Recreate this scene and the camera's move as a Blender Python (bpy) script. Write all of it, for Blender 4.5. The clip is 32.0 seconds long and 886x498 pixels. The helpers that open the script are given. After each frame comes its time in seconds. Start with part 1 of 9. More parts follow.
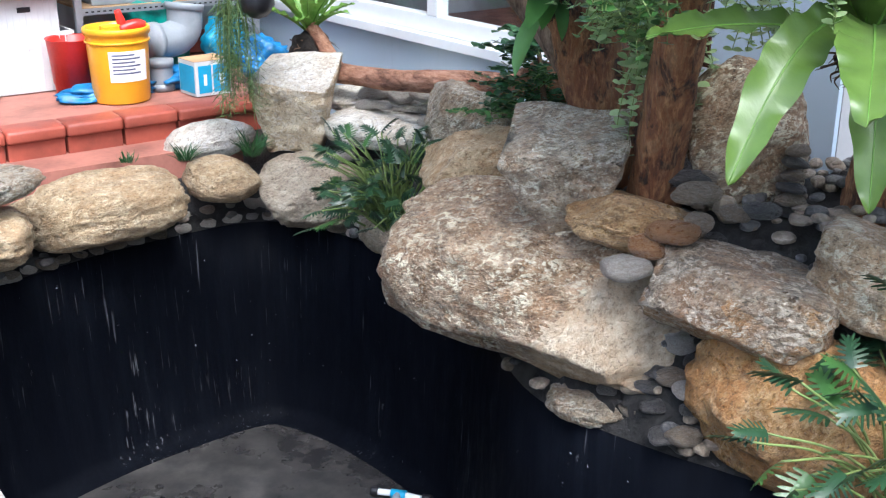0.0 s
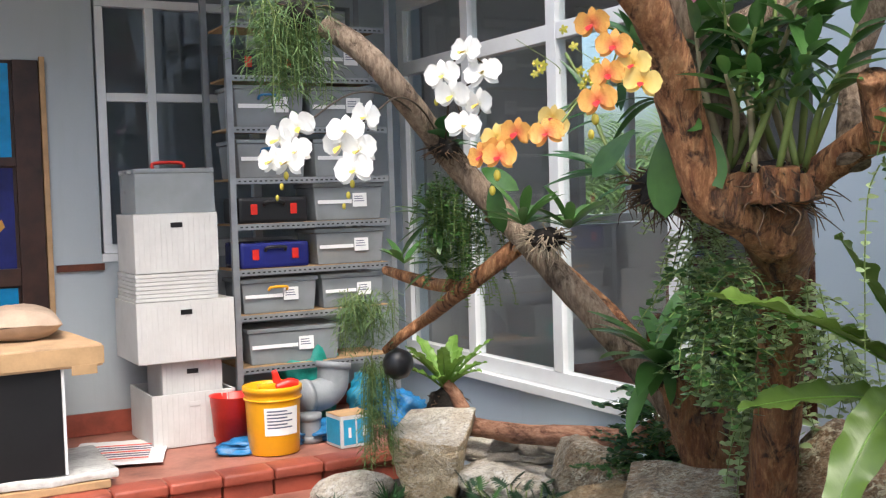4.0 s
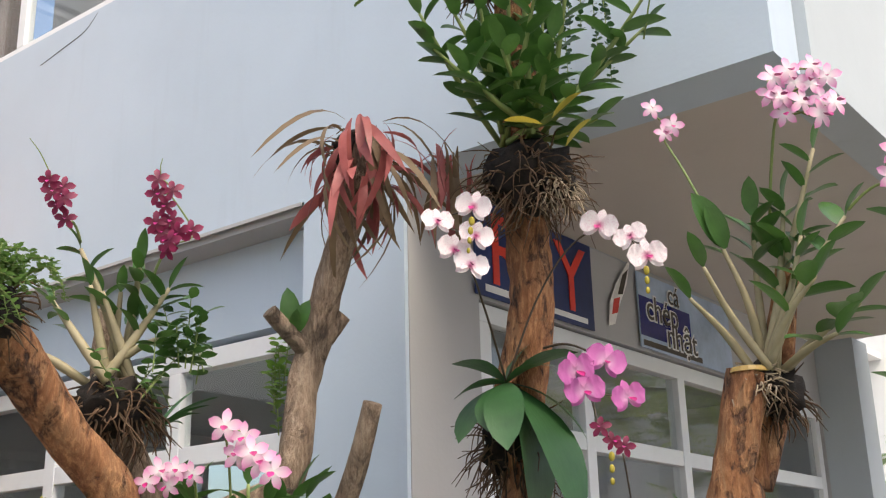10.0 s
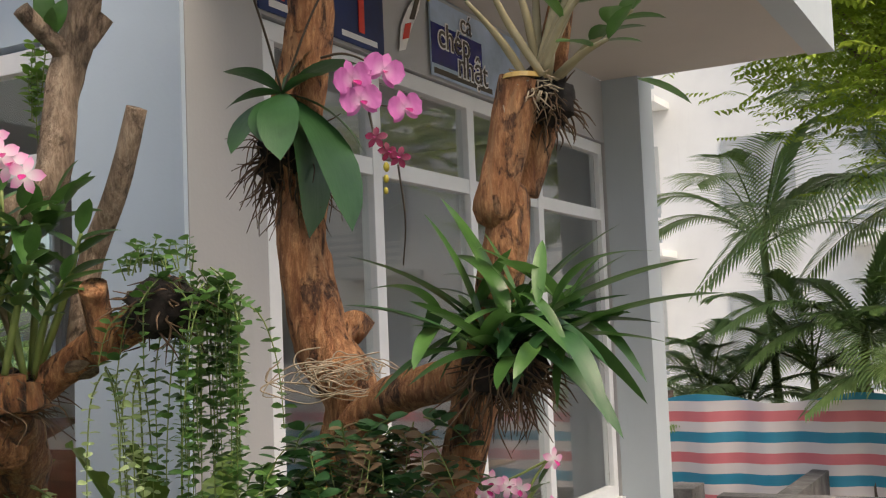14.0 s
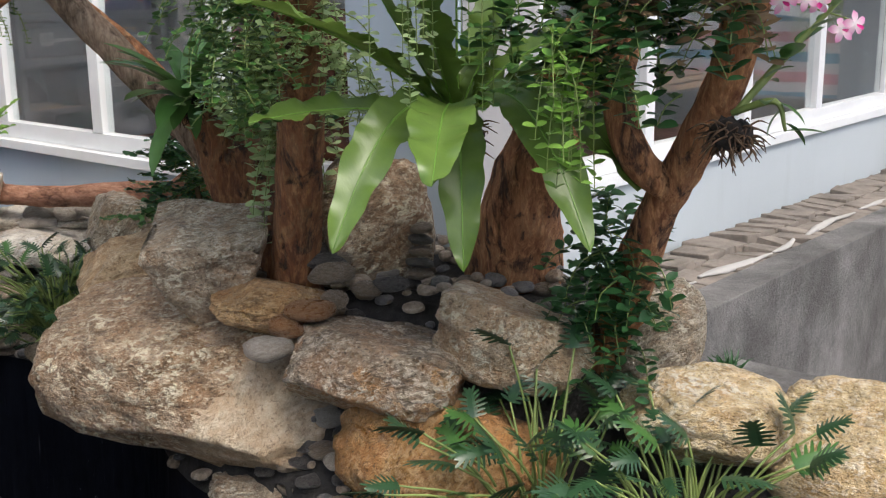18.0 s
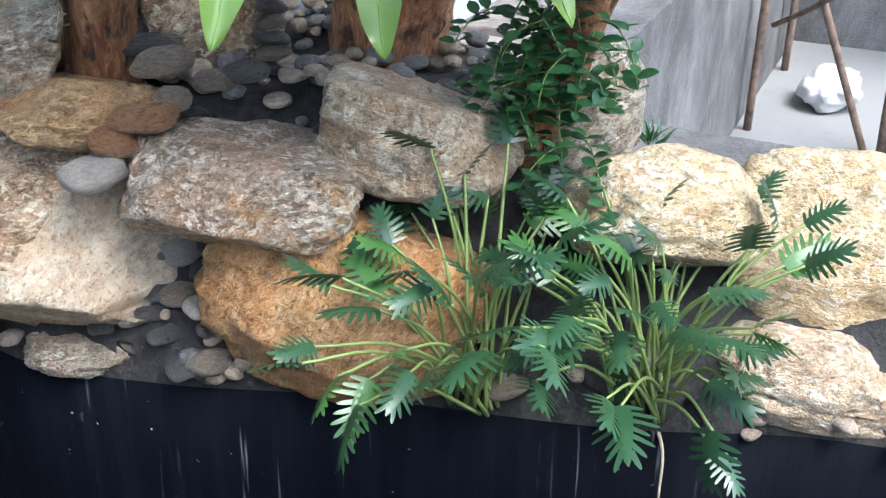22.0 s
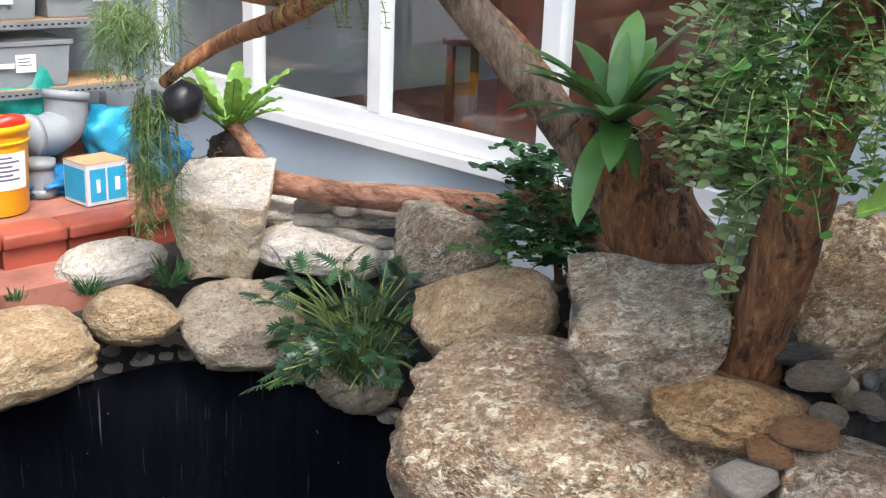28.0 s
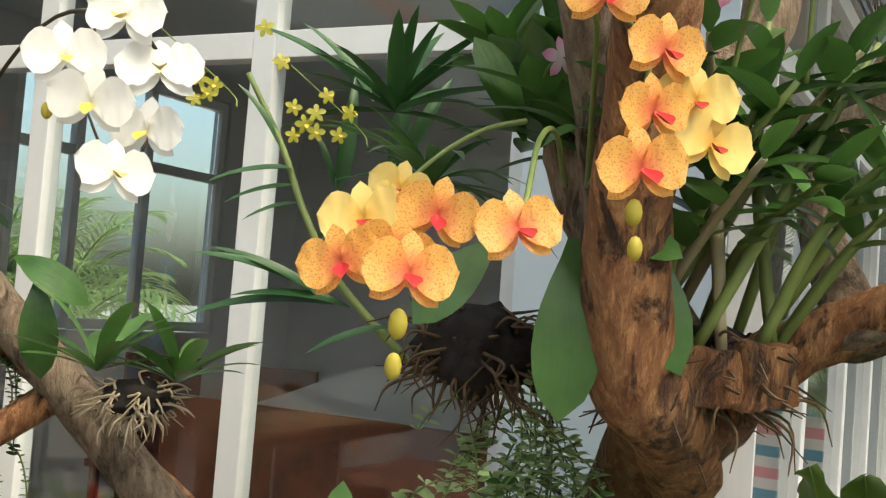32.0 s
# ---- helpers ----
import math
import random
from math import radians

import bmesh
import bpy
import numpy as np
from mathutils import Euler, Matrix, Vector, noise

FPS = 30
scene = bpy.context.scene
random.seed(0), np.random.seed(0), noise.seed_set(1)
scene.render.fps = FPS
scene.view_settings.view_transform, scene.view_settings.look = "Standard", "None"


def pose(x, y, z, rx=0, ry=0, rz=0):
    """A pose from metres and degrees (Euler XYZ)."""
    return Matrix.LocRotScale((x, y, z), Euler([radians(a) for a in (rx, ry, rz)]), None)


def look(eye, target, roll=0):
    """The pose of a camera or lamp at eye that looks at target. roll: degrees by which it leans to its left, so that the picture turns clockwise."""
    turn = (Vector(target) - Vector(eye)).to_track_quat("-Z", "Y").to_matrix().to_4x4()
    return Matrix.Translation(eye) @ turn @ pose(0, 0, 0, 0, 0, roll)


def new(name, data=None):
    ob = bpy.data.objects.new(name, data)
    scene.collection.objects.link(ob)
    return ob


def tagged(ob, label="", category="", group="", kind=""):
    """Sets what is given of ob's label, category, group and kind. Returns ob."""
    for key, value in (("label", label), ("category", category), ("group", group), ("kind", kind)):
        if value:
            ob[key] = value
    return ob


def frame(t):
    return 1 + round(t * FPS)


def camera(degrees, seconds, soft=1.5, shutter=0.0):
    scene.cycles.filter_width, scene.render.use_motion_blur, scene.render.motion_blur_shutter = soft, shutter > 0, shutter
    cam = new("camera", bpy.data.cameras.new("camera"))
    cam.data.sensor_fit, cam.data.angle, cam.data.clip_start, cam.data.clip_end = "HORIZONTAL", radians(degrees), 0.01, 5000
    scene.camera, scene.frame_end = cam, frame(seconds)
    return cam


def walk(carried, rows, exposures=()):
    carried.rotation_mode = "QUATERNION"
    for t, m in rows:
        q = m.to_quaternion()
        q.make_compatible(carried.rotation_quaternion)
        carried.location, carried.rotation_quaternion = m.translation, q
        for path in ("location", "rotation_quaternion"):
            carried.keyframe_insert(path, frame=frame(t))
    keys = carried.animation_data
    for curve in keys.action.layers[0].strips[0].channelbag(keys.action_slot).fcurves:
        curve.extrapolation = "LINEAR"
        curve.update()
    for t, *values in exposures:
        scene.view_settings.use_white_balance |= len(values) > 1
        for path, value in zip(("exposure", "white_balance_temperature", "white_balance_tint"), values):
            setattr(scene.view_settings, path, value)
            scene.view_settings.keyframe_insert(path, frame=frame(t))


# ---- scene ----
cam = camera(43.30, 32.0, soft=1.2)
ROWS = [
    (0.0, 0.000, -0.000, 1.500, -35.45, -19.90, -0.03),
    (0.5, -0.043, -0.070, 1.500, -30.37, -17.26, 0.57),
    (1.0, -0.096, -0.141, 1.505, -25.86, -15.41, 0.71),
    (1.5, -0.143, -0.193, 1.506, -22.97, -14.83, 1.06),
    (2.0, -0.148, -0.233, 1.522, -21.04, -13.63, 1.41),
    (2.5, -0.170, -0.243, 1.520, -20.80, -12.67, 1.49),
    (3.0, -0.166, -0.287, 1.553, -22.71, -10.04, 0.90),
    (3.5, -0.157, -0.323, 1.604, -25.98, -6.10, 1.15),
    (5.5, -0.084, -0.298, 1.781, -33.61, 5.30, 1.49),
    (6.0, -0.110, -0.342, 1.799, -35.54, 8.49, 0.74),
    (6.5, -0.127, -0.370, 1.818, -37.10, 11.72, 0.96),
    (7.0, -0.142, -0.390, 1.830, -39.61, 14.31, 0.35),
    (7.5, -0.140, -0.402, 1.839, -41.81, 16.18, 0.19),
    (8.0, -0.126, -0.416, 1.851, -45.02, 18.50, 0.35),
    (8.5, -0.115, -0.424, 1.863, -46.94, 20.48, 0.55),
    (9.0, -0.114, -0.431, 1.868, -48.31, 22.01, 0.12),
    (9.5, -0.086, -0.451, 1.862, -49.90, 20.06, 0.52),
    (10.0, -0.051, -0.451, 1.852, -51.84, 17.53, 1.41),
    (10.5, -0.020, -0.452, 1.849, -54.17, 15.84, 1.81),
    (11.0, 0.016, -0.460, 1.850, -58.58, 14.42, 1.87),
    (11.5, 0.029, -0.466, 1.849, -61.85, 14.42, 1.42),
    (12.0, 0.031, -0.471, 1.849, -62.57, 14.45, 1.57),
    (12.5, 0.042, -0.472, 1.835, -62.40, 12.66, 2.06),
    (13.0, 0.052, -0.458, 1.807, -62.64, 8.87, 1.82),
    (13.5, 0.079, -0.457, 1.786, -62.68, 6.00, 2.40),
    (15.5, 0.047, -0.493, 1.665, -58.34, -0.28, 2.37),
    (16.0, 0.051, -0.474, 1.632, -56.89, -2.32, 2.52),
    (16.5, 0.059, -0.440, 1.590, -54.66, -4.41, 2.17),
    (17.0, 0.064, -0.412, 1.530, -52.98, -7.05, 1.13),
    (17.5, 0.080, -0.377, 1.470, -51.72, -9.70, 0.29),
    (18.0, 0.086, -0.322, 1.422, -49.63, -13.45, 0.66),
    (18.5, 0.100, -0.104, 1.392, -48.23, -15.67, 0.47),
    (19.0, 0.133, 0.201, 1.441, -51.36, -16.70, -0.31),
    (19.5, 0.179, 0.311, 1.509, -52.97, -17.90, -0.98),
    (20.0, 0.318, 0.392, 1.453, -52.22, -20.61, 0.15),
    (20.5, 0.416, 0.435, 1.420, -52.25, -22.95, 0.09),
    (21.0, 0.420, 0.475, 1.391, -55.95, -24.53, -0.07),
    (21.5, 0.441, 0.473, 1.365, -60.50, -27.34, -0.03),
    (22.0, 0.442, 0.455, 1.355, -64.66, -27.57, 0.01),
    (22.5, 0.443, 0.425, 1.362, -66.60, -28.23, 0.22),
    (23.0, 0.425, 0.416, 1.346, -62.10, -30.56, 0.93),
    (23.5, 0.401, 0.444, 1.321, -56.29, -30.17, 1.06),
    (24.0, 0.387, 0.556, 1.323, -51.86, -29.86, -0.37),
    (24.5, 0.370, 0.728, 1.332, -51.30, -29.68, -1.67),
    (25.0, 0.354, 0.844, 1.372, -52.57, -29.08, -0.72),
    (25.5, 0.278, 0.962, 1.415, -53.03, -25.44, 0.20),
    (27.5, 0.094, 0.998, 1.570, -46.43, -17.79, -2.32),
    (28.0, 0.080, 1.007, 1.561, -44.47, -17.15, -2.11),
    (28.5, 0.026, 1.037, 1.564, -42.01, -17.59, -2.12),
    (29.0, -0.007, 1.049, 1.533, -39.44, -18.81, -2.98),
    (29.5, 0.019, 1.025, 1.577, -43.33, -15.41, -2.89),
    (30.0, 0.034, 1.028, 1.629, -46.69, -9.84, -4.23),
    (30.5, 0.066, 1.054, 1.669, -49.54, -6.56, -4.77),
    (31.0, 0.168, 1.149, 1.676, -52.86, -2.89, -4.60),
    (31.5, 0.286, 1.278, 1.722, -57.23, -0.13, -3.33),
    (32.0, 0.387, 1.433, 1.718, -62.58, 3.01, -4.57),
]
EXPOSURES = [(0.0, 1.85, 5400, 8), (2.0, 1.38, 5800, 9), (3.5, 1.33, 6100, 8), (6.0, 1.25, 6900, 14), (9.0, 1.25, 6800, 11), (12.0, 0.82, 7300, 9), (16.0, 0.86, 7000, 11), (19.0, 1.5, 5900, 9), (22.0, 2.15, 5400, 7), (23.0, 2.1, 5500, 8),
             (25.0, 2.45, 5200, 4), (28.0, 1.85, 6000, 9), (30.0, 1.75, 6500, 7), (31.0, 1.45, 6900, 5), (32.0, 1.25, 7300, 0)]
walk(cam, [(t, pose(x, y, z, 90 + pitch, roll, yaw)) for t, x, y, z, yaw, pitch, roll in ROWS], EXPOSURES)

# ---- light ----
world = bpy.data.worlds.new("sky")
scene.world = world
world.use_nodes = True
wn = world.node_tree
sky = wn.nodes.new("ShaderNodeTexSky")
sky.sky_type, sky.sun_disc = "NISHITA", False
sky.sun_elevation, sky.sun_rotation = radians(58), radians(200)
sky.air_density, sky.dust_density = 1.0, 5.0
wn.links.new(sky.outputs[0], wn.nodes["Background"].inputs[0])
wn.nodes["Background"].inputs[1].default_value = 0.15
sun = new("sun", bpy.data.lights.new("sun", "SUN"))
sun.data.energy, sun.data.angle, sun.data.color = 0.9, radians(28), (1.0, 0.94, 0.85)
sun.matrix_world = look((0, 0, 0), (0.34 * 0.53, 0.94 * 0.53, -0.85))


# ---- materials ----
def nodes(name):
    m = bpy.data.materials.new(name)
    m.use_nodes = True
    t = m.node_tree
    return m, t, t.nodes["Principled BSDF"], t.nodes.new, t.links.new


def ramp(t, fac, stops):
    r = t.nodes.new("ShaderNodeValToRGB")
    el = r.color_ramp.elements
    while len(el) < len(stops):
        el.new(0.5)
    for e, (p, c) in zip(el, stops):
        e.position, e.color = p, (*c, 1)
    t.links.new(fac, r.inputs[0])
    return r.outputs[0]


def noise_tex(t, vec, scale, detail=5.0, rough=0.55, dist=0.0):
    n = t.nodes.new("ShaderNodeTexNoise")
    n.inputs["Scale"].default_value, n.inputs["Detail"].default_value = scale, detail
    n.inputs["Roughness"].default_value, n.inputs["Distortion"].default_value = rough, dist
    t.links.new(vec, n.inputs["Vector"])
    return n.outputs["Fac"]


def coords(t, scale=(1, 1, 1), rot=(0, 0, 0), shift=True):
    c = t.nodes.new("ShaderNodeTexCoord").outputs["Object"]
    mp = t.nodes.new("ShaderNodeMapping")
    mp.inputs["Scale"].default_value, mp.inputs["Rotation"].default_value = scale, [radians(a) for a in rot]
    t.links.new(c, mp.inputs["Vector"])
    if shift:
        r = t.nodes.new("ShaderNodeObjectInfo").outputs["Random"]
        mul = t.nodes.new("ShaderNodeMath")
        mul.operation, mul.inputs[1].default_value = "MULTIPLY", 37.0
        t.links.new(r, mul.inputs[0])
        t.links.new(mul.outputs[0], mp.inputs["Location"])
    return mp.outputs[0]


def mix(t, fac, a, b, kind="MIX"):
    m = t.nodes.new("ShaderNodeMix")
    m.data_type, m.blend_type = "RGBA", kind
    for s, v in ((m.inputs[0], fac), (m.inputs[6], a), (m.inputs[7], b)):
        if isinstance(v, (int, float)):
            s.default_value = v
        elif isinstance(v, tuple):
            s.default_value = (*v, 1)
        else:
            t.links.new(v, s)
    return m.outputs[2]


def bump(t, bsdf, height, strength=0.4, dist=0.01):
    b = t.nodes.new("ShaderNodeBump")
    b.inputs["Strength"].default_value, b.inputs["Distance"].default_value = strength, dist
    t.links.new(height, b.inputs["Height"])
    t.links.new(b.outputs[0], bsdf.inputs["Normal"])


def plain(name, col, rough=0.5, metal=0.0, var=0.12, scale=8.0, relief=0.15, coat=0.0):
    """Paint, plastic and the like, with soft two-scale variation."""
    m, t, b, n, l = nodes(name)
    v = coords(t)
    a = noise_tex(t, v, scale, 6)
    c = noise_tex(t, v, scale * 9, 4)
    dark = tuple(x * (1 - 2 * var) for x in col)
    light = tuple(min(1, x * (1 + var)) for x in col)
    k = ramp(t, a, [(0.3, dark), (0.55, col), (0.75, light)])
    k = mix(t, 0.15, k, ramp(t, c, [(0.35, dark), (0.65, light)]))
    l(k, b.inputs["Base Color"])
    b.inputs["Roughness"].default_value, b.inputs["Metallic"].default_value = rough, metal
    b.inputs["Coat Weight"].default_value = coat
    bump(t, b, c, relief, 0.003)
    return m


def plaster(name, col, stain, rough=0.85):
    m, t, b, n, l = nodes(name)
    v = coords(t, shift=False)
    a = noise_tex(t, v, 0.9, 6, 0.6)
    s = noise_tex(t, coords(t, (5, 5, 0.5), shift=False), 1.6, 6, 0.65)
    g = noise_tex(t, v, 60, 3)
    k = ramp(t, a, [(0.35, tuple(x * 0.93 for x in col)), (0.65, col)])
    k = mix(t, ramp(t, s, [(0.56, (0, 0, 0)), (0.85, (0.55, 0.55, 0.55))]), k, stain)
    l(k, b.inputs["Base Color"])
    b.inputs["Roughness"].default_value = rough
    bump(t, b, g, 0.12, 0.004)
    return m


def rocky(name, cols, band=(3.5, 3.5, 14), rot=(20, 35, 0), rough=0.75, dist=1.2, speck=0.42, grain=80.0, vein=0.6, quartz=0.4):
    """Banded gneiss: streaks across the stone, thin dark veins, pale quartz, pitted relief."""
    m, t, b, n, l = nodes(name)
    v = coords(t, band, rot)
    w = coords(t)
    a = noise_tex(t, v, 1.5, 10, 0.68, dist)
    d = noise_tex(t, v, 2.2, 5, 0.55, dist * 1.5)
    c = noise_tex(t, w, 3.6, 7, 0.6, 0.5)
    q = noise_tex(t, w, 11.0, 7, 0.65, 0.6)
    g = noise_tex(t, w, grain, 5, 0.75)
    k = ramp(t, a, [(0.39, cols[0]), (0.46, cols[1]), (0.52, cols[2]), (0.59, cols[3])])
    k = mix(t, ramp(t, c, [(0.46, (0, 0, 0)), (0.64, (0.85, 0.85, 0.85))]), k, mix(t, 0.6, k, cols[4]))
    k = mix(t, ramp(t, q, [(0.55, (0, 0, 0)), (0.63, (quartz,) * 3)]), k, tuple(min(0.85, x * 1.25) for x in cols[3]))
    k = mix(t, ramp(t, d, [(0.465, (0, 0, 0)), (0.495, (vein,) * 3), (0.525, (0, 0, 0))]), k, tuple(x * 0.45 for x in cols[0]))
    k = mix(t, speck, k, ramp(t, g, [(0.38, tuple(x * 0.3 for x in cols[0])), (0.5, cols[2]), (0.62, tuple(min(0.9, x * 1.5) for x in cols[3]))]))
    l(k, b.inputs["Base Color"])
    l(ramp(t, c, [(0.3, (rough - 0.35,) * 3), (0.7, (rough,) * 3)]), b.inputs["Roughness"])
    h = mix(t, 0.4, mix(t, 0.5, a, d), mix(t, 0.5, q, g))
    bump(t, b, h, 1.0, 0.06)
    return m


def gneiss(name, cols, stretch=5.0, rot=(20, 35, 0), size=1.0, fleck=0.5, rust=0.5, soot=0.35, rough=0.5, coarse=1.0):
    """Folded schist: bent streaks of dark, tan and cream, quartz flecks, rust stains, sooty lichen, wet sheen."""
    m, t, b, n, l = nodes(name)
    w = coords(t, (1.0 / size,) * 3)
    wn_ = n("ShaderNodeTexNoise")
    wn_.inputs["Scale"].default_value, wn_.inputs["Detail"].default_value = 6.0, 4.0
    l(w, wn_.inputs["Vector"])
    add = n("ShaderNodeVectorMath")
    add.operation = "MULTIPLY_ADD"
    l(wn_.outputs["Color"], add.inputs[0])
    add.inputs[1].default_value = (0.06, 0.06, 0.06)
    l(w, add.inputs[2])
    mp = n("ShaderNodeMapping")
    mp.inputs["Rotation"].default_value = [radians(a) for a in rot]
    l(add.outputs[0], mp.inputs["Vector"])
    mq = n("ShaderNodeMapping")
    mq.inputs["Scale"].default_value = (1.0, 1.0, stretch)
    l(mp.outputs[0], mq.inputs["Vector"])
    v = mq.outputs[0]
    a = noise_tex(t, v, 8.0, 10, 0.72, 0.3)
    d = noise_tex(t, v, 15.0, 8, 0.7, 0.3)
    mf = n("ShaderNodeMapping")
    mf.inputs["Scale"].default_value = (1.0, 1.0, 1.0 + 0.25 * stretch)
    l(mp.outputs[0], mf.inputs["Vector"])
    e = noise_tex(t, mf.outputs[0], 36.0, 3, 0.6, 0.2)
    e2 = noise_tex(t, mf.outputs[0], 75.0, 4, 0.65, 0.2)
    c = noise_tex(t, w, 4.5, 7, 0.62, 0.8)
    q = noise_tex(t, w, 7.0, 9, 0.7, 0.5)
    g = noise_tex(t, w, 190.0, 4, 0.7)
    f = noise_tex(t, w, 22.0, 10, 0.68, 0.15)
    k = ramp(t, f, [(0.34, cols[0]), (0.43, cols[1]), (0.54, cols[2]), (0.66, cols[3])])
    k = mix(t, 0.40, k, ramp(t, a, [(0.40, cols[0]), (0.47, cols[1]), (0.54, cols[2]), (0.63, cols[3])]))
    k = mix(t, 0.20, k, ramp(t, d, [(0.43, cols[0]), (0.48, cols[1]), (0.54, cols[2]), (0.62, cols[3])]))
    blot = noise_tex(t, w, 11.0, 6, 0.6, 0.4)
    k = mix(t, ramp(t, blot, [(0.54, (0, 0, 0)), (0.62, (rust * 0.8,) * 3)]), k, mix(t, 0.45, cols[4], k))
    k = mix(t, ramp(t, c, [(0.47, (0, 0, 0)), (0.62, (rust,) * 3)]), k, mix(t, 0.35, cols[4], k))
    pale = tuple(min(0.86, x * 1.3 + 0.06) for x in cols[3])
    fl = mix(t, 1.0, ramp(t, e, [(0.50, (0, 0, 0)), (0.56, (fleck,) * 3)]), ramp(t, q, [(0.44, (0, 0, 0)), (0.58, (1, 1, 1))]), "MULTIPLY")
    k = mix(t, fl, k, pale)
    k = mix(t, ramp(t, e2, [(0.36, (0.7, 0.7, 0.7)), (0.44, (0, 0, 0))]), k, tuple(x * 0.6 for x in cols[0]))
    k = mix(t, ramp(t, e2, [(0.57, (0, 0, 0)), (0.64, (fleck * 0.6,) * 3)]), k, pale)
    k = mix(t, ramp(t, d, [(0.47, (0, 0, 0)), (0.492, (0.28, 0.28, 0.28)), (0.515, (0, 0, 0))]), k, tuple(x * 0.35 for x in cols[0]))
    lich = mix(t, 1.0, ramp(t, q, [(0.30, (soot,) * 3), (0.43, (0, 0, 0))]), ramp(t, e, [(0.40, (0.2, 0.2, 0.2)), (0.55, (1, 1, 1))]), "MULTIPLY")
    k = mix(t, lich, k, (0.018, 0.017, 0.016))
    k = mix(t, 0.10, k, ramp(t, g, [(0.36, tuple(x * 0.4 for x in cols[0])), (0.5, cols[2]), (0.64, pale)]))
    l(k, b.inputs["Base Color"])
    l(ramp(t, c, [(0.35, (rough - 0.28,) * 3), (0.68, (rough + 0.12,) * 3)]), b.inputs["Roughness"])
    h = mix(t, 0.45, mix(t, 0.5, a, f), mix(t, 0.5, e, e2))
    bump(t, b, h, 1.0, 0.08 * coarse)
    return m


def timber(name, dark, mid_, light):
    """Weathered boards: grain along x, grey bleaching and brown stains."""
    m, t, b, n, l = nodes(name)
    a = noise_tex(t, coords(t, (1.4, 16, 16)), 2.2, 9, 0.7, 0.6)
    f = noise_tex(t, coords(t, (5, 70, 70)), 2.0, 6, 0.75)
    c = noise_tex(t, coords(t, (1.2, 3, 3)), 2.4, 8, 0.7)
    k = ramp(t, a, [(0.28, dark), (0.44, mid_), (0.62, light)])
    k = mix(t, ramp(t, c, [(0.47, (0, 0, 0)), (0.68, (0.75, 0.75, 0.75))]), k, tuple(x * y for x, y in zip(mid_, (0.72, 0.6, 0.48))))
    k = mix(t, 0.22, k, ramp(t, f, [(0.38, dark), (0.5, mid_), (0.62, light)]))
    l(k, b.inputs["Base Color"])
    b.inputs["Roughness"].default_value = 0.85
    bump(t, b, mix(t, 0.5, a, f), 0.8, 0.01)
    return m


def barky(name, cols, rough=0.85, lying=False):
    """Peeling bark: long flakes over orange-brown wood."""
    m, t, b, n, l = nodes(name)
    v = coords(t, (9, 2.2, 9) if lying else (9, 9, 2.2))
    w = coords(t, (7.0, 3.0, 7.0) if lying else (7.0, 7.0, 3.4))
    a = noise_tex(t, v, 2.4, 8, 0.68, 0.8)
    c = noise_tex(t, w, 2.4, 9, 0.68, 0.8)
    g = noise_tex(t, coords(t, (30, 8, 30) if lying else (30, 30, 8)), 2.0, 6, 0.75)
    flake = ramp(t, c, [(0.40, (0, 0, 0)), (0.46, (1, 1, 1))])
    k1 = ramp(t, a, [(0.38, cols[0]), (0.5, cols[1]), (0.62, cols[2])])
    k2 = ramp(t, a, [(0.36, cols[3]), (0.5, cols[4]), (0.64, cols[5])])
    k = mix(t, flake, k1, k2)
    k = mix(t, 0.45, k, ramp(t, g, [(0.40, cols[0]), (0.5, cols[2]), (0.62, cols[5])]))
    l(k, b.inputs["Base Color"])
    b.inputs["Roughness"].default_value = rough
    bump(t, b, mix(t, 0.45, mix(t, 0.5, a, flake), g), 1.0, 0.045)
    return m


def leafy(name, dark, light, rough=0.4, trans=0.25, vein=True):
    m, t, b, n, l = nodes(name)
    v = coords(t, (1, 1, 1))
    a = noise_tex(t, v, 14, 4)
    r = t.nodes.new("ShaderNodeObjectInfo").outputs["Random"]
    isl = t.nodes.new("ShaderNodeNewGeometry").outputs["Random Per Island"]
    k = ramp(t, isl, [(0.0, dark), (1.0, light)])
    k = mix(t, r, k, mix(t, 0.5, dark, light))
    k = mix(t, 0.35, k, ramp(t, a, [(0.35, tuple(x * 0.6 for x in dark)), (0.7, light)]))
    l(k, b.inputs["Base Color"])
    b.inputs["Roughness"].default_value = rough
    out = t.nodes["Material Output"]
    tr = n("ShaderNodeBsdfTranslucent")
    l(mix(t, 0.5, k, light), tr.inputs[0])
    ms = n("ShaderNodeMixShader")
    ms.inputs[0].default_value = trans
    l(b.outputs[0], ms.inputs[1])
    l(tr.outputs[0], ms.inputs[2])
    l(ms.outputs[0], out.inputs[0])
    bump(t, b, noise_tex(t, coords(t, (3, 0.4, 1)), 30, 3), 0.25, 0.004)
    return m


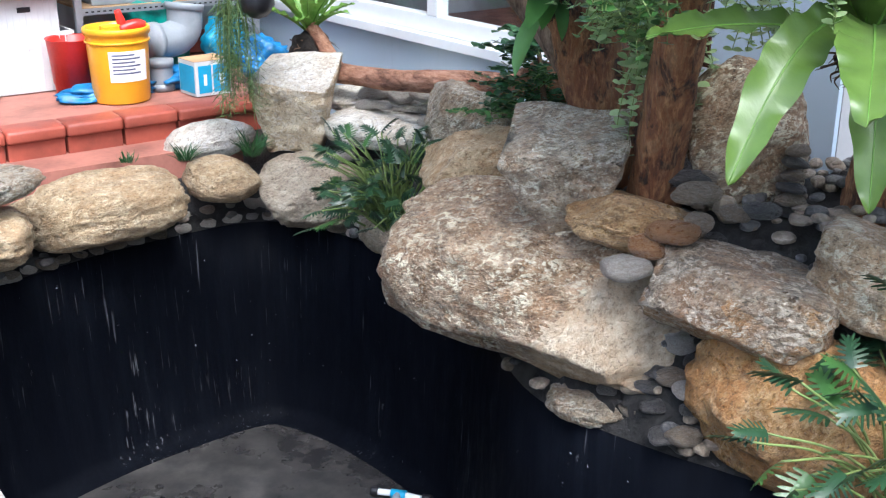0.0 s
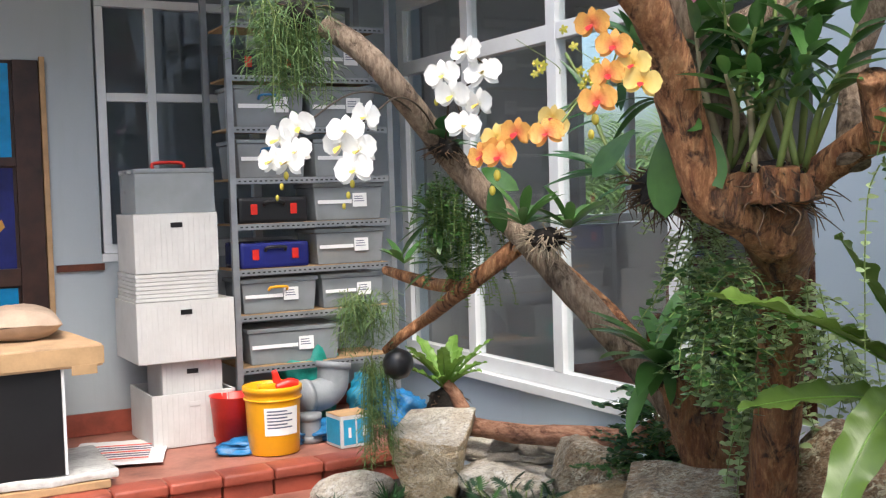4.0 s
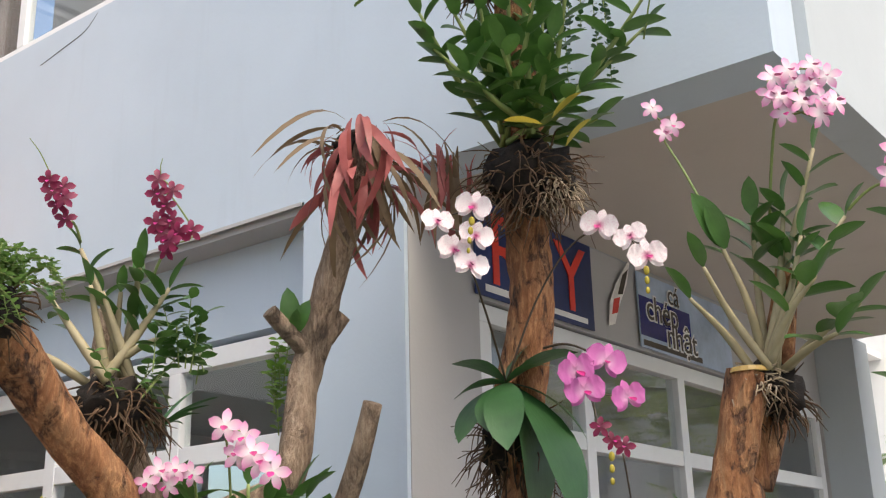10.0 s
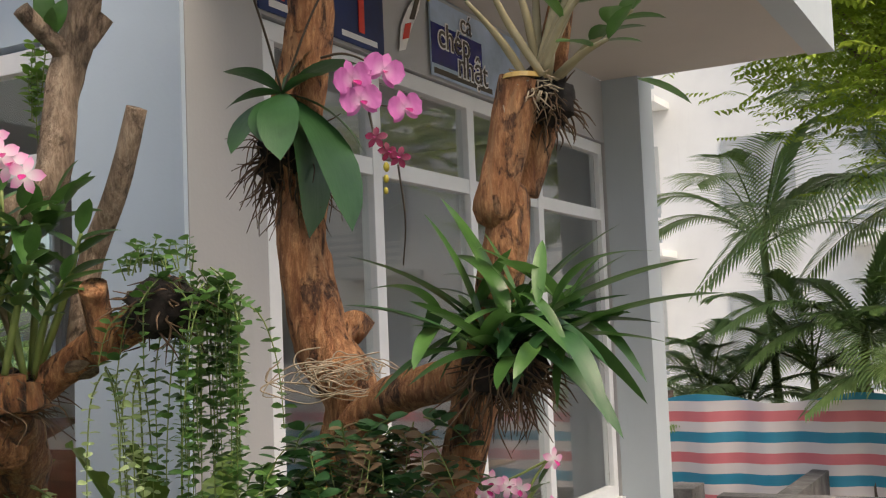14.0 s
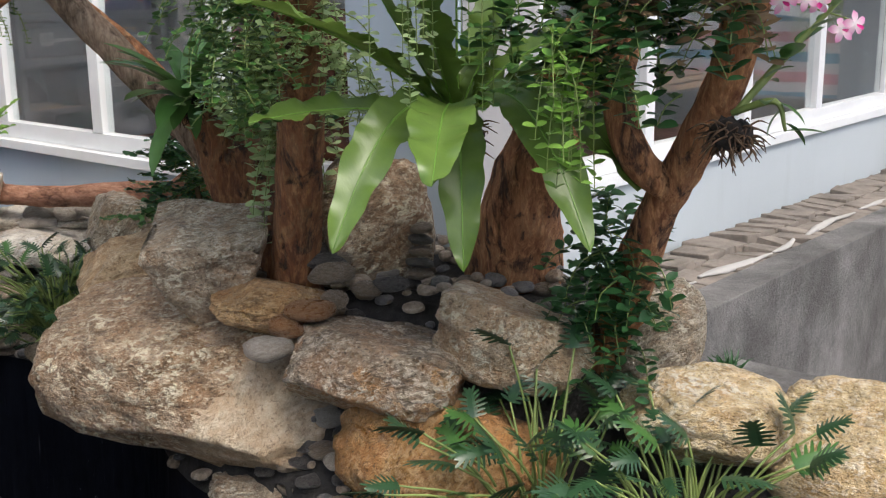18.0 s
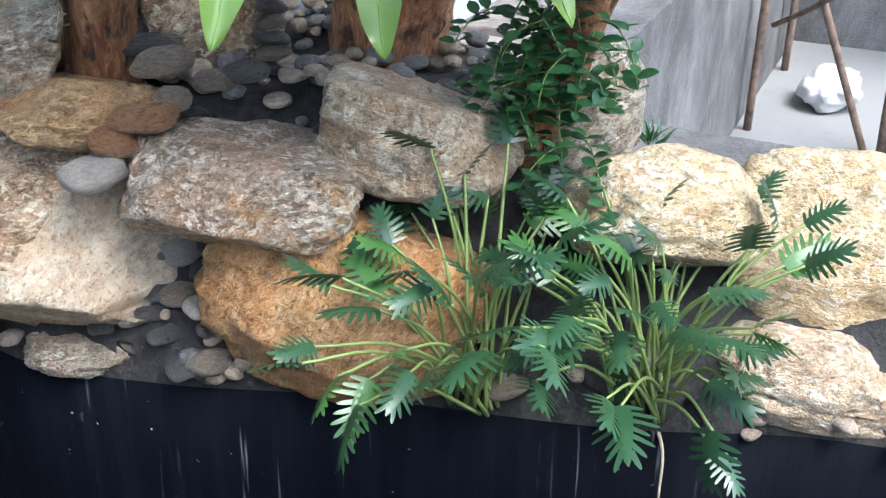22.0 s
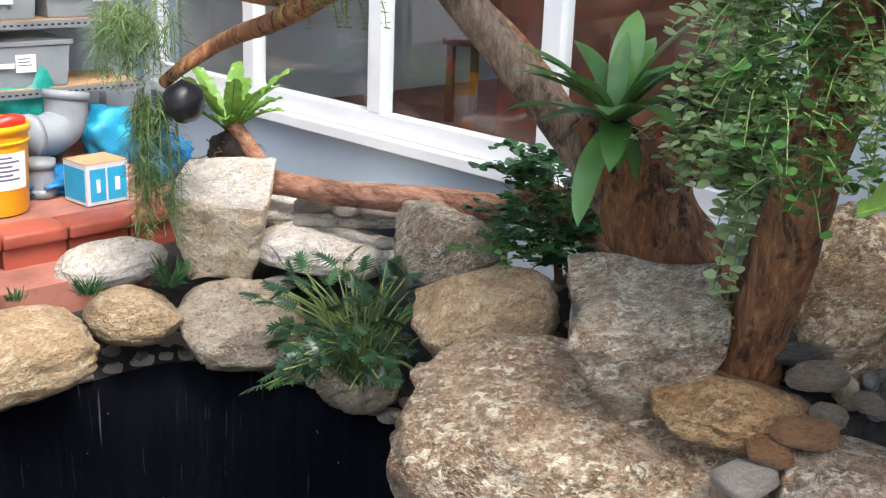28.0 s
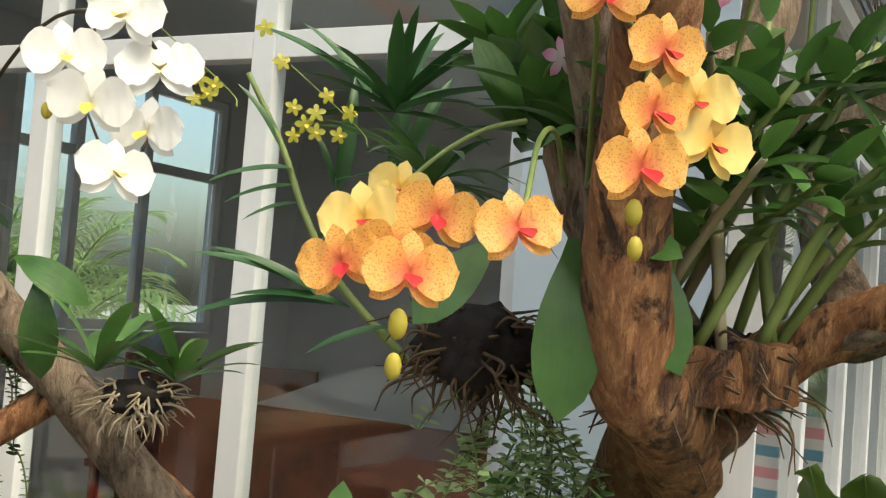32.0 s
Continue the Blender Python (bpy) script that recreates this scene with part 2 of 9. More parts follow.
def petal_mat(name, edge, heart, spots=None, spread=0.018):
    """Petals: heart colour near the flower's middle, edge colour outside, thin veins or spots."""
    m, t, b, n, l = nodes(name)
    c = t.nodes.new("ShaderNodeTexCoord").outputs["Object"]
    ln = n("ShaderNodeVectorMath")
    ln.operation = "LENGTH"
    l(c, ln.inputs[0])
    mp = n("ShaderNodeMapRange")
    mp.inputs[1].default_value, mp.inputs[2].default_value = spread * 0.3, spread * 1.7
    l(ln.outputs["Value"], mp.inputs[0])
    k = mix(t, mp.outputs[0], heart, edge)
    if spots:
        s = noise_tex(t, c, 420, 3, 0.5)
        k = mix(t, ramp(t, s, [(0.55, (0, 0, 0)), (0.62, (0.7, 0.7, 0.7))]), k, spots)
    l(k, b.inputs["Base Color"])
    b.inputs["Roughness"].default_value = 0.45
    tr = n("ShaderNodeBsdfTranslucent")
    l(k, tr.inputs[0])
    ms = n("ShaderNodeMixShader")
    ms.inputs[0].default_value = 0.3
    l(b.outputs[0], ms.inputs[1])
    l(tr.outputs[0], ms.inputs[2])
    l(ms.outputs[0], t.nodes["Material Output"].inputs[0])
    return m


def glassy(name, tint=(0.9, 0.95, 0.95), rough=0.01):
    m, t, b, n, l = nodes(name)
    b.inputs["Base Color"].default_value = (*tint, 1)
    b.inputs["Roughness"].default_value, b.inputs["IOR"].default_value = rough, 1.45
    b.inputs["Transmission Weight"].default_value = 1.0
    return m


def milky(name, tint, rough, clear):
    """Cloudy plastic: part clear, part pale scatter."""
    m, t, b, n, l = nodes(name)
    k = noise_tex(t, coords(t), 6, 5)
    l(ramp(t, k, [(0.3, tuple(x * 0.8 for x in tint)), (0.7, tint)]), b.inputs["Base Color"])
    b.inputs["Roughness"].default_value, b.inputs["IOR"].default_value = rough, 1.4
    b.inputs["Transmission Weight"].default_value = clear
    return m


def banded(name, cols, width, axis=2, rough=0.5):
    """Even stripes of the given colours."""
    m, t, b, n, l = nodes(name)
    c = t.nodes.new("ShaderNodeTexCoord").outputs["Object"]
    sp = n("ShaderNodeSeparateXYZ")
    l(c, sp.inputs[0])
    mu = n("ShaderNodeMath")
    mu.operation, mu.inputs[1].default_value = "DIVIDE", width * len(cols)
    l(sp.outputs[axis], mu.inputs[0])
    fr = n("ShaderNodeMath")
    fr.operation = "FRACT"
    l(mu.outputs[0], fr.inputs[0])
    r = n("ShaderNodeValToRGB")
    r.color_ramp.interpolation = "CONSTANT"
    el = r.color_ramp.elements
    while len(el) < len(cols):
        el.new(0.5)
    for i, (e, k) in enumerate(zip(el, cols)):
        e.position, e.color = i / len(cols), (*k, 1)
    l(fr.outputs[0], r.inputs[0])
    l(r.outputs[0], b.inputs["Base Color"])
    b.inputs["Roughness"].default_value = rough
    return m


M = dict(
    wall_blue=plaster("pale blue wall paint", (0.475, 0.565, 0.65), (0.40, 0.47, 0.535)),
    wall_grey=plaster("grey wall paint", (0.42, 0.42, 0.42), (0.34, 0.34, 0.33)),
    wall_light=plaster("light grey wall paint", (0.43, 0.48, 0.51), (0.35, 0.385, 0.40)),
    white_wall=plaster("white building paint", (0.84, 0.84, 0.82), (0.74, 0.74, 0.72)),
    soffit=plaster("cream soffit paint", (0.50, 0.46, 0.42), (0.44, 0.40, 0.36)),
    frame=plain("white window frame", (0.74, 0.76, 0.77), 0.35, var=0.05, scale=2),
    frame_grey=plain("grey window frame", (0.5, 0.52, 0.52), 0.4, var=0.06, scale=2),
    glass=glassy("window glass"),
    concrete=rocky("raw stained concrete", [(0.06, 0.058, 0.056), (0.10, 0.098, 0.095), (0.14, 0.137, 0.133), (0.21, 0.205, 0.20), (0.06, 0.058, 0.055)], (1.0, 1.0, 0.5), (0, 0, 0), 0.9, 0.6, 0.12, 60.0, 0.1, 0.15),
    cement=plaster("pale cement", (0.35, 0.345, 0.33), (0.22, 0.215, 0.21), 0.9),
    yard=plaster("stained yard cement", (0.20, 0.198, 0.19), (0.12, 0.118, 0.115), 0.9),
    # bed mortar coloured near black: the shade between the stones is in it
    mortar=rocky("mortar near black for gap shade", [(0.007, 0.0065, 0.006), (0.013, 0.012, 0.011), (0.022, 0.020, 0.018), (0.045, 0.041, 0.037), (0.012, 0.011, 0.010)], (4, 4, 4), speck=0.3),
    tile=plain("terracotta roof tile", (0.42, 0.20, 0.13), 0.85, var=0.34, scale=9, relief=0.5),
    redtile=plain("red step tile", (0.33, 0.075, 0.045), 0.5, var=0.22, scale=5, relief=0.2),
    redtop=plain("worn red floor tile", (0.36, 0.15, 0.11), 0.55, var=0.25, scale=5, relief=0.2),
    black=plain("black pond coating", (0.010, 0.011, 0.014), 0.35, var=0.4, scale=5, relief=0.25),
    wood_dark=plain("dark brown wood", (0.045, 0.018, 0.012), 0.45, var=0.3, scale=10),
    blind=plain("brown blind cloth", (0.13, 0.085, 0.07), 0.8, var=0.15, scale=6),
    wood_red=plain("red-brown polished wood", (0.12, 0.035, 0.018), 0.3, var=0.3, scale=10),
    bark=barky("peeling orange bark", [(0.028, 0.014, 0.009), (0.075, 0.032, 0.018), (0.15, 0.066, 0.032), (0.28, 0.10, 0.04), (0.50, 0.215, 0.085), (0.62, 0.34, 0.165)]),
    bark_grey=barky("grey-brown bark", [(0.05, 0.034, 0.024), (0.12, 0.08, 0.054), (0.22, 0.16, 0.11), (0.17, 0.11, 0.072), (0.30, 0.215, 0.15), (0.42, 0.33, 0.24)]),
    bark_log=barky("red-brown log bark", [(0.12, 0.05, 0.03), (0.24, 0.1, 0.055), (0.36, 0.17, 0.1), (0.2, 0.085, 0.05), (0.4, 0.2, 0.12), (0.52, 0.3, 0.2)], 0.85, True),
    bark_dark=barky("dark red-brown wet bark", [(0.016, 0.009, 0.007), (0.045, 0.02, 0.012), (0.085, 0.036, 0.02), (0.16, 0.055, 0.025), (0.36, 0.14, 0.045), (0.42, 0.24, 0.11)], 0.6),
    root=plain("dry brown roots", (0.11, 0.065, 0.035), 0.9, var=0.35, scale=30),
    root_pale=plain("pale dry roots", (0.42, 0.34, 0.24), 0.9, var=0.2, scale=30),
    pot=plain("dark coir ball", (0.018, 0.013, 0.010), 0.95, var=0.5, scale=40, relief=0.8),
    leaf=leafy("green leaf", (0.022, 0.078, 0.018), (0.085, 0.195, 0.045), 0.3, 0.2),
    leaf_dark=leafy("dark green leaf", (0.014, 0.055, 0.018), (0.045, 0.14, 0.04), 0.42, 0.12),
    leaf_gloss=leafy("glossy blue-green leaf", (0.012, 0.040, 0.016), (0.036, 0.088, 0.036), 0.30, 0.10),
    leaf_mid=leafy("fresh strap leaf", (0.05, 0.14, 0.03), (0.13, 0.27, 0.07), 0.3, 0.25),
    leaf_light=leafy("light green leaf", (0.10, 0.24, 0.03), (0.24, 0.42, 0.08), 0.4, 0.35),
    leaf_fern=leafy("bright fern frond", (0.06, 0.125, 0.018), (0.14, 0.225, 0.042), 0.36, 0.22),
    leaf_fine=leafy("fine grey-green leaf", (0.07, 0.15, 0.05), (0.17, 0.27, 0.10), 0.6, 0.3),
    leaf_fresh=leafy("fresh fern green", (0.07, 0.17, 0.04), (0.19, 0.32, 0.09), 0.5, 0.3),
    leaf_hoya=leafy("round pale leaf", (0.27, 0.42, 0.15), (0.54, 0.66, 0.36), 0.4, 0.35),
    leaf_yellow=leafy("yellow leaf", (0.42, 0.36, 0.04), (0.6, 0.5, 0.08), 0.5, 0.3),
    leaf_red=leafy("red strap leaf", (0.22, 0.035, 0.035), (0.5, 0.16, 0.15), 0.5, 0.3),
    leaf_olive=leafy("dull olive strap leaf", (0.13, 0.08, 0.045), (0.24, 0.17, 0.09), 0.55, 0.25),
    leaf_tree=leafy("sunlit tree leaf", (0.10, 0.24, 0.02), (0.48, 0.58, 0.08), 0.5, 0.45),
    leaf_palm=leafy("palm leaflet", (0.12, 0.23, 0.06), (0.32, 0.44, 0.16), 0.35, 0.4),
    stem=leafy("green stem", (0.10, 0.17, 0.04), (0.26, 0.32, 0.10), 0.5, 0.1),
    cane=leafy("pale orchid cane", (0.24, 0.21, 0.11), (0.42, 0.37, 0.24), 0.6, 0.05),
    stalk=plain("dark flower stalk", (0.05, 0.035, 0.02), 0.5),
    pt_white=petal_mat("white petals", (0.86, 0.86, 0.84), (0.78, 0.78, 0.62), None, 0.008),
    pt_spot=petal_mat("white petals with magenta spots", (0.86, 0.82, 0.83), (0.62, 0.10, 0.30), (0.62, 0.18, 0.34), 0.011),
    pt_orange=petal_mat("orange veined petals", (0.84, 0.46, 0.12), (0.72, 0.16, 0.08), (0.6, 0.16, 0.04)),
    pt_yellow=petal_mat("yellow petals", (0.86, 0.66, 0.22), (0.8, 0.5, 0.1)),
    pt_pink=petal_mat("pink dendrobium petals", (0.76, 0.28, 0.54), (0.86, 0.80, 0.82), None, 0.020),
    pt_magenta=petal_mat("magenta petals", (0.60, 0.16, 0.46), (0.7, 0.4, 0.6)),
    pt_maroon=petal_mat("maroon petals", (0.26, 0.012, 0.07), (0.12, 0.005, 0.03)),
    pt_tiny=petal_mat("small yellow petals", (0.62, 0.60, 0.10), (0.42, 0.40, 0.05)),
    lip_red=plain("red flower lip", (0.5, 0.02, 0.03), 0.4),
    lip_yellow=plain("yellow flower lip", (0.7, 0.5, 0.08), 0.4),
    lip_mag=plain("magenta flower lip", (0.42, 0.01, 0.16), 0.4),
    yellow=plain("yellow plastic", (0.83, 0.40, 0.008), 0.3, var=0.05),
    red=plain("red plastic", (0.62, 0.025, 0.015), 0.35),
    blue=plain("blue plastic sheet", (0.02, 0.17, 0.40), 0.4, var=0.3, scale=12, relief=0.5),
    teal=plain("teal plastic sack", (0.01, 0.25, 0.20), 0.45, var=0.3, scale=12, relief=0.6),
    pvc=plain("grey pipe plastic", (0.25, 0.27, 0.29), 0.4),
    white=plain("white plastic board", (0.58, 0.58, 0.57), 0.6, var=0.06, scale=6),
    paper=plain("paper", (0.8, 0.8, 0.8), 0.7, var=0.04),
    ink=plain("grey print", (0.12, 0.13, 0.2), 0.7),
    clearbox=milky("cloudy clear plastic", (0.54, 0.58, 0.61), 0.22, 0.55),
    dark=plain("black plastic", (0.012, 0.012, 0.014), 0.35),
    steel=plain("perforated grey steel", (0.33, 0.35, 0.37), 0.45, 0.6),
    card=plain("tan cardboard", (0.45, 0.29, 0.15), 0.8, var=0.14),
    foam=plain("tan foam slab", (0.47, 0.31, 0.18), 0.85, var=0.12),
    sack=plain("tan woven sack", (0.44, 0.33, 0.25), 0.8, var=0.12, relief=0.4),
    film=plain("clear wrapping film", (0.6, 0.6, 0.58), 0.2, relief=0.8, scale=30),
    plank=timber("weathered grey plank", (0.20, 0.17, 0.135), (0.31, 0.275, 0.23), (0.44, 0.42, 0.38)),
    rust=plain("rusty scaffold pipe", (0.16, 0.11, 0.08), 0.7, var=0.4, scale=20),
    bamboo=plain("yellow bamboo pole", (0.42, 0.28, 0.08), 0.5, var=0.2),
    brick=plain("grey brown brick", (0.20, 0.175, 0.15), 0.9, var=0.25, scale=10, relief=0.6),
    tarp=banded("striped tarpaulin", [(0.72, 0.20, 0.22), (0.75, 0.68, 0.66), (0.03, 0.27, 0.40), (0.75, 0.68, 0.66)], 0.1),
    boxblue=plain("blue printed carton", (0.03, 0.33, 0.55), 0.5),
    koi_blue=plain("bright blue print", (0.01, 0.28, 0.62), 0.25, var=0.2, scale=3),
    koi_navy=plain("navy print", (0.015, 0.02, 0.16), 0.25, var=0.3, scale=3),
    koi_white=plain("white print", (0.8, 0.78, 0.76), 0.4),
    koi_red=plain("red print", (0.72, 0.05, 0.03), 0.4),
    koi_gold=plain("golden print", (0.68, 0.33, 0.06), 0.4),
    banner_blue=plain("dark blue banner print", (0.012, 0.03, 0.13), 0.45, var=0.3, scale=2),
    banner_pale=plain("pale blue banner print", (0.38, 0.48, 0.62), 0.45, var=0.2, scale=3),
    brass=plain("brass", (0.5, 0.33, 0.1), 0.35, 0.9),
    cloth_pink=plain("pink rag", (0.6, 0.12, 0.2), 0.9),
    cloth_grey=plain("grey-green rag", (0.35, 0.42, 0.4), 0.9),
)
R = dict(
    big=gneiss("speckled brown gneiss", [(0.045, 0.030, 0.02), (0.19, 0.115, 0.062), (0.39, 0.265, 0.16), (0.70, 0.58, 0.43), (0.40, 0.18, 0.06)], 2.5, (15, 12, 0), 1.0, 0.8, 0.55),
    cut=gneiss("pale sandy split face", [(0.22, 0.15, 0.085), (0.32, 0.25, 0.16), (0.42, 0.35, 0.25), (0.55, 0.48, 0.37), (0.40, 0.22, 0.09)], 1.6, (10, 70, 20), 1.0, 0.25, 0.6, 0.0, 0.65, 0.45),
    ochre=gneiss("ochre stone", [(0.07, 0.038, 0.018), (0.25, 0.14, 0.055), (0.42, 0.26, 0.115), (0.60, 0.45, 0.25), (0.38, 0.17, 0.05)], 2.8, (10, 20, 0), 0.8, 0.4, 0.6),
    table=gneiss("grey and rust stone", [(0.035, 0.03, 0.026), (0.16, 0.115, 0.075), (0.32, 0.25, 0.17), (0.62, 0.55, 0.44), (0.42, 0.19, 0.06)], 2.6, (10, 8, 0), 0.9, 0.8, 0.65, 0.75),
    grey=gneiss("grey layered stone", [(0.06, 0.047, 0.034), (0.20, 0.155, 0.105), (0.40, 0.33, 0.23), (0.72, 0.65, 0.52), (0.38, 0.19, 0.075)], 3.2, (40, 20, 0), 0.8, 0.55, 0.55, 0.45),
    tan=gneiss("tan stone", [(0.15, 0.092, 0.045), (0.33, 0.22, 0.115), (0.48, 0.36, 0.21), (0.66, 0.55, 0.38), (0.42, 0.22, 0.08)], 2.2, (5, 10, 0), 0.9, 0.35, 0.5, 0.2, 0.6, 0.8),
    pale=gneiss("pale cream stone", [(0.26, 0.21, 0.15), (0.54, 0.48, 0.38), (0.71, 0.66, 0.56), (0.84, 0.81, 0.74), (0.50, 0.35, 0.19)], 3.0, (0, 25, 0), 1.0, 0.5, 0.3, 0.15, 0.6, 0.7),
    cream=gneiss("cream block with tan sides", [(0.26, 0.18, 0.10), (0.50, 0.39, 0.24), (0.66, 0.56, 0.38), (0.80, 0.74, 0.58), (0.44, 0.26, 0.11)], 2.0, (60, 10, 0), 1.2, 0.3, 0.5, 0.1, 0.6, 0.8),
    yellow=gneiss("yellow cream layered stone", [(0.10, 0.06, 0.03), (0.43, 0.30, 0.13), (0.66, 0.53, 0.30), (0.84, 0.76, 0.56), (0.54, 0.28, 0.07)], 3.2, (0, 10, 0), 0.9, 0.6, 0.5, 0.25),
    dull=gneiss("dull grey-brown stone", [(0.13, 0.10, 0.072), (0.26, 0.21, 0.15), (0.38, 0.32, 0.235), (0.50, 0.44, 0.34), (0.32, 0.19, 0.10)], 2.0, (20, 20, 0), 1.2, 0.2, 0.35, 0.15, 0.65, 0.6),
    rust=gneiss("rust-orange stone", [(0.10, 0.05, 0.022), (0.27, 0.14, 0.05), (0.42, 0.24, 0.09), (0.55, 0.38, 0.19), (0.47, 0.19, 0.045)], 2.2, (30, 60, 0), 1.1, 0.3, 0.7, 0.2, 0.42, 0.7),
    wedge=gneiss("brown-grey schist with pale crust", [(0.05, 0.038, 0.026), (0.19, 0.135, 0.085), (0.38, 0.295, 0.20), (0.72, 0.64, 0.51), (0.40, 0.20, 0.075)], 2.4, (35, 15, 0), 0.9, 0.7, 0.45, 0.4),
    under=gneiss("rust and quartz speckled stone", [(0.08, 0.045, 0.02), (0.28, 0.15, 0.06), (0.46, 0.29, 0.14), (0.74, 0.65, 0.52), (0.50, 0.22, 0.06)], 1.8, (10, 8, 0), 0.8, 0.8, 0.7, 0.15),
    buff=gneiss("pinkish buff stone", [(0.13, 0.08, 0.045), (0.34, 0.235, 0.135), (0.52, 0.39, 0.25), (0.76, 0.65, 0.49), (0.44, 0.23, 0.09)], 2.0, (25, 10, 0), 0.9, 0.6, 0.5, 0.3),
    peb=rocky("brown pebble", [(0.14, 0.11, 0.08), (0.22, 0.175, 0.13), (0.30, 0.25, 0.19), (0.42, 0.36, 0.29), (0.27, 0.18, 0.10)], (3, 3, 5), rough=0.6, speck=0.2, vein=0.15, quartz=0.15),
    pebdark=rocky("dark grey pebble", [(0.045, 0.043, 0.043), (0.085, 0.083, 0.083), (0.13, 0.125, 0.12), (0.20, 0.19, 0.18), (0.12, 0.095, 0.075)], (3, 3, 5), rough=0.55, speck=0.2, vein=0.15, quartz=0.1),
    pebpale=rocky("pale pebble", [(0.34, 0.30, 0.25), (0.42, 0.38, 0.32), (0.5, 0.46, 0.4), (0.58, 0.55, 0.5), (0.4, 0.32, 0.23)], (3, 3, 5), rough=0.65, speck=0.2, vein=0.2, quartz=0.2),
    peborange=rocky("orange-brown pebble", [(0.22, 0.10, 0.045), (0.29, 0.14, 0.06), (0.35, 0.19, 0.09), (0.42, 0.26, 0.15), (0.28, 0.13, 0.05)], (2, 2, 4), rough=0.5, speck=0.15, vein=0.15, quartz=0.1),
)


# ---- mesh helpers ----
def link_mesh(name, me, material, parent=None, label=""):
    for m in material if isinstance(material, (list, tuple)) else [material]:
        if m.name not in me.materials:
            me.materials.append(m)
    ob = new(name, me)
    if parent is not None:
        ob.parent = parent
    if label:
        ob["label"] = label
    return ob


def to_mesh(name, bm, smooth=True):
    me = bpy.data.meshes.new(name)
    bm.to_mesh(me)
    bm.free()
    if smooth:
        me.polygons.foreach_set("use_smooth", [True] * len(me.polygons))
    return me


def part(name, bm, material, parent=None, label="", smooth=False):
    return link_mesh(name, to_mesh(name, bm, smooth), material, parent, label)


def raw(name, verts, faces, smooth=True):
    me = bpy.data.meshes.new(name)
    me.from_pydata([tuple(v) for v in verts], [], faces)
    if smooth:
        me.polygons.foreach_set("use_smooth", [True] * len(me.polygons))
    me.update()
    return me


def thing(name, label, category, loc=(0, 0, 0), rz=0.0, group="", kind=""):
    e = new(name)
    e.empty_display_size = 0.1
    e.location, e.rotation_euler = loc, (0, 0, radians(rz))
    return tagged(e, label, category, group, kind)


def cuboid(bm, x0, x1, y0, y1, z0, z1, bevel=0.0):
    r = bmesh.ops.create_cube(bm, size=1.0)
    vs = r["verts"]
    for v in vs:
        v.co = Vector(((x0 + x1) / 2 + v.co.x * (x1 - x0), (y0 + y1) / 2 + v.co.y * (y1 - y0), (z0 + z1) / 2 + v.co.z * (z1 - z0)))
    if bevel > 0:
        es = list({e for v in vs for e in v.link_edges})
        bmesh.ops.bevel(bm, geom=es, offset=bevel, segments=2, affect="EDGES", profile=0.6)
    return bm


def box_part(name, lo, hi, material, parent=None, bevel=0.004, label=""):
    bm = bmesh.new()
    cuboid(bm, lo[0], hi[0], lo[1], hi[1], lo[2], hi[2], bevel)
    return part(name, bm, material, parent, label)


def structure(name, boxes, material, label, category, bevel=0.0):
    bm = bmesh.new()
    for b in boxes:
        cuboid(bm, *b, bevel)
    return tagged(part(name, bm, material), label, category, kind="structure")


def spline(points, n):
    """Catmull-Rom through the points."""
    p = [Vector(q) for q in points]
    p = [p[0] * 2 - p[1]] + p + [p[-1] * 2 - p[-2]]
    out = []
    for i in range(1, len(p) - 2):
        a, b, c, d = p[i - 1:i + 3]
        for k in range(n):
            t = k / n
            out.append(0.5 * ((2 * b) + (c - a) * t + (2 * a - 5 * b + 4 * c - d) * t * t + (3 * b - a - 3 * c + d) * t ** 3))
    out.append(p[-2])
    return out


def tube_data(points, radii, seg=10, sub=6, rough=0.0, seed=0, caps=True):
    pts = spline(points, sub)
    n = len(pts)
    rad = [float(np.interp(i / (n - 1) * (len(radii) - 1), range(len(radii)), radii)) for i in range(n)]
    verts, faces = [], []
    up = Vector((0.31, 0.17, 0.93))
    for i, p in enumerate(pts):
        d = (pts[min(i + 1, n - 1)] - pts[max(i - 1, 0)]).normalized()
        if abs(d.dot(up)) > 0.97:
            up = Vector((0.9, 0.3, 0.1))
        s = d.cross(up).normalized()
        u = s.cross(d).normalized()
        up = u
        for k in range(seg):
            a = 2 * math.pi * k / seg
            r = rad[i]
            if rough:
                q = Vector((p.x * 5 + seed * 7.3, p.y * 5 + math.cos(a) * 1.2, p.z * 5 + math.sin(a) * 1.2))
                r *= 1 + rough * (noise.noise(q) * 0.9 + noise.noise(q * 3.1) * 0.5)
            verts.append(p + (s * math.cos(a) + u * math.sin(a)) * r)
    for i in range(n - 1):
        for k in range(seg):
            faces.append((i * seg + k, i * seg + (k + 1) % seg, (i + 1) * seg + (k + 1) % seg, (i + 1) * seg + k))
    if caps:
        faces.append(tuple(range(seg - 1, -1, -1)))
        faces.append(tuple((n - 1) * seg + k for k in range(seg)))
    return verts, faces


def tube(name, points, radii, material, parent=None, seg=10, sub=6, rough=0.0, seed=0, label="", base=None):
    v, f = tube_data(points, radii, seg, sub, rough, seed)
    if base is not None:
        v = [q - Vector(base) for q in v]
    return link_mesh(name, raw(name, v, f), material, parent, label)


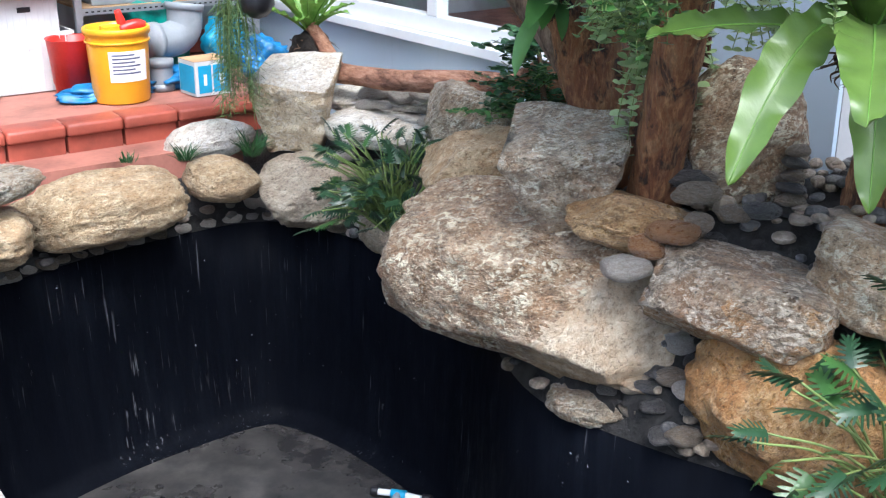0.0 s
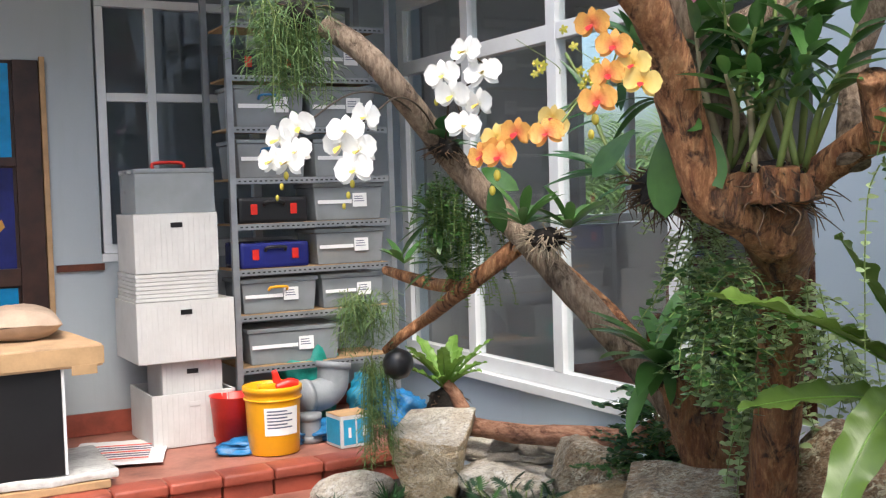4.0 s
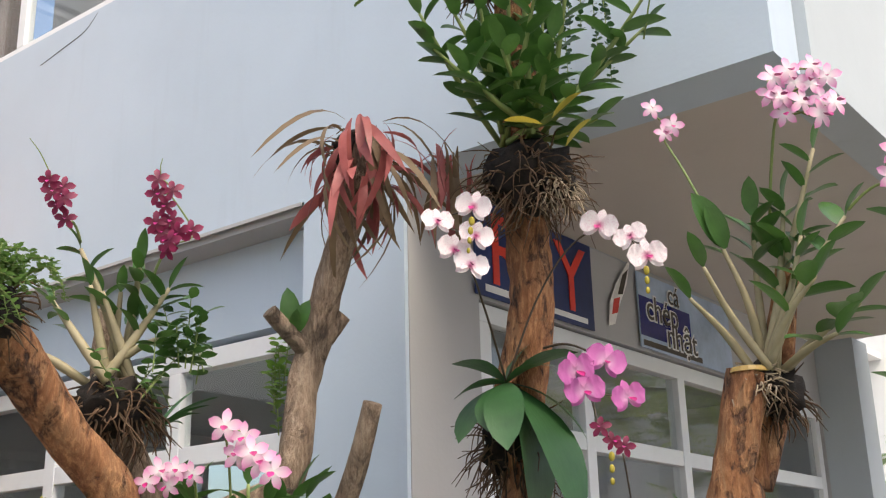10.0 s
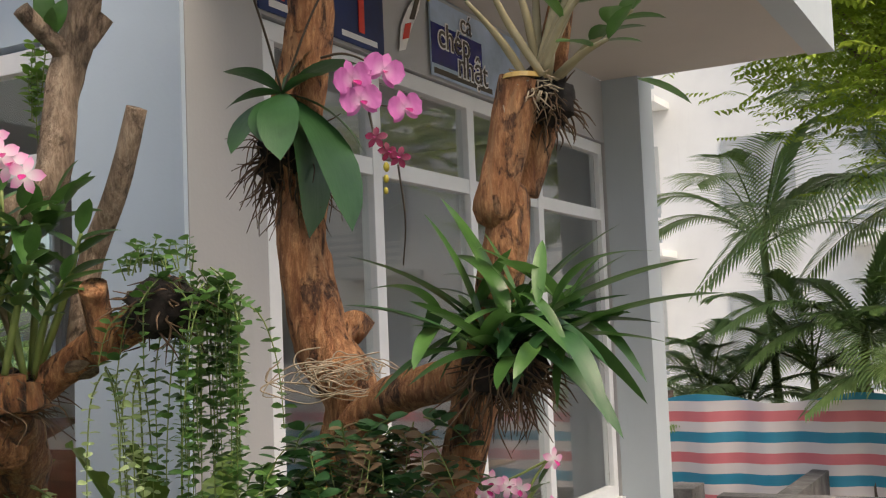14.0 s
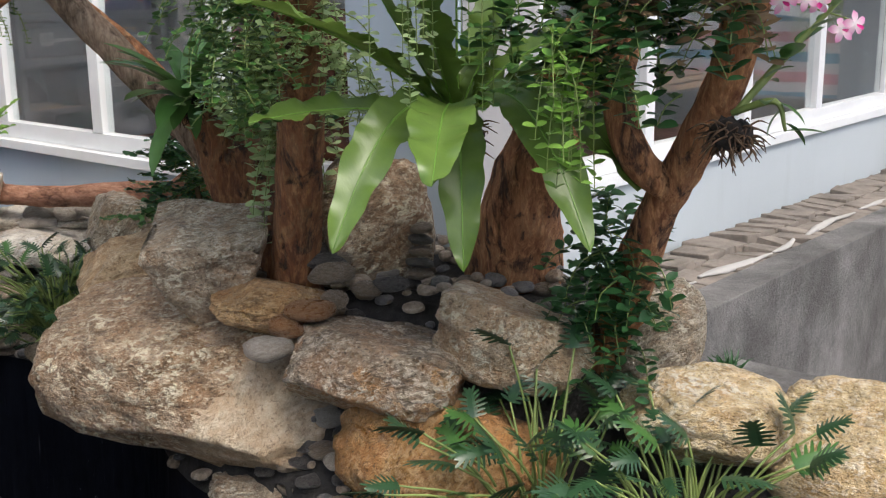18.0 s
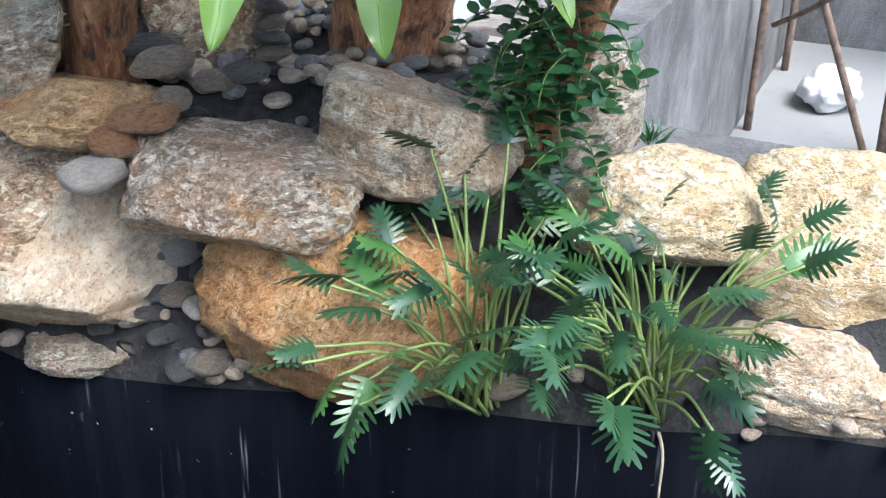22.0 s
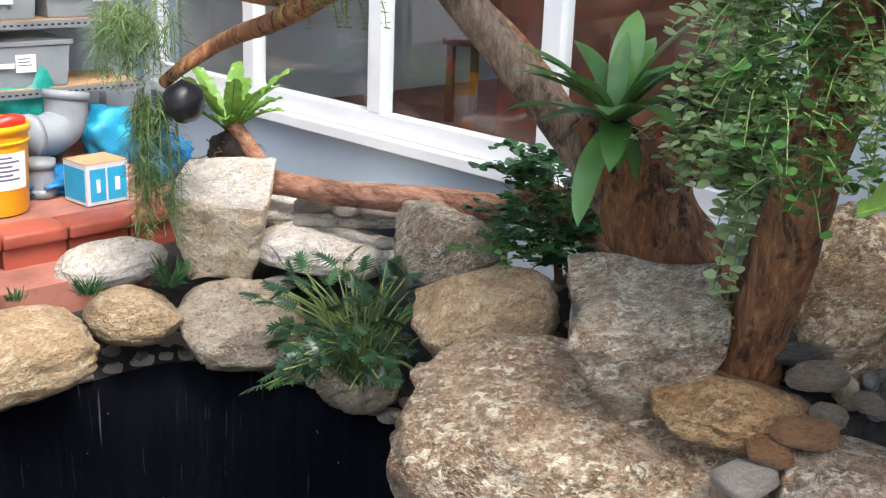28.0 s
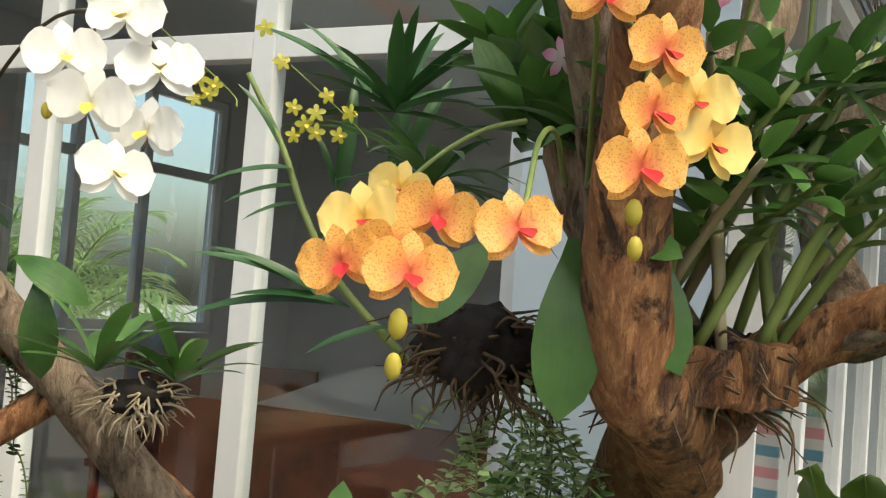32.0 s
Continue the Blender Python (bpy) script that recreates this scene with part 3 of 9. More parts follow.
def prism_x(bm, pts, x0, x1):
    """Extrude a y, z outline along x."""
    a = [bm.verts.new((x0, y, z)) for y, z in pts]
    b = [bm.verts.new((x1, y, z)) for y, z in pts]
    n = len(pts)
    bm.faces.new(a)
    bm.faces.new(list(reversed(b)))
    for i in range(n):
        bm.faces.new((a[i], b[i], b[(i + 1) % n], a[(i + 1) % n]))
    bmesh.ops.recalc_face_normals(bm, faces=bm.faces)


# ---- the building ----
WX, WY = 3.12, 2.05          # window wall and side wall planes
UX = 2.95                    # upper wall, which overhangs the windows
ROOM = 0.42                  # floor of the room
STEP = 0.32                  # top of the tiled step
RIMZ = -0.14                 # top of the pond wall
POND = -1.12                 # floor of the pond

structure("wall_east", [(WX, WX + 0.18, 2.57, 6.4, 0.0, 0.60), (WX, WX + 0.18, 2.57, 6.4, 2.97, 3.40), (WX, WX + 0.18, 6.25, 6.4, 0.6, 2.97)],
          M["wall_blue"], "pale blue rendered wall below and above the windows", "wall")
structure("corner_pillar", [(UX, WX + 0.18, WY, 2.57, 0.0, 3.40)], M["wall_blue"], "pale blue corner pillar of the house", "pillar")
structure("wall_upper_east", [(UX, UX + 0.22, 0.60, 2.84, 3.40, 7.2), (UX, UX + 0.22, 2.84, 6.06, 3.40, 4.84), (UX, UX + 0.22, 2.84, 6.06, 6.2, 7.2), (UX, UX + 0.22, 6.06, 6.5, 3.4, 7.2)],
          M["wall_blue"], "pale blue upper storey wall with fine cracks", "wall")
structure("soffit_east", [(UX + 0.02, WX + 0.16, 2.58, 6.4, 3.36, 3.396)], M["wall_grey"], "grey underside of the overhanging storey", "ceiling")
structure("wall_side", [(UX + 0.02, 3.40, WY - 0.004, WY + 0.2, 0.3, 3.41), (3.40, 7.12, WY - 0.004, WY + 0.2, 2.99, 3.41), (7.12, 7.4, WY - 0.004, WY + 0.2, 0.3, 3.41)],
          M["wall_grey"], "shaded grey side wall of the house", "wall")
structure("wall_side_base", [(3.40, 7.12, WY - 0.002, WY + 0.2, 0.1, 0.64)], M["wall_light"], "light grey wall under the side windows", "wall")
structure("pilaster_side", [(7.12, 7.4, WY - 0.26, WY - 0.006, 0.28, 3.41)], M["wall_light"], "grey pilaster at the house corner", "pillar")
structure("canopy_soffit", [(UX + 0.02, 7.2, 0.62, WY - 0.01, 3.41, 3.47)], M["soffit"], "cream underside of the balcony", "ceiling")
structure("balcony_parapet", [(UX + 0.222, 7.24, 0.56, 0.72, 3.405, 4.75), (7.08, 7.24, 0.73, WY, 3.475, 4.75)], M["wall_light"], "plain light grey balcony parapet", "parapet")
structure("wall_upper_side", [(UX + 0.23, 7.24, WY, WY + 0.2, 3.48, 7.2)], M["wall_light"], "light grey upper wall behind the balcony", "wall")
structure("wall_north", [(-3.2, 0.02, 6.4, 6.6, 0.3, 3.3), (0.92, 1.22, 6.4, 6.6, 0.3, 3.3), (1.22, 3.3, 6.4, 6.6, 0.3, 1.36), (1.22, 3.3, 6.4, 6.6, 2.9, 3.3), (0.02, 0.92, 6.4, 6.6, 2.5, 3.3), (2.86, 3.3, 6.39, 6.6, 1.36, 2.9)],
          M["wall_light"], "light grey back wall of the covered step", "wall")
structure("ceiling_step", [(-3.2, 3.1, 4.94, 6.4, 3.13, 3.19)], M["wall_grey"], "grey ceiling over the step", "ceiling")
structure("eave_beam", [(-3.2, UX - 0.004, 4.805, 4.95, 3.10, 3.392)], M["wall_light"], "light grey eave beam", "beam")
structure("wall_upper_north", [(-3.2, UX, 6.0, 6.2, 3.1, 4.52), (2.62, UX, 6.0, 6.2, 4.52, 7.2), (-3.2, 2.62, 6.0, 6.2, 6.0, 7.2), (-3.2, 0.6, 6.0, 6.2, 4.52, 6.0)],
          M["wall_light"], "light blue-grey upper back wall", "wall")
structure("roof_flashing", [(-3.2, UX - 0.002, 5.9, 6.0, 4.08, 4.17)], M["wall_light"], "cement flashing above the tiles", "flashing")

# the room behind the glass
structure("room_floor", [(WX + 0.2, 7.4, WY + 0.22, 6.4, 0.30, ROOM)], M["redtop"], "red tiled room floor", "floor")
structure("room_ceiling", [(WX + 0.2, 7.4, WY + 0.22, 6.4, 3.1, 3.2)], M["wall_light"], "room ceiling", "ceiling")
structure("room_wall_far", [(7.2, 7.4, WY + 0.22, 6.4, ROOM, 3.1)], M["wall_grey"], "room end wall", "wall")
structure("room_wall_back", [(WX + 0.2, 4.55, 6.25, 6.4, ROOM, 3.1), (6.35, 7.2, 6.25, 6.4, ROOM, 3.1), (4.55, 6.35, 6.25, 6.4, ROOM, 1.42), (4.55, 6.35, 6.25, 6.4, 2.98, 3.1)], M["wall_grey"], "room back wall", "wall")
structure("upper_room_walls", [(UX + 0.9, UX + 1.0, 2.3, 6.0, 4.4, 7.0), (UX + 0.23, UX + 0.9, 2.3, 6.0, 4.5, 4.6), (-0.5, 2.6, 6.9, 7.0, 4.2, 7.0), (-0.5, 2.6, 6.22, 6.9, 4.3, 4.4)], M["wall_grey"], "dim upper room walls behind the windows", "wall")
structure("store_room_walls", [(-0.5, 3.2, 8.2, 8.3, 0.3, 3.2), (-0.5, 3.2, 6.62, 8.2, 0.25, 0.3), (-0.5, 3.2, 6.62, 8.2, 3.2, 3.3), (3.2, 3.3, 6.62, 8.2, 0.3, 3.2)], M["wall_grey"], "dim store room walls", "wall")


def glazed(name, label, axis, plane, a0, a1, z0, z1, posts, bars, w=0.07, depth=0.06, sill=0.0, mat="frame"):
    """A window along y (axis 0) or x (axis 1): outer frame, posts, cross bars, one pane a field, a sill."""
    e = thing(name, label, "window", kind="structure")

    def put(nm, u0, u1, v0, v1, d0, d1, m, lab=""):
        if axis == 0:
            return box_part(nm, (plane + d0, u0, v0), (plane + d1, u1, v1), m, e, 0.004 if m is not M["glass"] else 0.0, lab)
        return box_part(nm, (u0, plane + d0, v0), (u1, plane + d1, v1), m, e, 0.004 if m is not M["glass"] else 0.0, lab)

    f = M[mat]
    put("window_frame", a0, a1, z0, z0 + w, 0, depth, f)
    put("window_frame", a0, a1, z1 - w, z1, 0, depth, f)
    put("window_frame", a0, a0 + w, z0 + w, z1 - w, 0, depth, f)
    put("window_frame", a1 - w, a1, z0 + w, z1 - w, 0, depth, f)
    for p in posts:
        put("post", p - w / 2, p + w / 2, z0 + w, z1 - w, -0.003, depth, f)
    us = sorted([a0 + w] + list(posts) + [a1 - w])
    for b in bars:
        for u, v in zip(us, us[1:]):
            put("cross_bar", u + (w / 2 if u > a0 + w else 0), v - (w / 2 if v < a1 - w else 0), b - w / 2, b + w / 2, 0, depth, f)
    zs = sorted([z0 + w] + list(bars) + [z1 - w])
    for u, v in zip(us, us[1:]):
        for p, q in zip(zs, zs[1:]):
            g = put("pane", u + 0.01, v - 0.01, p + 0.01, q - 0.01, depth * 0.4, depth * 0.4 + 0.006, M["glass"], "clear glass pane")
            g.visible_shadow = False
    if sill:
        put("window_sill", a0 - 0.02, a1 + 0.02, z0 - 0.05, z0 - 0.002, -sill, depth, f)
    return e


glazed("window_1", "tall white framed windows with a transom row, facing the pond", 0, WX, 2.60, 6.24, 0.64, 2.94, [3.54, 4.47, 5.36], [2.48], 0.085, 0.07, 0.05)
glazed("window_2", "white framed windows with a transom row under the balcony", 1, WY + 0.01, 3.42, 7.10, 0.66, 2.98, [4.22, 5.15, 6.02], [2.50], 0.075, 0.07, 0.04)
glazed("window_3", "upper storey window with white posts and dark blinds", 0, UX + 0.06, 2.86, 6.04, 4.86, 6.18, [3.84, 4.93], [], 0.07, 0.06, 0.04)
glazed("window_4", "upper storey window above the tiled roof", 1, 6.04, 0.62, 2.60, 4.54, 5.98, [1.2, 1.95], [], 0.06, 0.06, 0.03)
glazed("window_5", "store room window behind the shelves", 1, 6.42, 1.24, 2.84, 1.38, 2.88, [1.56, 2.2], [2.3], 0.05, 0.06, 0.03)
glazed("window_6", "grey framed window at the back of the room", 1, 6.27, 4.56, 6.34, 1.43, 2.97, [5.05, 5.62], [2.45], 0.06, 0.06, 0.0, "frame_grey")
for y0, y1 in ((2.95, 3.7), (4.97, 6.0)):
    bm = bmesh.new()
    for i in range(9):
        cuboid(bm, UX + 0.150, UX + 0.158, y0 + i * (y1 - y0) / 9, y0 + (i + 1) * (y1 - y0) / 9 - 0.004, 4.9, 6.16, 0.002)
    tagged(part("window_blind", bm, M["blind"]), "brown upright blind behind the upper window", "blind")

# pale ledge drip line and wall cracks
structure("drip_line_east", [(UX - 0.006, UX, 2.58, 6.0, 3.385, 3.40)], M["wall_grey"], "thin drip edge along the overhang", "trim")


def crack(points, parent=None):
    v, f = tube_data(points, [0.0025, 0.004, 0.003, 0.001], 4, 4, 0.5, 3)
    ob = link_mesh("wall_crack", raw("wall_crack", v, f), M["concrete"])
    return tagged(ob, "hairline crack in the pale blue wall", "crack", kind="structure")


crack([(UX, 2.95, 4.75), (UX, 2.85, 4.83), (UX, 2.78, 4.78), (UX, 2.62, 4.74), (UX, 2.5, 4.76)])
crack([(UX, 4.6, 4.68), (UX, 4.35, 4.72), (UX, 4.2, 4.75), (UX, 4.1, 4.82)])

# conduit on the corner of the upper walls
tagged(tube("conduit", [(2.80, 5.98, 7.0), (2.80, 5.98, 5.2), (2.80, 5.98, 4.15), (2.88, 5.5, 3.95), (2.92, 4.9, 3.5)], [0.012], M["frame"], None, 8, 8), "thin white conduit running down the wall", "pipe")


# roof tiles: curved pieces in rows, each its own object
roof = thing("tiled_roof", "small roof of orange clay tiles over the step", "roof", (0, 4.86, 3.42), kind="structure")
bm = bmesh.new()
prism_x(bm, [(0.0, 0.0), (1.06, 0.68), (1.06, 0.64), (0.0, -0.03)], -3.2, UX - 0.005)
part("roof_deck", bm, M["tile"], roof)
tv, tf = [], []
for j in range(2):
    for i in range(9):
        u = i / 8
        z = 0.026 * math.sin(math.pi * u) ** 0.6 + 0.012 * j
        tv.append((u * 0.124, j * 0.19, 0.028 + z))
        tv.append((u * 0.124, j * 0.19, 0.010 + z))
for i in range(8):
    a = i * 2
    tf += [(a, a + 2, a + 20, a + 18), (a, a + 1, a + 3, a + 2), (a + 18, a + 20, a + 21, a + 19)]
tile_me = raw("roof_tile", tv, tf)
tile_me.materials.append(M["tile"])
rng = random.Random(5)
for row in range(8):
    for col in range(18):
        ob = new("roof_tile", tile_me)
        ob.parent = roof
        y = -0.06 + row * 0.142
        ob.location = (UX - 0.15 - col * 0.128 + rng.uniform(-0.004, 0.004), y, 0.645 * y + 0.014 + rng.uniform(0, 0.008))
        ob.rotation_euler = (math.atan(0.645) - 0.12, rng.uniform(-0.02, 0.02), rng.uniform(-0.02, 0.02))

# ---- step, deck, pond, ground ----
structure("ground", [(-60, 160, -80, 120, -1.25, -1.20)], M["cement"], "pale cement ground reaching the distance", "ground")
structure("yard_floor", [(3.3, 16, -6, 1.40, -0.82, -0.75)], M["yard"], "pale cement yard floor with dark stains", "floor")
structure("step_upper", [(-3.2, 2.80, 5.02, 6.4, 0.0, STEP - 0.004)], M["redtop"], "worn red tiled top of the step", "step")
structure("step_lower", [(-3.2, 2.2, 4.72, 5.02, 0.0, 0.185)], M["redtop"], "lower red tiled step", "step")
rng = random.Random(8)
for nm, y, z, x1, n, h in (("upper_step_edge", 4.985, STEP, 2.78, 22, 0.055), ("lower_step_edge", 4.68, 0.195, 0.50, 13, 0.045)):
    e = thing(nm, "row of rounded red edge tiles with brick risers", "step edge", (0, y, z), kind="structure")
    w = 0.265
    for i in range(n):
        x = x1 - i * w
        bm = bmesh.new()
        cuboid(bm, -w + 0.006, 0, -0.04, 0.14, -h, rng.uniform(0.0, 0.003), 0.014)
        ob = part("edge_tile", bm, M["redtile"], e, smooth=True)
        ob.location = (x, 0, 0)
        bm = bmesh.new()
        cuboid(bm, -w + 0.01, -0.004, -0.015 + rng.uniform(0, 0.004), 0.1, -0.18, -h - 0.003, 0.003)
        ob = part("riser_brick", bm, M["redtile"], e)
        ob.location = (x, 0, 0)
structure("wall_skirting", [(0.92, 2.9, 6.375, 6.398, STEP, STEP + 0.13)], M["redtile"], "red skirting along the back wall", "skirting")

deck = thing("plank_deck", "weathered grey timber deck beside the pond", "deck", (-1.2, 1.8, 0.155))
rng = random.Random(2)
y = 4.60
while y > -2.2:
    w = 0.18 + rng.uniform(-0.01, 0.01)
    bm = bmesh.new()
    cuboid(bm, -1.7, 1.645 + rng.uniform(-0.012, 0.012), y - w + 0.017 - 1.8, y - 1.8, -0.028 + rng.uniform(-0.004, 0.002), rng.uniform(-0.005, 0.003), 0.004)
    part("plank", bm, M["plank"], deck)
    y -= w
for x in (-1.4, 0.0, 1.45):
    box_part("joist", (x, -4.0, -0.13), (x + 0.06, 2.75, -0.034), M["wood_dark"], deck)

RIM = [(0.42, 3.90), (0.60, 4.15), (0.81, 4.29), (1.15, 4.41), (1.56, 4.49), (2.12, 4.49), (2.33, 4.20), (2.42, 3.73), (2.42, 3.30), (2.28, 2.95), (2.12, 2.60), (2.06, 2.31), (2.13, 1.96), (2.21, 1.73), (2.27, 1.55), (2.41, 0.97), (2.58, 0.50), (2.62, -0.1), (2.5, -1.0), (1.8, -1.8), (0.6, -1.9), (-0.3, -1.5), (-0.6, -0.5), (-0.6, 1.5), (-0.5, 3.2), (0.0, 3.7)]
rim = spline([(x, y, 0) for x, y in RIM + RIM[:1]], 5)[:-1]
n = len(rim)
mid = Vector((1.0, 1.4, 0))
verts, faces = [], []
prof = [(RIMZ + 0.01, -0.05), (RIMZ, 0.0), (-0.5, 0.015), (-0.8, 0.03), (POND + 0.07, 0.05), (POND + 0.02, 0.08), (POND, 0.14)]
for z, inset in prof:
    for i, p in enumerate(rim):
        tg = (rim[(i + 1) % n] - rim[i - 1]).normalized()
        nm = Vector((-tg.y, tg.x, 0))
        if nm.dot(mid - p) < 0:
            nm = -nm
        verts.append(p + nm * inset + Vector((0, 0, z)))
for j in range(len(prof) - 1):
    for i in range(n):
        faces.append((j * n + i, j * n + (i + 1) % n, (j + 1) * n + (i + 1) % n, (j + 1) * n + i))


def coating():
    m, t, b, nn, l = nodes("black coated pond wall")
    s = noise_tex(t, coords(t, (14, 14, 0.9), shift=False), 1.5, 8, 0.7)
    d = noise_tex(t, coords(t, (6, 6, 2.2), shift=False), 2.0, 8, 0.75)
    drip = noise_tex(t, coords(t, (60, 60, 0.35), shift=False), 1.0, 3, 0.5)
    reach = noise_tex(t, coords(t, (2, 2, 0.9), shift=False), 1.4, 4, 0.6)
    spot = noise_tex(t, coords(t, shift=False), 34, 6, 0.6, 0.6)
    k = ramp(t, s, [(0.45, (0.0022, 0.0028, 0.005)), (0.66, (0.004, 0.005, 0.008)), (0.80, (0.02, 0.022, 0.027))])
    k = mix(t, ramp(t, d, [(0.67, (0, 0, 0)), (0.74, (0.8, 0.8, 0.8))]), k, (0.13, 0.135, 0.15))
    lines = mix(t, 1.0, ramp(t, drip, [(0.64, (0, 0, 0)), (0.74, (0.6, 0.6, 0.6))]), ramp(t, reach, [(0.50, (0, 0, 0)), (0.72, (1, 1, 1))]), "MULTIPLY")
    k = mix(t, lines, k, (0.28, 0.29, 0.32))
    k = mix(t, ramp(t, spot, [(0.71, (0, 0, 0)), (0.74, (0.85, 0.85, 0.85))]), k, (0.45, 0.46, 0.48))
    l(k, b.inputs["Base Color"])
    l(ramp(t, d, [(0.4, (0.5, 0.5, 0.5)), (0.7, (0.85, 0.85, 0.85))]), b.inputs["Roughness"])
    b.inputs["Specular IOR Level"].default_value = 0.04
    bump(t, b, s, 0.3, 0.01)
    return m


def wet_floor():
    m, t, b, nn, l = nodes("wet dark pond floor")
    s = noise_tex(t, coords(t, shift=False), 2.2, 8, 0.65)
    d = noise_tex(t, coords(t, shift=False), 9, 8, 0.7)
    k = ramp(t, s, [(0.38, (0.016, 0.016, 0.018)), (0.6, (0.04, 0.039, 0.039)), (0.75, (0.10, 0.093, 0.09))])
    k = mix(t, 0.4, k, ramp(t, d, [(0.4, (0.008, 0.008, 0.009)), (0.7, (0.12, 0.11, 0.10))]))
    l(k, b.inputs["Base Color"])
    l(ramp(t, s, [(0.35, (0.08, 0.08, 0.08)), (0.65, (0.5, 0.5, 0.5))]), b.inputs["Roughness"])
    bump(t, b, d, 0.12, 0.01)
    return m


tagged(link_mesh("pond_wall", raw("pond_wall", verts, faces), coating()), "black coated wall of the empty pond with white streaks", "pond", kind="structure")
tagged(link_mesh("pond_floor", raw("pond_floor", [v + Vector((0, 0, 0.001)) for v in verts[-n:]], [tuple(range(n))], False), wet_floor()), "wet dark floor of the empty pond", "pond", kind="structure")


def inside(x, y):
    c = False
    for i in range(n):
        a, b = rim[i], rim[i - 1]
        if (a.y > y) != (b.y > y) and x < (b.x - a.x) * (y - a.y) / (b.y - a.y) + a.x:
            c = not c
    return c


def rim_gap(x, y):
    return min(math.hypot(p.x - x, p.y - y) for p in rim)


# mortar bed that carries the stones: rises from the rim towards the walls
def bed_z(x, y):
    g = rim_gap(x, y)
    east = min(1.0, max(0.0, (y - 1.15) / 0.35)) * min(1.0, max(0.0, (3.35 - y) / 0.3))
    rise = 0.30 + 0.27 * east
    z = RIMZ + 0.015 + rise * min(1.0, g / 0.30) ** 0.8 + noise.noise(Vector((x * 4, y * 4, 0))) * 0.03
    z += 0.10 * math.exp(-((x - 2.85) / 0.32) ** 2 - ((y - 1.95) / 0.42) ** 2)
    if y > 4.0 and x < 2.3:
        z = min(z, 0.06)
    return z


verts, faces, idx = [], [], {}
step = 0.045
for i in range(70):
    for j in range(148):
        x, y = 0.0 + i * step, -1.6 + j * step
        if x > (3.1 if y > 1.38 else 2.95) or (inside(x, y) and rim_gap(x, y) > 0.045) or y > 4.98 or (x < 0.38 and y < 3.9):
            continue
        z = bed_z(x, y)
        if inside(x, y):
            q = min(rim, key=lambda p: (p.x - x) ** 2 + (p.y - y) ** 2)
            x, y, z = q.x, q.y, RIMZ + 0.012
        idx[i, j] = len(verts)
        verts.append((x, y, z))
for (i, j), a in idx.items():
    q = [idx.get((i + 1, j)), idx.get((i + 1, j + 1)), idx.get((i, j + 1))]
    if None not in q:
        faces.append((a, *q))
for i, p in enumerate(rim):
    out = (p - mid).normalized()
    for g in (0.0, 0.07, 0.14):
        q = p + out * g
        verts.append((q.x, q.y, RIMZ + 0.004 if g == 0 else bed_z(q.x, q.y) - 0.012))
o = len(verts) - 3 * n
for i in range(n):
    for g in range(2):
        a, b = o + 3 * i + g, o + 3 * ((i + 1) % n) + g
        faces.append((a, b, b + 1, a + 1))
# the near-black bed paints in the shade of the gaps under the stones
tagged(link_mesh("rock_bed", raw("rock_bed", verts, faces), M["mortar"]), "mortar bed under the stones, near black as gap shade", "ground", kind="structure")

# concrete planter wall and ledge under the side windows
bm = bmesh.new()
for x0, x1, y0, y1, z0, z1 in ((2.95, 7.6, 1.40, 1.56, -1.0, 0.30), (2.95, 7.6, 1.56, WY - 0.01, -1.0, 0.25)):
    cuboid(bm, x0, x1, y0, y1, z0, z1, 0.006)
tagged(part("planter_wall", bm, M["concrete"]), "raw grey concrete wall with damp stains", "wall", kind="structure")
structure("yard_wall", [(7.62, 7.8, -2.0, 1.56, -0.8, 0.60), (7.8, 14.0, 1.40, 1.56, -0.8, 0.35)], M["concrete"], "low raw concrete yard wall", "wall")
structure("yard_slab", [(2.9, 3.65, -1.5, 1.38, -0.8, 0.10)], M["concrete"], "grey concrete slab behind the stones", "slab")
ledge = thing("brick_ledge", "rough brick and mortar ledge under the side windows", "ledge", (5.2, 1.8, 0.25), kind="structure")
rng = random.Random(4)
for i in range(34):
    for j in range(2):
        bm = bmesh.new()
        cuboid(bm, -0.058, 0.058, -0.10, 0.10, -0.01, 0.028 + rng.uniform(0, 0.018), 0.007)
        for v in bm.verts:
            v.co += noise.noise_vector(v.co * 30 + Vector((i, j, 0))) * 0.006
        ob = part("brick", bm, M["brick"], ledge)
        ob.location = (-2.15 + i * 0.127 + rng.uniform(-0.006, 0.006), -0.02 + j * 0.215 - 0.12 + rng.uniform(-0.01, 0.01), 0.002)
        ob.rotation_euler = (rng.uniform(-0.09, 0.09), rng.uniform(-0.09, 0.09), rng.uniform(-0.16, 0.16))
streak = thing("mortar_streak", "broken ridge of spilled white mortar along the ledge", "mortar", (4.2, 1.62, 0.29), kind="structure")
for k, (x0, x1, r) in enumerate(((-0.75, -0.35, 0.018), (-0.28, 0.25, 0.026), (0.28, 0.6, 0.02), (0.66, 1.3, 0.026), (1.4, 2.1, 0.018), (2.2, 2.7, 0.022))):
    v, f = tube_data([(x0 + (x1 - x0) * u, 0.03 * math.sin(k * 2 + u * 3), 0.006) for u in (0, 0.3, 0.6, 1)], [r * 0.3, r * 0.8, r * 0.6, r * 0.25], 9, 10, 0.9, k)
    link_mesh("lump", raw("lump", [(p.x, p.y, p.z * 0.7) for p in v], f), M["cement"], streak)

# house wall across the lane that closes the place
structure("wall_west", [(-9.4, -9.0, -9.0, 14.0, -1.0, 5.5)], M["white_wall"], "pale house wall across the lane", "wall")


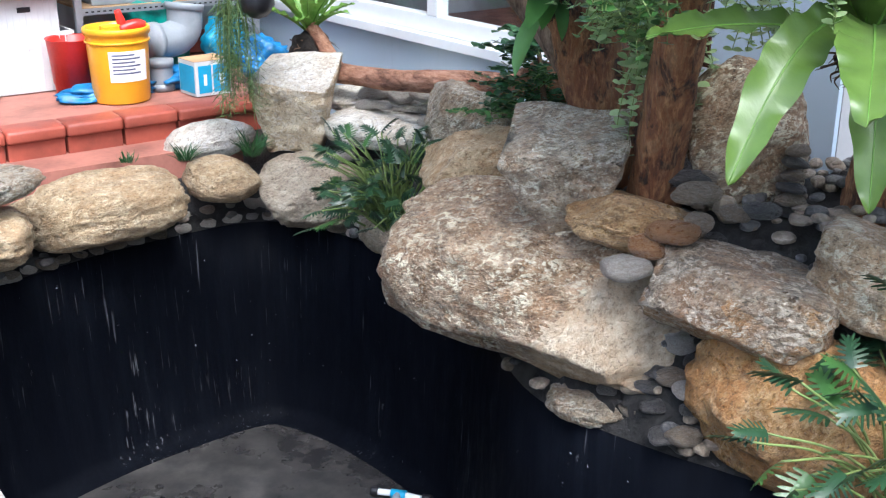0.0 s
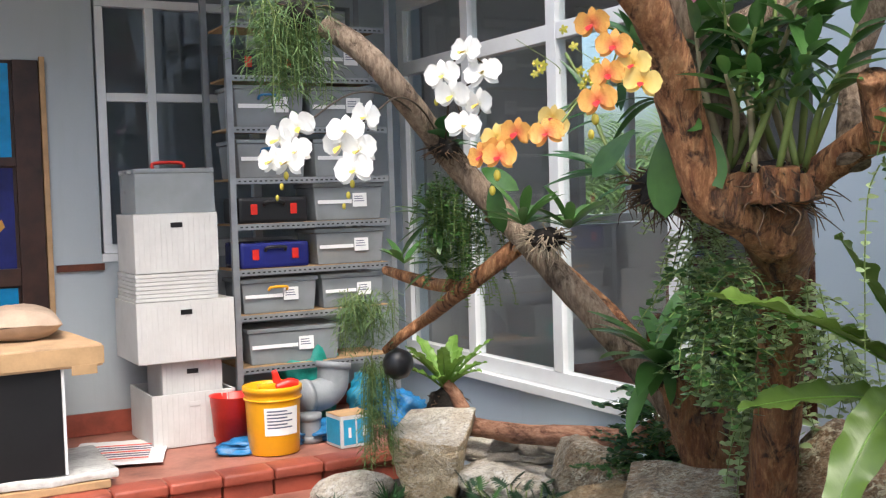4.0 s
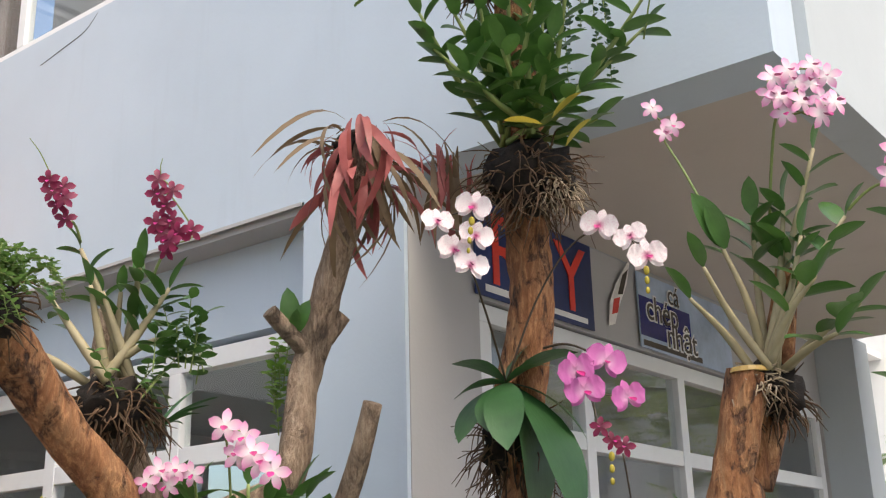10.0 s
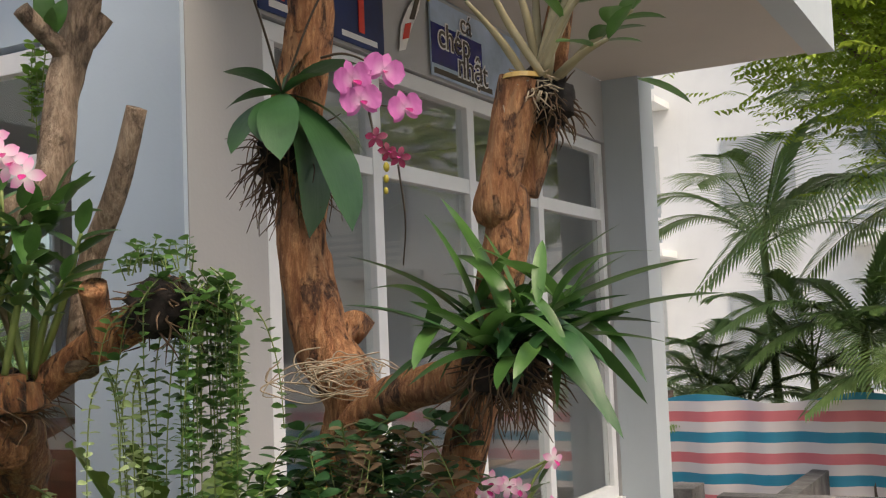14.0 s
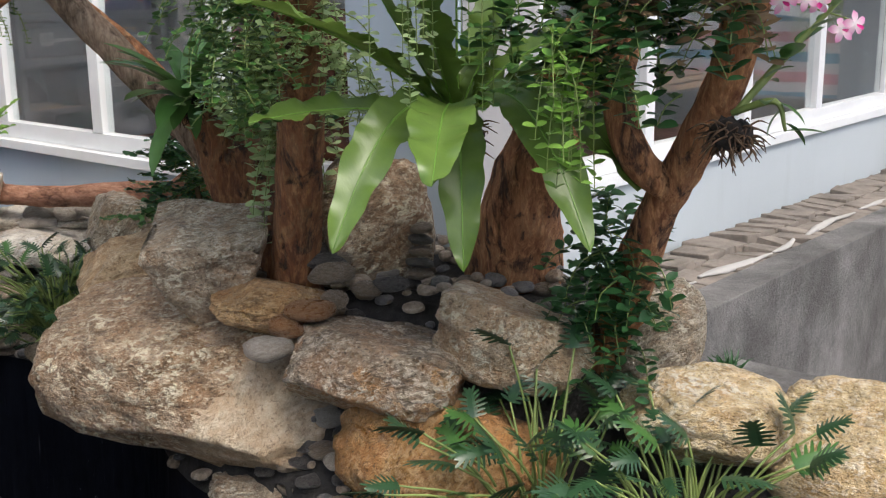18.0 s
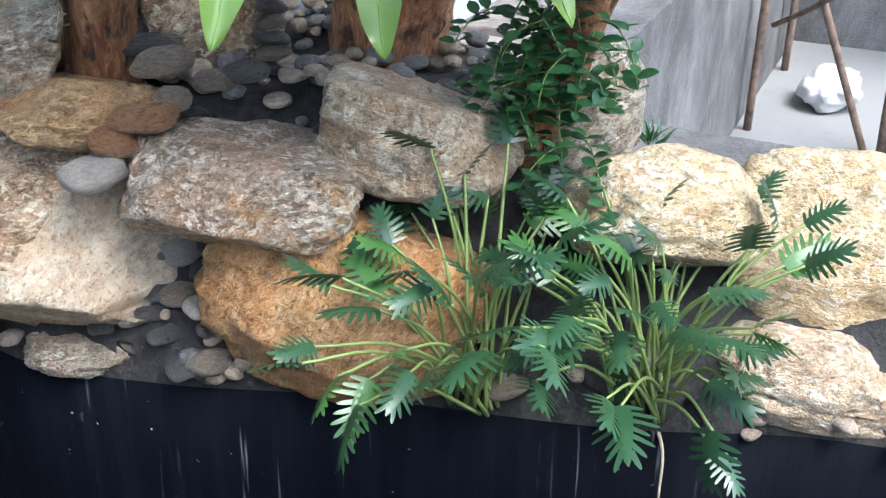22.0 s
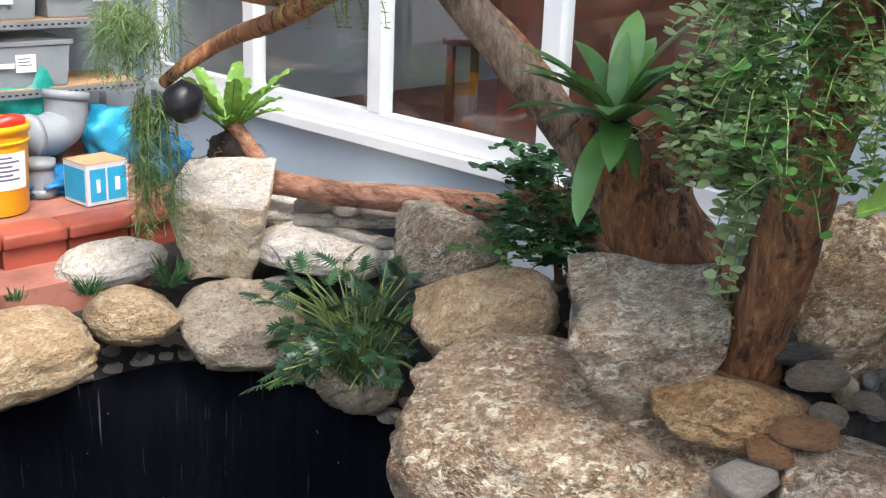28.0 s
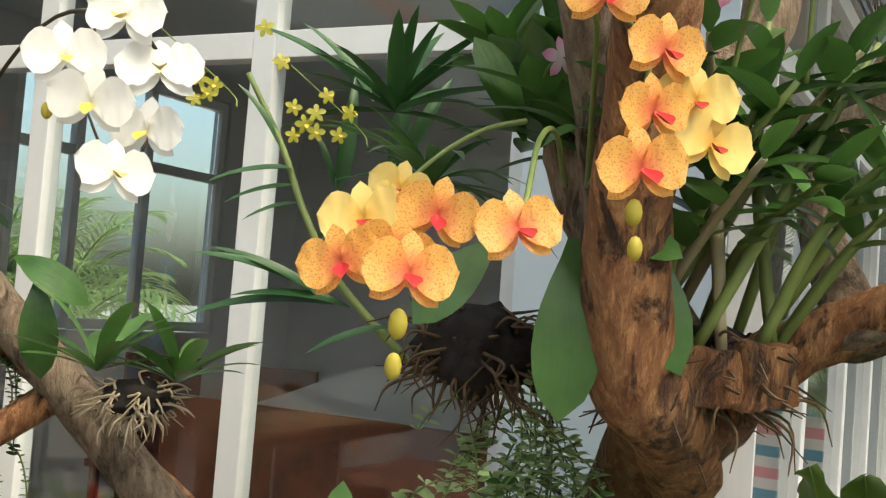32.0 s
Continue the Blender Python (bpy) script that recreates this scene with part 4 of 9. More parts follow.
# ---- stones ----
def stone_mesh(name, size, block, seed, sub=4, facets=5, rough=1.0, sharp=0.85, depth_=(0.72, 0.92), planes=(), lay=None):
    """A worn boulder: a superellipsoid with split planes, chipped facets, ledges along its layers and pitted noise."""
    rng = random.Random(seed)
    bm = bmesh.new()
    bmesh.ops.create_icosphere(bm, subdivisions=sub, radius=1.0)
    cuts = [(Vector(d).normalized(), c, 1.0) for d, c in planes]
    for k in range(facets):
        d = Vector((rng.uniform(-1, 1), rng.uniform(-1, 1), rng.uniform(-0.6, 1))).normalized()
        cuts.append((d, rng.uniform(*depth_), sharp))
    off = Vector((rng.uniform(0, 50), rng.uniform(0, 50), rng.uniform(0, 50)))
    lay = Vector(lay or (rng.uniform(-0.5, 0.5), rng.uniform(-0.5, 0.5), 1)).normalized()
    for v in bm.verts:
        p = v.co.normalized()
        p = p / (abs(p.x) ** block + abs(p.y) ** block + abs(p.z) ** block) ** (1 / block)
        for d, c, f in cuts:
            e = p.dot(d) - c
            if e > 0:
                p = p - d * e * f
        r = 1 + rough * (0.07 * noise.noise(p * 1.3 + off) + 0.04 * noise.noise(p * 3.1 + off) + 0.022 * noise.noise(p * 7 + off) + 0.011 * noise.noise(p * 15 + off))
        if sub > 3:
            h = p + lay * p.dot(lay) * 4
            r += rough * (0.026 * noise.noise(h * 2.4 + off) - 0.035 * max(0.0, 0.10 - abs(noise.noise(h * 1.4 + off))) / 0.10 + 0.012 * noise.noise(h * 6 + off) + 0.007 * noise.noise(p * 32 + off))
        v.co = Vector((p.x * size[0] / 2, p.y * size[1] / 2, p.z * size[2] / 2)) * r
    return to_mesh(name, bm)


def hewn_mesh(name, top, bottom, heights, depth_, seed):
    """A split block: eight uneven corners, worn edges, ledges across the faces."""
    rng = random.Random(seed)
    bm = bmesh.new()
    sg = ((-1, -1), (1, -1), (1, 1), (-1, 1))
    for (a, b), h in zip(sg, heights):
        bm.verts.new((a * top[0] * rng.uniform(0.9, 1.08), b * top[1] * rng.uniform(0.85, 1.1), h))
    for a, b in sg:
        bm.verts.new((a * bottom[0] * rng.uniform(0.8, 1.15), b * bottom[1] * rng.uniform(0.8, 1.15), -depth_))
    for k in range(6):
        q = sg[k % 4]
        f = rng.uniform(0.74, 0.9)
        w = [bottom[i] + (top[i] - bottom[i]) * f for i in (0, 1)]
        bm.verts.new((q[0] * w[0] * rng.uniform(0.95, 1.1), q[1] * w[1] * rng.uniform(0.95, 1.1), -depth_ + (heights[k % 4] + depth_) * f))
    bmesh.ops.convex_hull(bm, input=bm.verts)
    bmesh.ops.bevel(bm, geom=bm.edges[:] + bm.verts[:], offset=0.009, segments=2, affect="EDGES", profile=0.5, clamp_overlap=True)
    bmesh.ops.triangulate(bm, faces=bm.faces[:])
    for k in range(3):
        bmesh.ops.subdivide_edges(bm, edges=[e for e in bm.edges if e.calc_length() > 0.022], cuts=1)
        bmesh.ops.triangulate(bm, faces=bm.faces[:])
    off = Vector((seed * 3.1, 0, 0))
    bm.normal_update()
    for v in bm.verts:
        p = v.co * 5 + off
        h = Vector((p.x, p.y, p.z * 3))
        v.co += v.normal * (0.022 * noise.noise(p) + 0.012 * noise.noise(h * 1.6) + 0.006 * noise.noise(p * 5))
    return to_mesh(name, bm)


STONES = [
    # name, label, rock, centre, size, yaw, lean, squareness, seed, split planes
    ("long_stone", "long rounded tan stone on the pond rim", "tan", (1.39, 4.40, 0.09), (0.68, 0.40, 0.26), -17, -4, 3.0, 1, ()),
    ("slab_stone", "grey layered slab stone lying on another stone", "grey", (0.865, 4.24, 0.318), (0.50, 0.38, 0.15), -20, -4, 2.3, 2, (((0.3, -0.2, 1), 0.62), ((-1, -0.3, 0.2), 0.8))),
    ("block_stone", "blocky ochre-topped stone on the pond rim", "tan", (0.80, 4.16, 0.13), (0.46, 0.36, 0.22), -22, 2, 3.2, 3, (((0, -0.4, 1), 0.7),)),
    ("small_block_stone", "small brown stone under the grass tuft", "ochre", (0.60, 3.95, 0.05), (0.25, 0.22, 0.15), -21, 0, 3, 4, (((-0.6, -0.6, 0.4), 0.8),)),
    ("oval_stone", "oval pinkish stone on the pond rim", "tan", (1.955, 4.43, 0.112), (0.335, 0.27, 0.195), -38, 4, 2.2, 5, ()),
    ("white_stone", "rounded white-cream stone beside the step", "pale", (2.05, 4.75, 0.21), (0.40, 0.28, 0.16), -28, -6, 2.3, 6, ()),
    ("grey_boulder", "smooth dull grey boulder over the pond edge", "dull", (2.298, 4.25, 0.037), (0.45, 0.36, 0.33), -42, 4, 2.4, 7, (((-0.5, -0.6, 0.7), 0.86),)),
    ("prism_stone", "upright cream block of stone with flat top", "cream", (2.35, 4.44, 0.40), (0.36, 0.31, 0.42), -45, 0, 4.5, 8, ()),
    ("flat_pale_stone", "pale flat stone carrying pebbles", "pale", (2.64, 4.20, 0.29), (0.52, 0.38, 0.18), -44, 6, 2.6, 9, (((0.1, 0.1, 1), 0.75),)),
    ("pale_slab", "pale stone slab behind the pebbles", "pale", (2.86, 4.42, 0.36), (0.70, 0.42, 0.10), -44, 0, 2.8, 10, ()),
    ("striped_stone", "dark grey-brown striped angular stone", "grey", (2.675, 3.56, 0.485), (0.36, 0.33, 0.27), -36, -6, 3.4, 11, (((0.4, -0.2, 1), 0.74), ((-1, -0.2, 0.5), 0.85), ((-0.2, -1, 0.1), 0.82))),
    ("tan_stone", "tan wedge-shaped boulder above the pond", "tan", (2.335, 3.08, 0.435), (0.41, 0.40, 0.25), -36, -14, 2.7, 12, (((-0.75, -0.2, 0.6), 0.72), ((0.1, -1, 0.2), 0.84), ((0.2, -0.3, 1), 0.8))),
    ("shade_stone", "brown stone half hidden under the fern", "dull", (2.36, 3.66, 0.0), (0.27, 0.23, 0.19), -32, 0, 2.4, 13, ()),
    ("wedge_stone", "grey wedge stone with flat top, narrow base", "wedge", (2.165, 2.415, 0.56), (0.43, 0.33, 0.427), -47, 0, 5.5, 14, ()),
    ("big_boulder", "huge streaked brown boulder with a pale split end", "big", (2.164, 2.494, 0.205), (1.05, 0.63, 0.50), -72, 5, 2.9, 15, (((0.83, -0.557, 0.037), 0.97), ((-0.2, 0.0, -1.0), 0.80), ((0.25, -0.9, -0.75), 0.93), ((-0.5, -0.3, 0.9), 0.93), ((0.0, -0.45, 1.0), 0.86))),
    ("gold_stone", "golden brown rounded stone", "ochre", (2.235, 2.195, 0.478), (0.36, 0.30, 0.155), -40, 8, 2.4, 17, (((0.2, 0.4, 1), 0.78),)),
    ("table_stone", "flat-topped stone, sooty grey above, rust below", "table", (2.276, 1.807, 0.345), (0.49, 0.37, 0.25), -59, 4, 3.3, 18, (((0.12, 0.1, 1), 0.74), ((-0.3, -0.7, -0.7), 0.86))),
    ("shelf_stone", "buff blocky stone with flat top", "buff", (2.507, 1.495, 0.440), (0.43, 0.33, 0.245), -60, 10, 3.6, 19, (((0.15, 0.15, 1), 0.72), ((-0.55, -0.8, 0.3), 0.88), ((0.8, -0.5, 0.4), 0.86))),
    ("swirl_stone", "small grey stone with a swirling hollow", "grey", (2.835, 1.224, 0.435), (0.28, 0.22, 0.30), -46, 0, 2.6, 20, ()),
    ("cream_stone", "cream layered boulder behind the lobed plants", "yellow", (2.70, 0.985, 0.275), (0.43, 0.35, 0.24), -62, 5, 2.7, 21, (((0, -0.3, 1), 0.82), ((-0.8, -0.5, 0.5), 0.9))),
    ("edge_stone", "large yellow-brown boulder at the pond edge", "yellow", (2.95, 0.60, 0.12), (0.60, 0.42, 0.44), -60, 14, 2.8, 22, (((-0.6, -0.5, 0.7), 0.8),)),
    ("pink_stone", "pale pinkish stone at the waterline", "buff", (2.76, 0.59, -0.06), (0.54, 0.42, 0.22), -67, 8, 2.4, 23, ()),
    ("corner_stone", "pale grey-brown stone at the pond edge", "grey", (2.82, 0.28, -0.10), (0.28, 0.22, 0.22), -67, 0, 2.4, 24, ()),
    ("rust_boulder", "large rust-orange boulder under the table stone", "rust", (2.36, 1.60, 0.065), (0.66, 0.42, 0.40), -60, 12, 2.7, 25, (((-0.3, -0.9, 0.35), 0.80), ((-0.6, -0.6, -0.4), 0.9))),
    ("low_stone", "small tan layered stone at the waterline", "grey", (2.165, 2.205, -0.10), (0.32, 0.24, 0.12), -60, 4, 2.6, 26, ()),
    ("round_boulder", "tall round speckled boulder beside the trunk", "big", (2.605, 2.11, 0.670), (0.345, 0.30, 0.50), -46, -8, 2.4, 27, (((-0.4, -0.8, 0.5), 0.82), ((0.5, -0.8, -0.4), 0.85))),
]
for nm, lab, mat, c, size, yaw, lean, block, seed, planes in STONES:
    me = stone_mesh(nm, (size[0] * 1.03, size[1] * 1.03, size[2] * 1.04), block, seed, 5, 3, 1.15, 0.85, (0.80, 0.95), planes, (0.15, 0.1, 1) if nm == "big_boulder" else None)
    if nm == "wedge_stone":
        me = hewn_mesh(nm, (0.185, 0.145), (0.035, 0.04), (0.10, 0.09, 0.19, 0.185), 0.165, 3)
    if nm == "prism_stone":
        me = hewn_mesh(nm, (0.175, 0.155), (0.10, 0.095), (0.12, 0.085, 0.215, 0.20), 0.215, 5)
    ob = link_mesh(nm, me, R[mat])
    if nm == "big_boulder":
        # the pale split end beyond the fracture
        me.materials.append(R["cut"])
        for p in me.polygons:
            q = p.center
            if q.x - 0.58 * q.z + 0.02 * noise.noise(q * 9) > 0.192:
                p.material_index = 1
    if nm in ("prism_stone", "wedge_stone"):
        # upward faces get a paler rock: sky light on the top, put into the colour
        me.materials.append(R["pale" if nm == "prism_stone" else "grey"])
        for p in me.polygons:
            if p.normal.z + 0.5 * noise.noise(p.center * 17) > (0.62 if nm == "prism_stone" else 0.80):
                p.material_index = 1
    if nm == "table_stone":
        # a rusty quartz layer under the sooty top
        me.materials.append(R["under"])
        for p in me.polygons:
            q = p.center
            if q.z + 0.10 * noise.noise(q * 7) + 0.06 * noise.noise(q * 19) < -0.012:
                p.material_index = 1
    ob.location = c
    ob.rotation_euler = (0, radians(lean), radians(yaw))
    tagged(ob, lab, "stone", "stones round the pond")

pebble_me = {}
for k, mat in enumerate(("peb", "pebdark", "pebpale", "peborange")):
    for s in range(3):
        me = stone_mesh("pebble", (2, 2, 2), 2.6, 100 + k * 10 + s, 3, 5, 1.3)
        me.materials.append(R[mat])
        pebble_me[mat, s] = me
PEBBLE_LABEL = dict(peb="smooth brown river pebble among the stones", pebdark="dark wet grey river pebble among the stones", pebpale="smooth pale river pebble on the rim", peborange="orange-brown river pebble resting on a stone")
PEBBLES = [
    ("pebpale", 2.094, 2.064, 0.402, 0.072, 0.046), ("peborange", 2.147, 2.038, 0.456, 0.052, 0.04), ("peborange", 2.2, 1.997, 0.501, 0.064, 0.04),
    ("peb", 2.345, 2.055, 0.571, 0.06, 0.038), ("peb", 2.285, 1.985, 0.515, 0.045, 0.032), ("pebdark", 2.4, 2.13, 0.585, 0.05, 0.034),
    ("pebdark", 2.43, 2.2, 0.6, 0.055, 0.034), ("peb", 2.46, 2.1, 0.595, 0.045, 0.03), ("peb", 2.37, 1.93, 0.54, 0.04, 0.03),
    ("pebdark", 2.42, 1.88, 0.55, 0.045, 0.03), ("pebpale", 2.42, 4.19, 0.2, 0.062, 0.034), ("pebdark", 2.17, 2.02, -0.105, 0.06, 0.032),
    ("pebpale", 2.2, 1.96, -0.1, 0.052, 0.034), ("peb", 2.16, 2.06, -0.06, 0.045, 0.03), ("pebdark", 2.22, 1.88, -0.105, 0.075, 0.034),
    ("pebdark", 2.23, 2.03, -0.03, 0.04, 0.03), ("pebpale", 2.235, 1.95, -0.04, 0.035, 0.03), ("pebdark", 2.2, 2.09, 0.0, 0.04, 0.03),
    ("peb", 2.25, 2.01, 0.04, 0.035, 0.03), ("pebdark", 2.25, 1.78, -0.12, 0.05, 0.022), ("pebdark", 2.6, 1.93, 0.5, 0.042, 0.02),
    ("peb", 2.604, 1.93, 0.536, 0.04, 0.02), ("pebdark", 2.608, 1.93, 0.572, 0.038, 0.02), ("peb", 2.612, 1.93, 0.608, 0.036, 0.02),
    ("pebdark", 2.616, 1.93, 0.644, 0.034, 0.02), ("peb", 2.62, 1.93, 0.68, 0.032, 0.02), ("peb", 2.47, 2.33, 0.5, 0.045, 0.022),
    ("peb", 2.48, 2.33, 0.54, 0.042, 0.022), ("peb", 2.47, 2.33, 0.58, 0.039, 0.022), ("peb", 2.48, 2.33, 0.62, 0.036, 0.022),
    ("peb", 2.47, 2.33, 0.66, 0.033, 0.022), ("pebpale", 2.727, 4.347, 0.426, 0.079, 0.049), ("pebpale", 2.77, 4.22, 0.428, 0.06, 0.052),
    ("pebpale", 2.865, 4.231, 0.487, 0.068, 0.035), ("pebpale", 2.833, 4.094, 0.445, 0.085, 0.05), ("pebpale", 2.622, 4.273, 0.39, 0.05, 0.027),
    ("pebpale", 2.643, 4.178, 0.399, 0.038, 0.021), ("pebpale", 2.685, 3.893, 0.377, 0.037, 0.031), ("pebpale", 2.907, 4.758, 0.362, 0.109, 0.041),
]
rng = random.Random(12)


def pebble(mat, x, y, z, w, h, d=None, grp="river pebbles"):
    ob = new("pebble", pebble_me[mat, rng.randrange(3)])
    ob.location, ob.scale = (x, y, z), (w * rng.uniform(0.95, 1.3), d or w * rng.uniform(0.7, 1.0), max(h * 0.8, w * 0.35))
    ob.rotation_euler = (rng.uniform(-0.15, 0.15), rng.uniform(-0.15, 0.15), radians(-40) + rng.uniform(-0.5, 0.5))
    return tagged(ob, PEBBLE_LABEL[mat], "pebble", grp)


for row in PEBBLES:
    pebble(*row)
# a packed run of pebbles in the gap beside the big boulder
for i in range(7):
    for j in range(6):
        x, y = 2.10 + 0.048 * i + rng.uniform(-0.012, 0.012), 1.86 + 0.052 * j + rng.uniform(-0.014, 0.014)
        if inside(x, y) and rim_gap(x, y) > 0.012:
            continue
        w = rng.uniform(0.030, 0.046)
        pebble(rng.choice(("pebdark", "peb", "pebdark", "peb", "pebpale")), x, y, bed_z(x, y) + 0.012, w, w * 0.75)
# a course of flat pebbles set along the rim
run = 0.0
for k in range(1, n):
    p = rim[k]
    run += (p - rim[k - 1]).length
    if p.x < 0.38 or p.y < 3.0 or run < 0.062:
        continue
    run = 0.0
    for row in range(2):
        q = p + (p - mid).normalized() * (0.012 + 0.05 * row)
        w = rng.uniform(0.030, 0.056)
        pebble(rng.choice(("peb", "peb", "pebpale", "pebpale")), q.x, q.y, RIMZ + 0.028 + 0.05 * row, w, w * 0.55, None, "small joint pebbles")
# fill pebbles in the joints along the rim and between the stones
for i in range(60):
    k = rng.randrange(n)
    p = rim[k]
    if p.x < 0.35 or p.y < -0.2:
        continue
    g = rng.uniform(-0.01, 0.16)
    q = p + (p - mid).normalized() * g
    w = rng.uniform(0.02, 0.05)
    pebble(rng.choice(("peb", "peb", "pebdark", "pebdark", "pebpale") if q.y < 3.2 else ("peb", "pebpale", "peb")), q.x, q.y, bed_z(q.x, q.y) + w * 0.2, w, w * 0.6, None, "small joint pebbles")
for i in range(60):
    x, y = rng.uniform(2.2, 2.95), rng.uniform(1.2, 3.4)
    w = rng.uniform(0.025, 0.055)
    if inside(x, y):
        continue
    pebble(rng.choice(("peb", "pebdark", "peb")), x, y, bed_z(x, y) + w * 0.25, w, w * 0.6, None, "small joint pebbles")


def pebble_fill(mat, lab, spots):
    """Countless small pebbles packed between the stones, one heap."""
    vs, fs = [], []
    src = stone_mesh("pebble", (2, 2, 2), 2.5, 131, 2, 3, 1.0)
    base_v = [v.co.copy() for v in src.vertices]
    base_f = [tuple(p.vertices) for p in src.polygons]
    for x, y, z, w in spots:
        m = Matrix.Translation((x, y, z)) @ Matrix.Rotation(rng.uniform(0, 6.28), 4, "Z") @ Matrix.Rotation(rng.uniform(-0.3, 0.3), 4, "X") @ Matrix.Diagonal((w, w * rng.uniform(0.65, 0.95), w * rng.uniform(0.4, 0.65), 1))
        o = len(vs)
        vs += [m @ c for c in base_v]
        fs += [tuple(i + o for i in f) for f in base_f]
    tagged(link_mesh("pebble_fill", raw("pebble_fill", vs, fs), R[mat]), lab, "pebbles", kind="stuff")


for mat, cnt, lab in (("peb", 420, "small brown pebbles packed between the stones"), ("pebdark", 240, "small dark wet pebbles packed between the stones")):
    spots = []
    while len(spots) < cnt:
        w = rng.uniform(0.014, 0.036)
        if rng.random() < 0.3:
            p = rim[rng.randrange(n)]
            if p.x < 0.5 or p.y < 0.2:
                continue
            q = p + (p - mid).normalized() * rng.uniform(-0.03, 0.10)
            spots.append((q.x, q.y, bed_z(q.x, q.y) + rng.uniform(-0.01, 0.04), w))
        else:
            x, y = rng.uniform(2.15, 3.0), rng.uniform(1.45, 3.2)
            if not inside(x, y):
                spots.append((x, y, bed_z(x, y) + rng.uniform(0.0, 0.06), w))
    pebble_fill(mat, lab, spots)


# ---- plants: leaf, flower and vine shapes ----
def grid_mesh(rows, cols, fn):
    v = [fn(i / (rows - 1), j / (cols - 1) * 2 - 1) for i in range(rows) for j in range(cols)]
    f = [(i * cols + j, i * cols + j + 1, (i + 1) * cols + j + 1, (i + 1) * cols + j) for i in range(rows - 1) for j in range(cols - 1)]
    return v, f


def blade(length, width, droop=0.3, fold=0.15, wave=0.0, tip=1.0, rows=9, seed=0, widest=0.45):
    """A leaf along +y, its face to +z: folded on the midrib, drooping towards the tip."""
    ph = seed * 1.7

    def fn(u, s):
        w = max(0.0, math.sin(math.pi * min(1, u ** (math.log(0.5) / math.log(widest))))) ** 0.62 if tip else 1.0
        w = max(w, 0.14 * (1 - u))
        a = droop * u * u
        y = length * u * (1 - 0.25 * droop * u)
        z = -length * a * 0.6
        z += abs(s) * width * 0.5 * w * fold + wave * width * math.sin(u * 19 + ph + s) * abs(s) ** 2
        return (s * width * 0.5 * w, y, z)

    return grid_mesh(rows, 3 if not wave else 5, fn)


def leaf_me(name, mat, *a, **k):
    v, f = blade(*a, **k)
    me = raw(name, v, f)
    me.materials.append(mat if not isinstance(mat, str) else M[mat])
    return me


def aim(base, direction, spin=0.0, size=1.0, up=(0, 0, 1)):
    """The matrix that lays +y along direction with +z as near up as can be."""
    y = Vector(direction).normalized()
    x = y.cross(Vector(up))
    if x.length < 1e-4:
        x = Vector((1, 0, 0))
    x.normalize()
    z = x.cross(y)
    m = Matrix((x, y, z)).transposed().to_4x4()
    return Matrix.Translation(base) @ m @ Matrix.Rotation(spin, 4, "Y") @ Matrix.Scale(size, 4)


def put(name, me, parent, m, label=""):
    ob = new(name, me)
    ob.parent = parent
    ob.matrix_basis = Matrix.Translation(-Vector(parent.location)) @ m
    if label:
        ob["label"] = label
    return ob


def joined(name, items, mat, parent, label="", stuff=True):
    """Many small leaves as one mesh: items are (verts, faces, matrix)."""
    vs, fs, o = [], [], 0
    base = Vector(parent.location) if parent else Vector()
    for v, f, m in items:
        a = np.c_[np.array(v), np.ones(len(v))] @ np.array(m).T
        vs.append(a[:, :3])
        fs += [tuple(i + o for i in q) for q in f]
        o += len(v)
    if not vs:
        return None
    me = raw(name, np.concatenate(vs) - np.array(base), fs)
    ob = link_mesh(name, me, M[mat] if isinstance(mat, str) else mat, parent, label)
    if stuff:
        ob["kind"] = "stuff"
    return ob


def stem_part(name, pts, radii, mat, parent, seg=6, sub=5, label=""):
    return tube(name, pts, radii, M[mat], parent, seg, sub, 0.0, 0, label, parent.location)


def curve_of(a, b, lift, n=5):
    a, b = Vector(a), Vector(b)
    return [a.lerp(b, k / (n - 1)) + Vector((0, 0, lift * math.sin(math.pi * k / (n - 1)))) for k in range(n)]


def phal_flower(name, mat, r):
    vs, fs = [], []

    def add(v, f, m):
        o = len(vs)
        vs.extend([m @ Vector(p) for p in v])
        fs.extend([tuple(i + o for i in q) for q in f])

    for ang, wd in ((90, 0.56), (218, 0.52), (322, 0.52)):
        v, f = blade(r, r * wd, 0.15, 0.12, 0, 1, 6, widest=0.5)
        add(v, f, Matrix.Rotation(radians(ang - 90), 4, "Z"))
    for ang in (12, 168):
        v, f = blade(r * 1.05, r * 1.22, -0.12, 0.16, 0.07, 1, 9, widest=0.55)
        add(v, f, Matrix.Translation((0, 0, 0.003)) @ Matrix.Rotation(radians(ang - 90), 4, "Z"))
    me = raw(name, vs, fs)
    me.materials.append(M[mat])
    return me


def star_flower(name, mat, r):
    vs, fs = [], []
    for k, ang in enumerate((90, 165, 235, 305, 15)):
        v, f = blade(r, r * (0.5 if k not in (1, 4) else 0.6), 0.25, 0.2, 0, 1, 5, widest=0.55)
        o = len(vs)
        m = Matrix.Rotation(radians(ang - 90), 4, "Z")
        vs.extend([m @ Vector(p) for p in v])
        fs.extend([tuple(i + o for i in q) for q in f])
    me = raw(name, vs, fs)
    me.materials.append(M[mat])
    return me


def lip_me(name, mat, r):
    v, f = blade(r * 0.55, r * 0.4, -0.9, 0.9, 0, 1, 6, widest=0.6)
    m = Matrix.Rotation(radians(180), 4, "Z") @ Matrix.Rotation(radians(40), 4, "X")
    me = raw(name, [m @ Vector(p) + Vector((0, 0, 0.006)) for p in v], f)
    me.materials.append(M[mat])
    return me


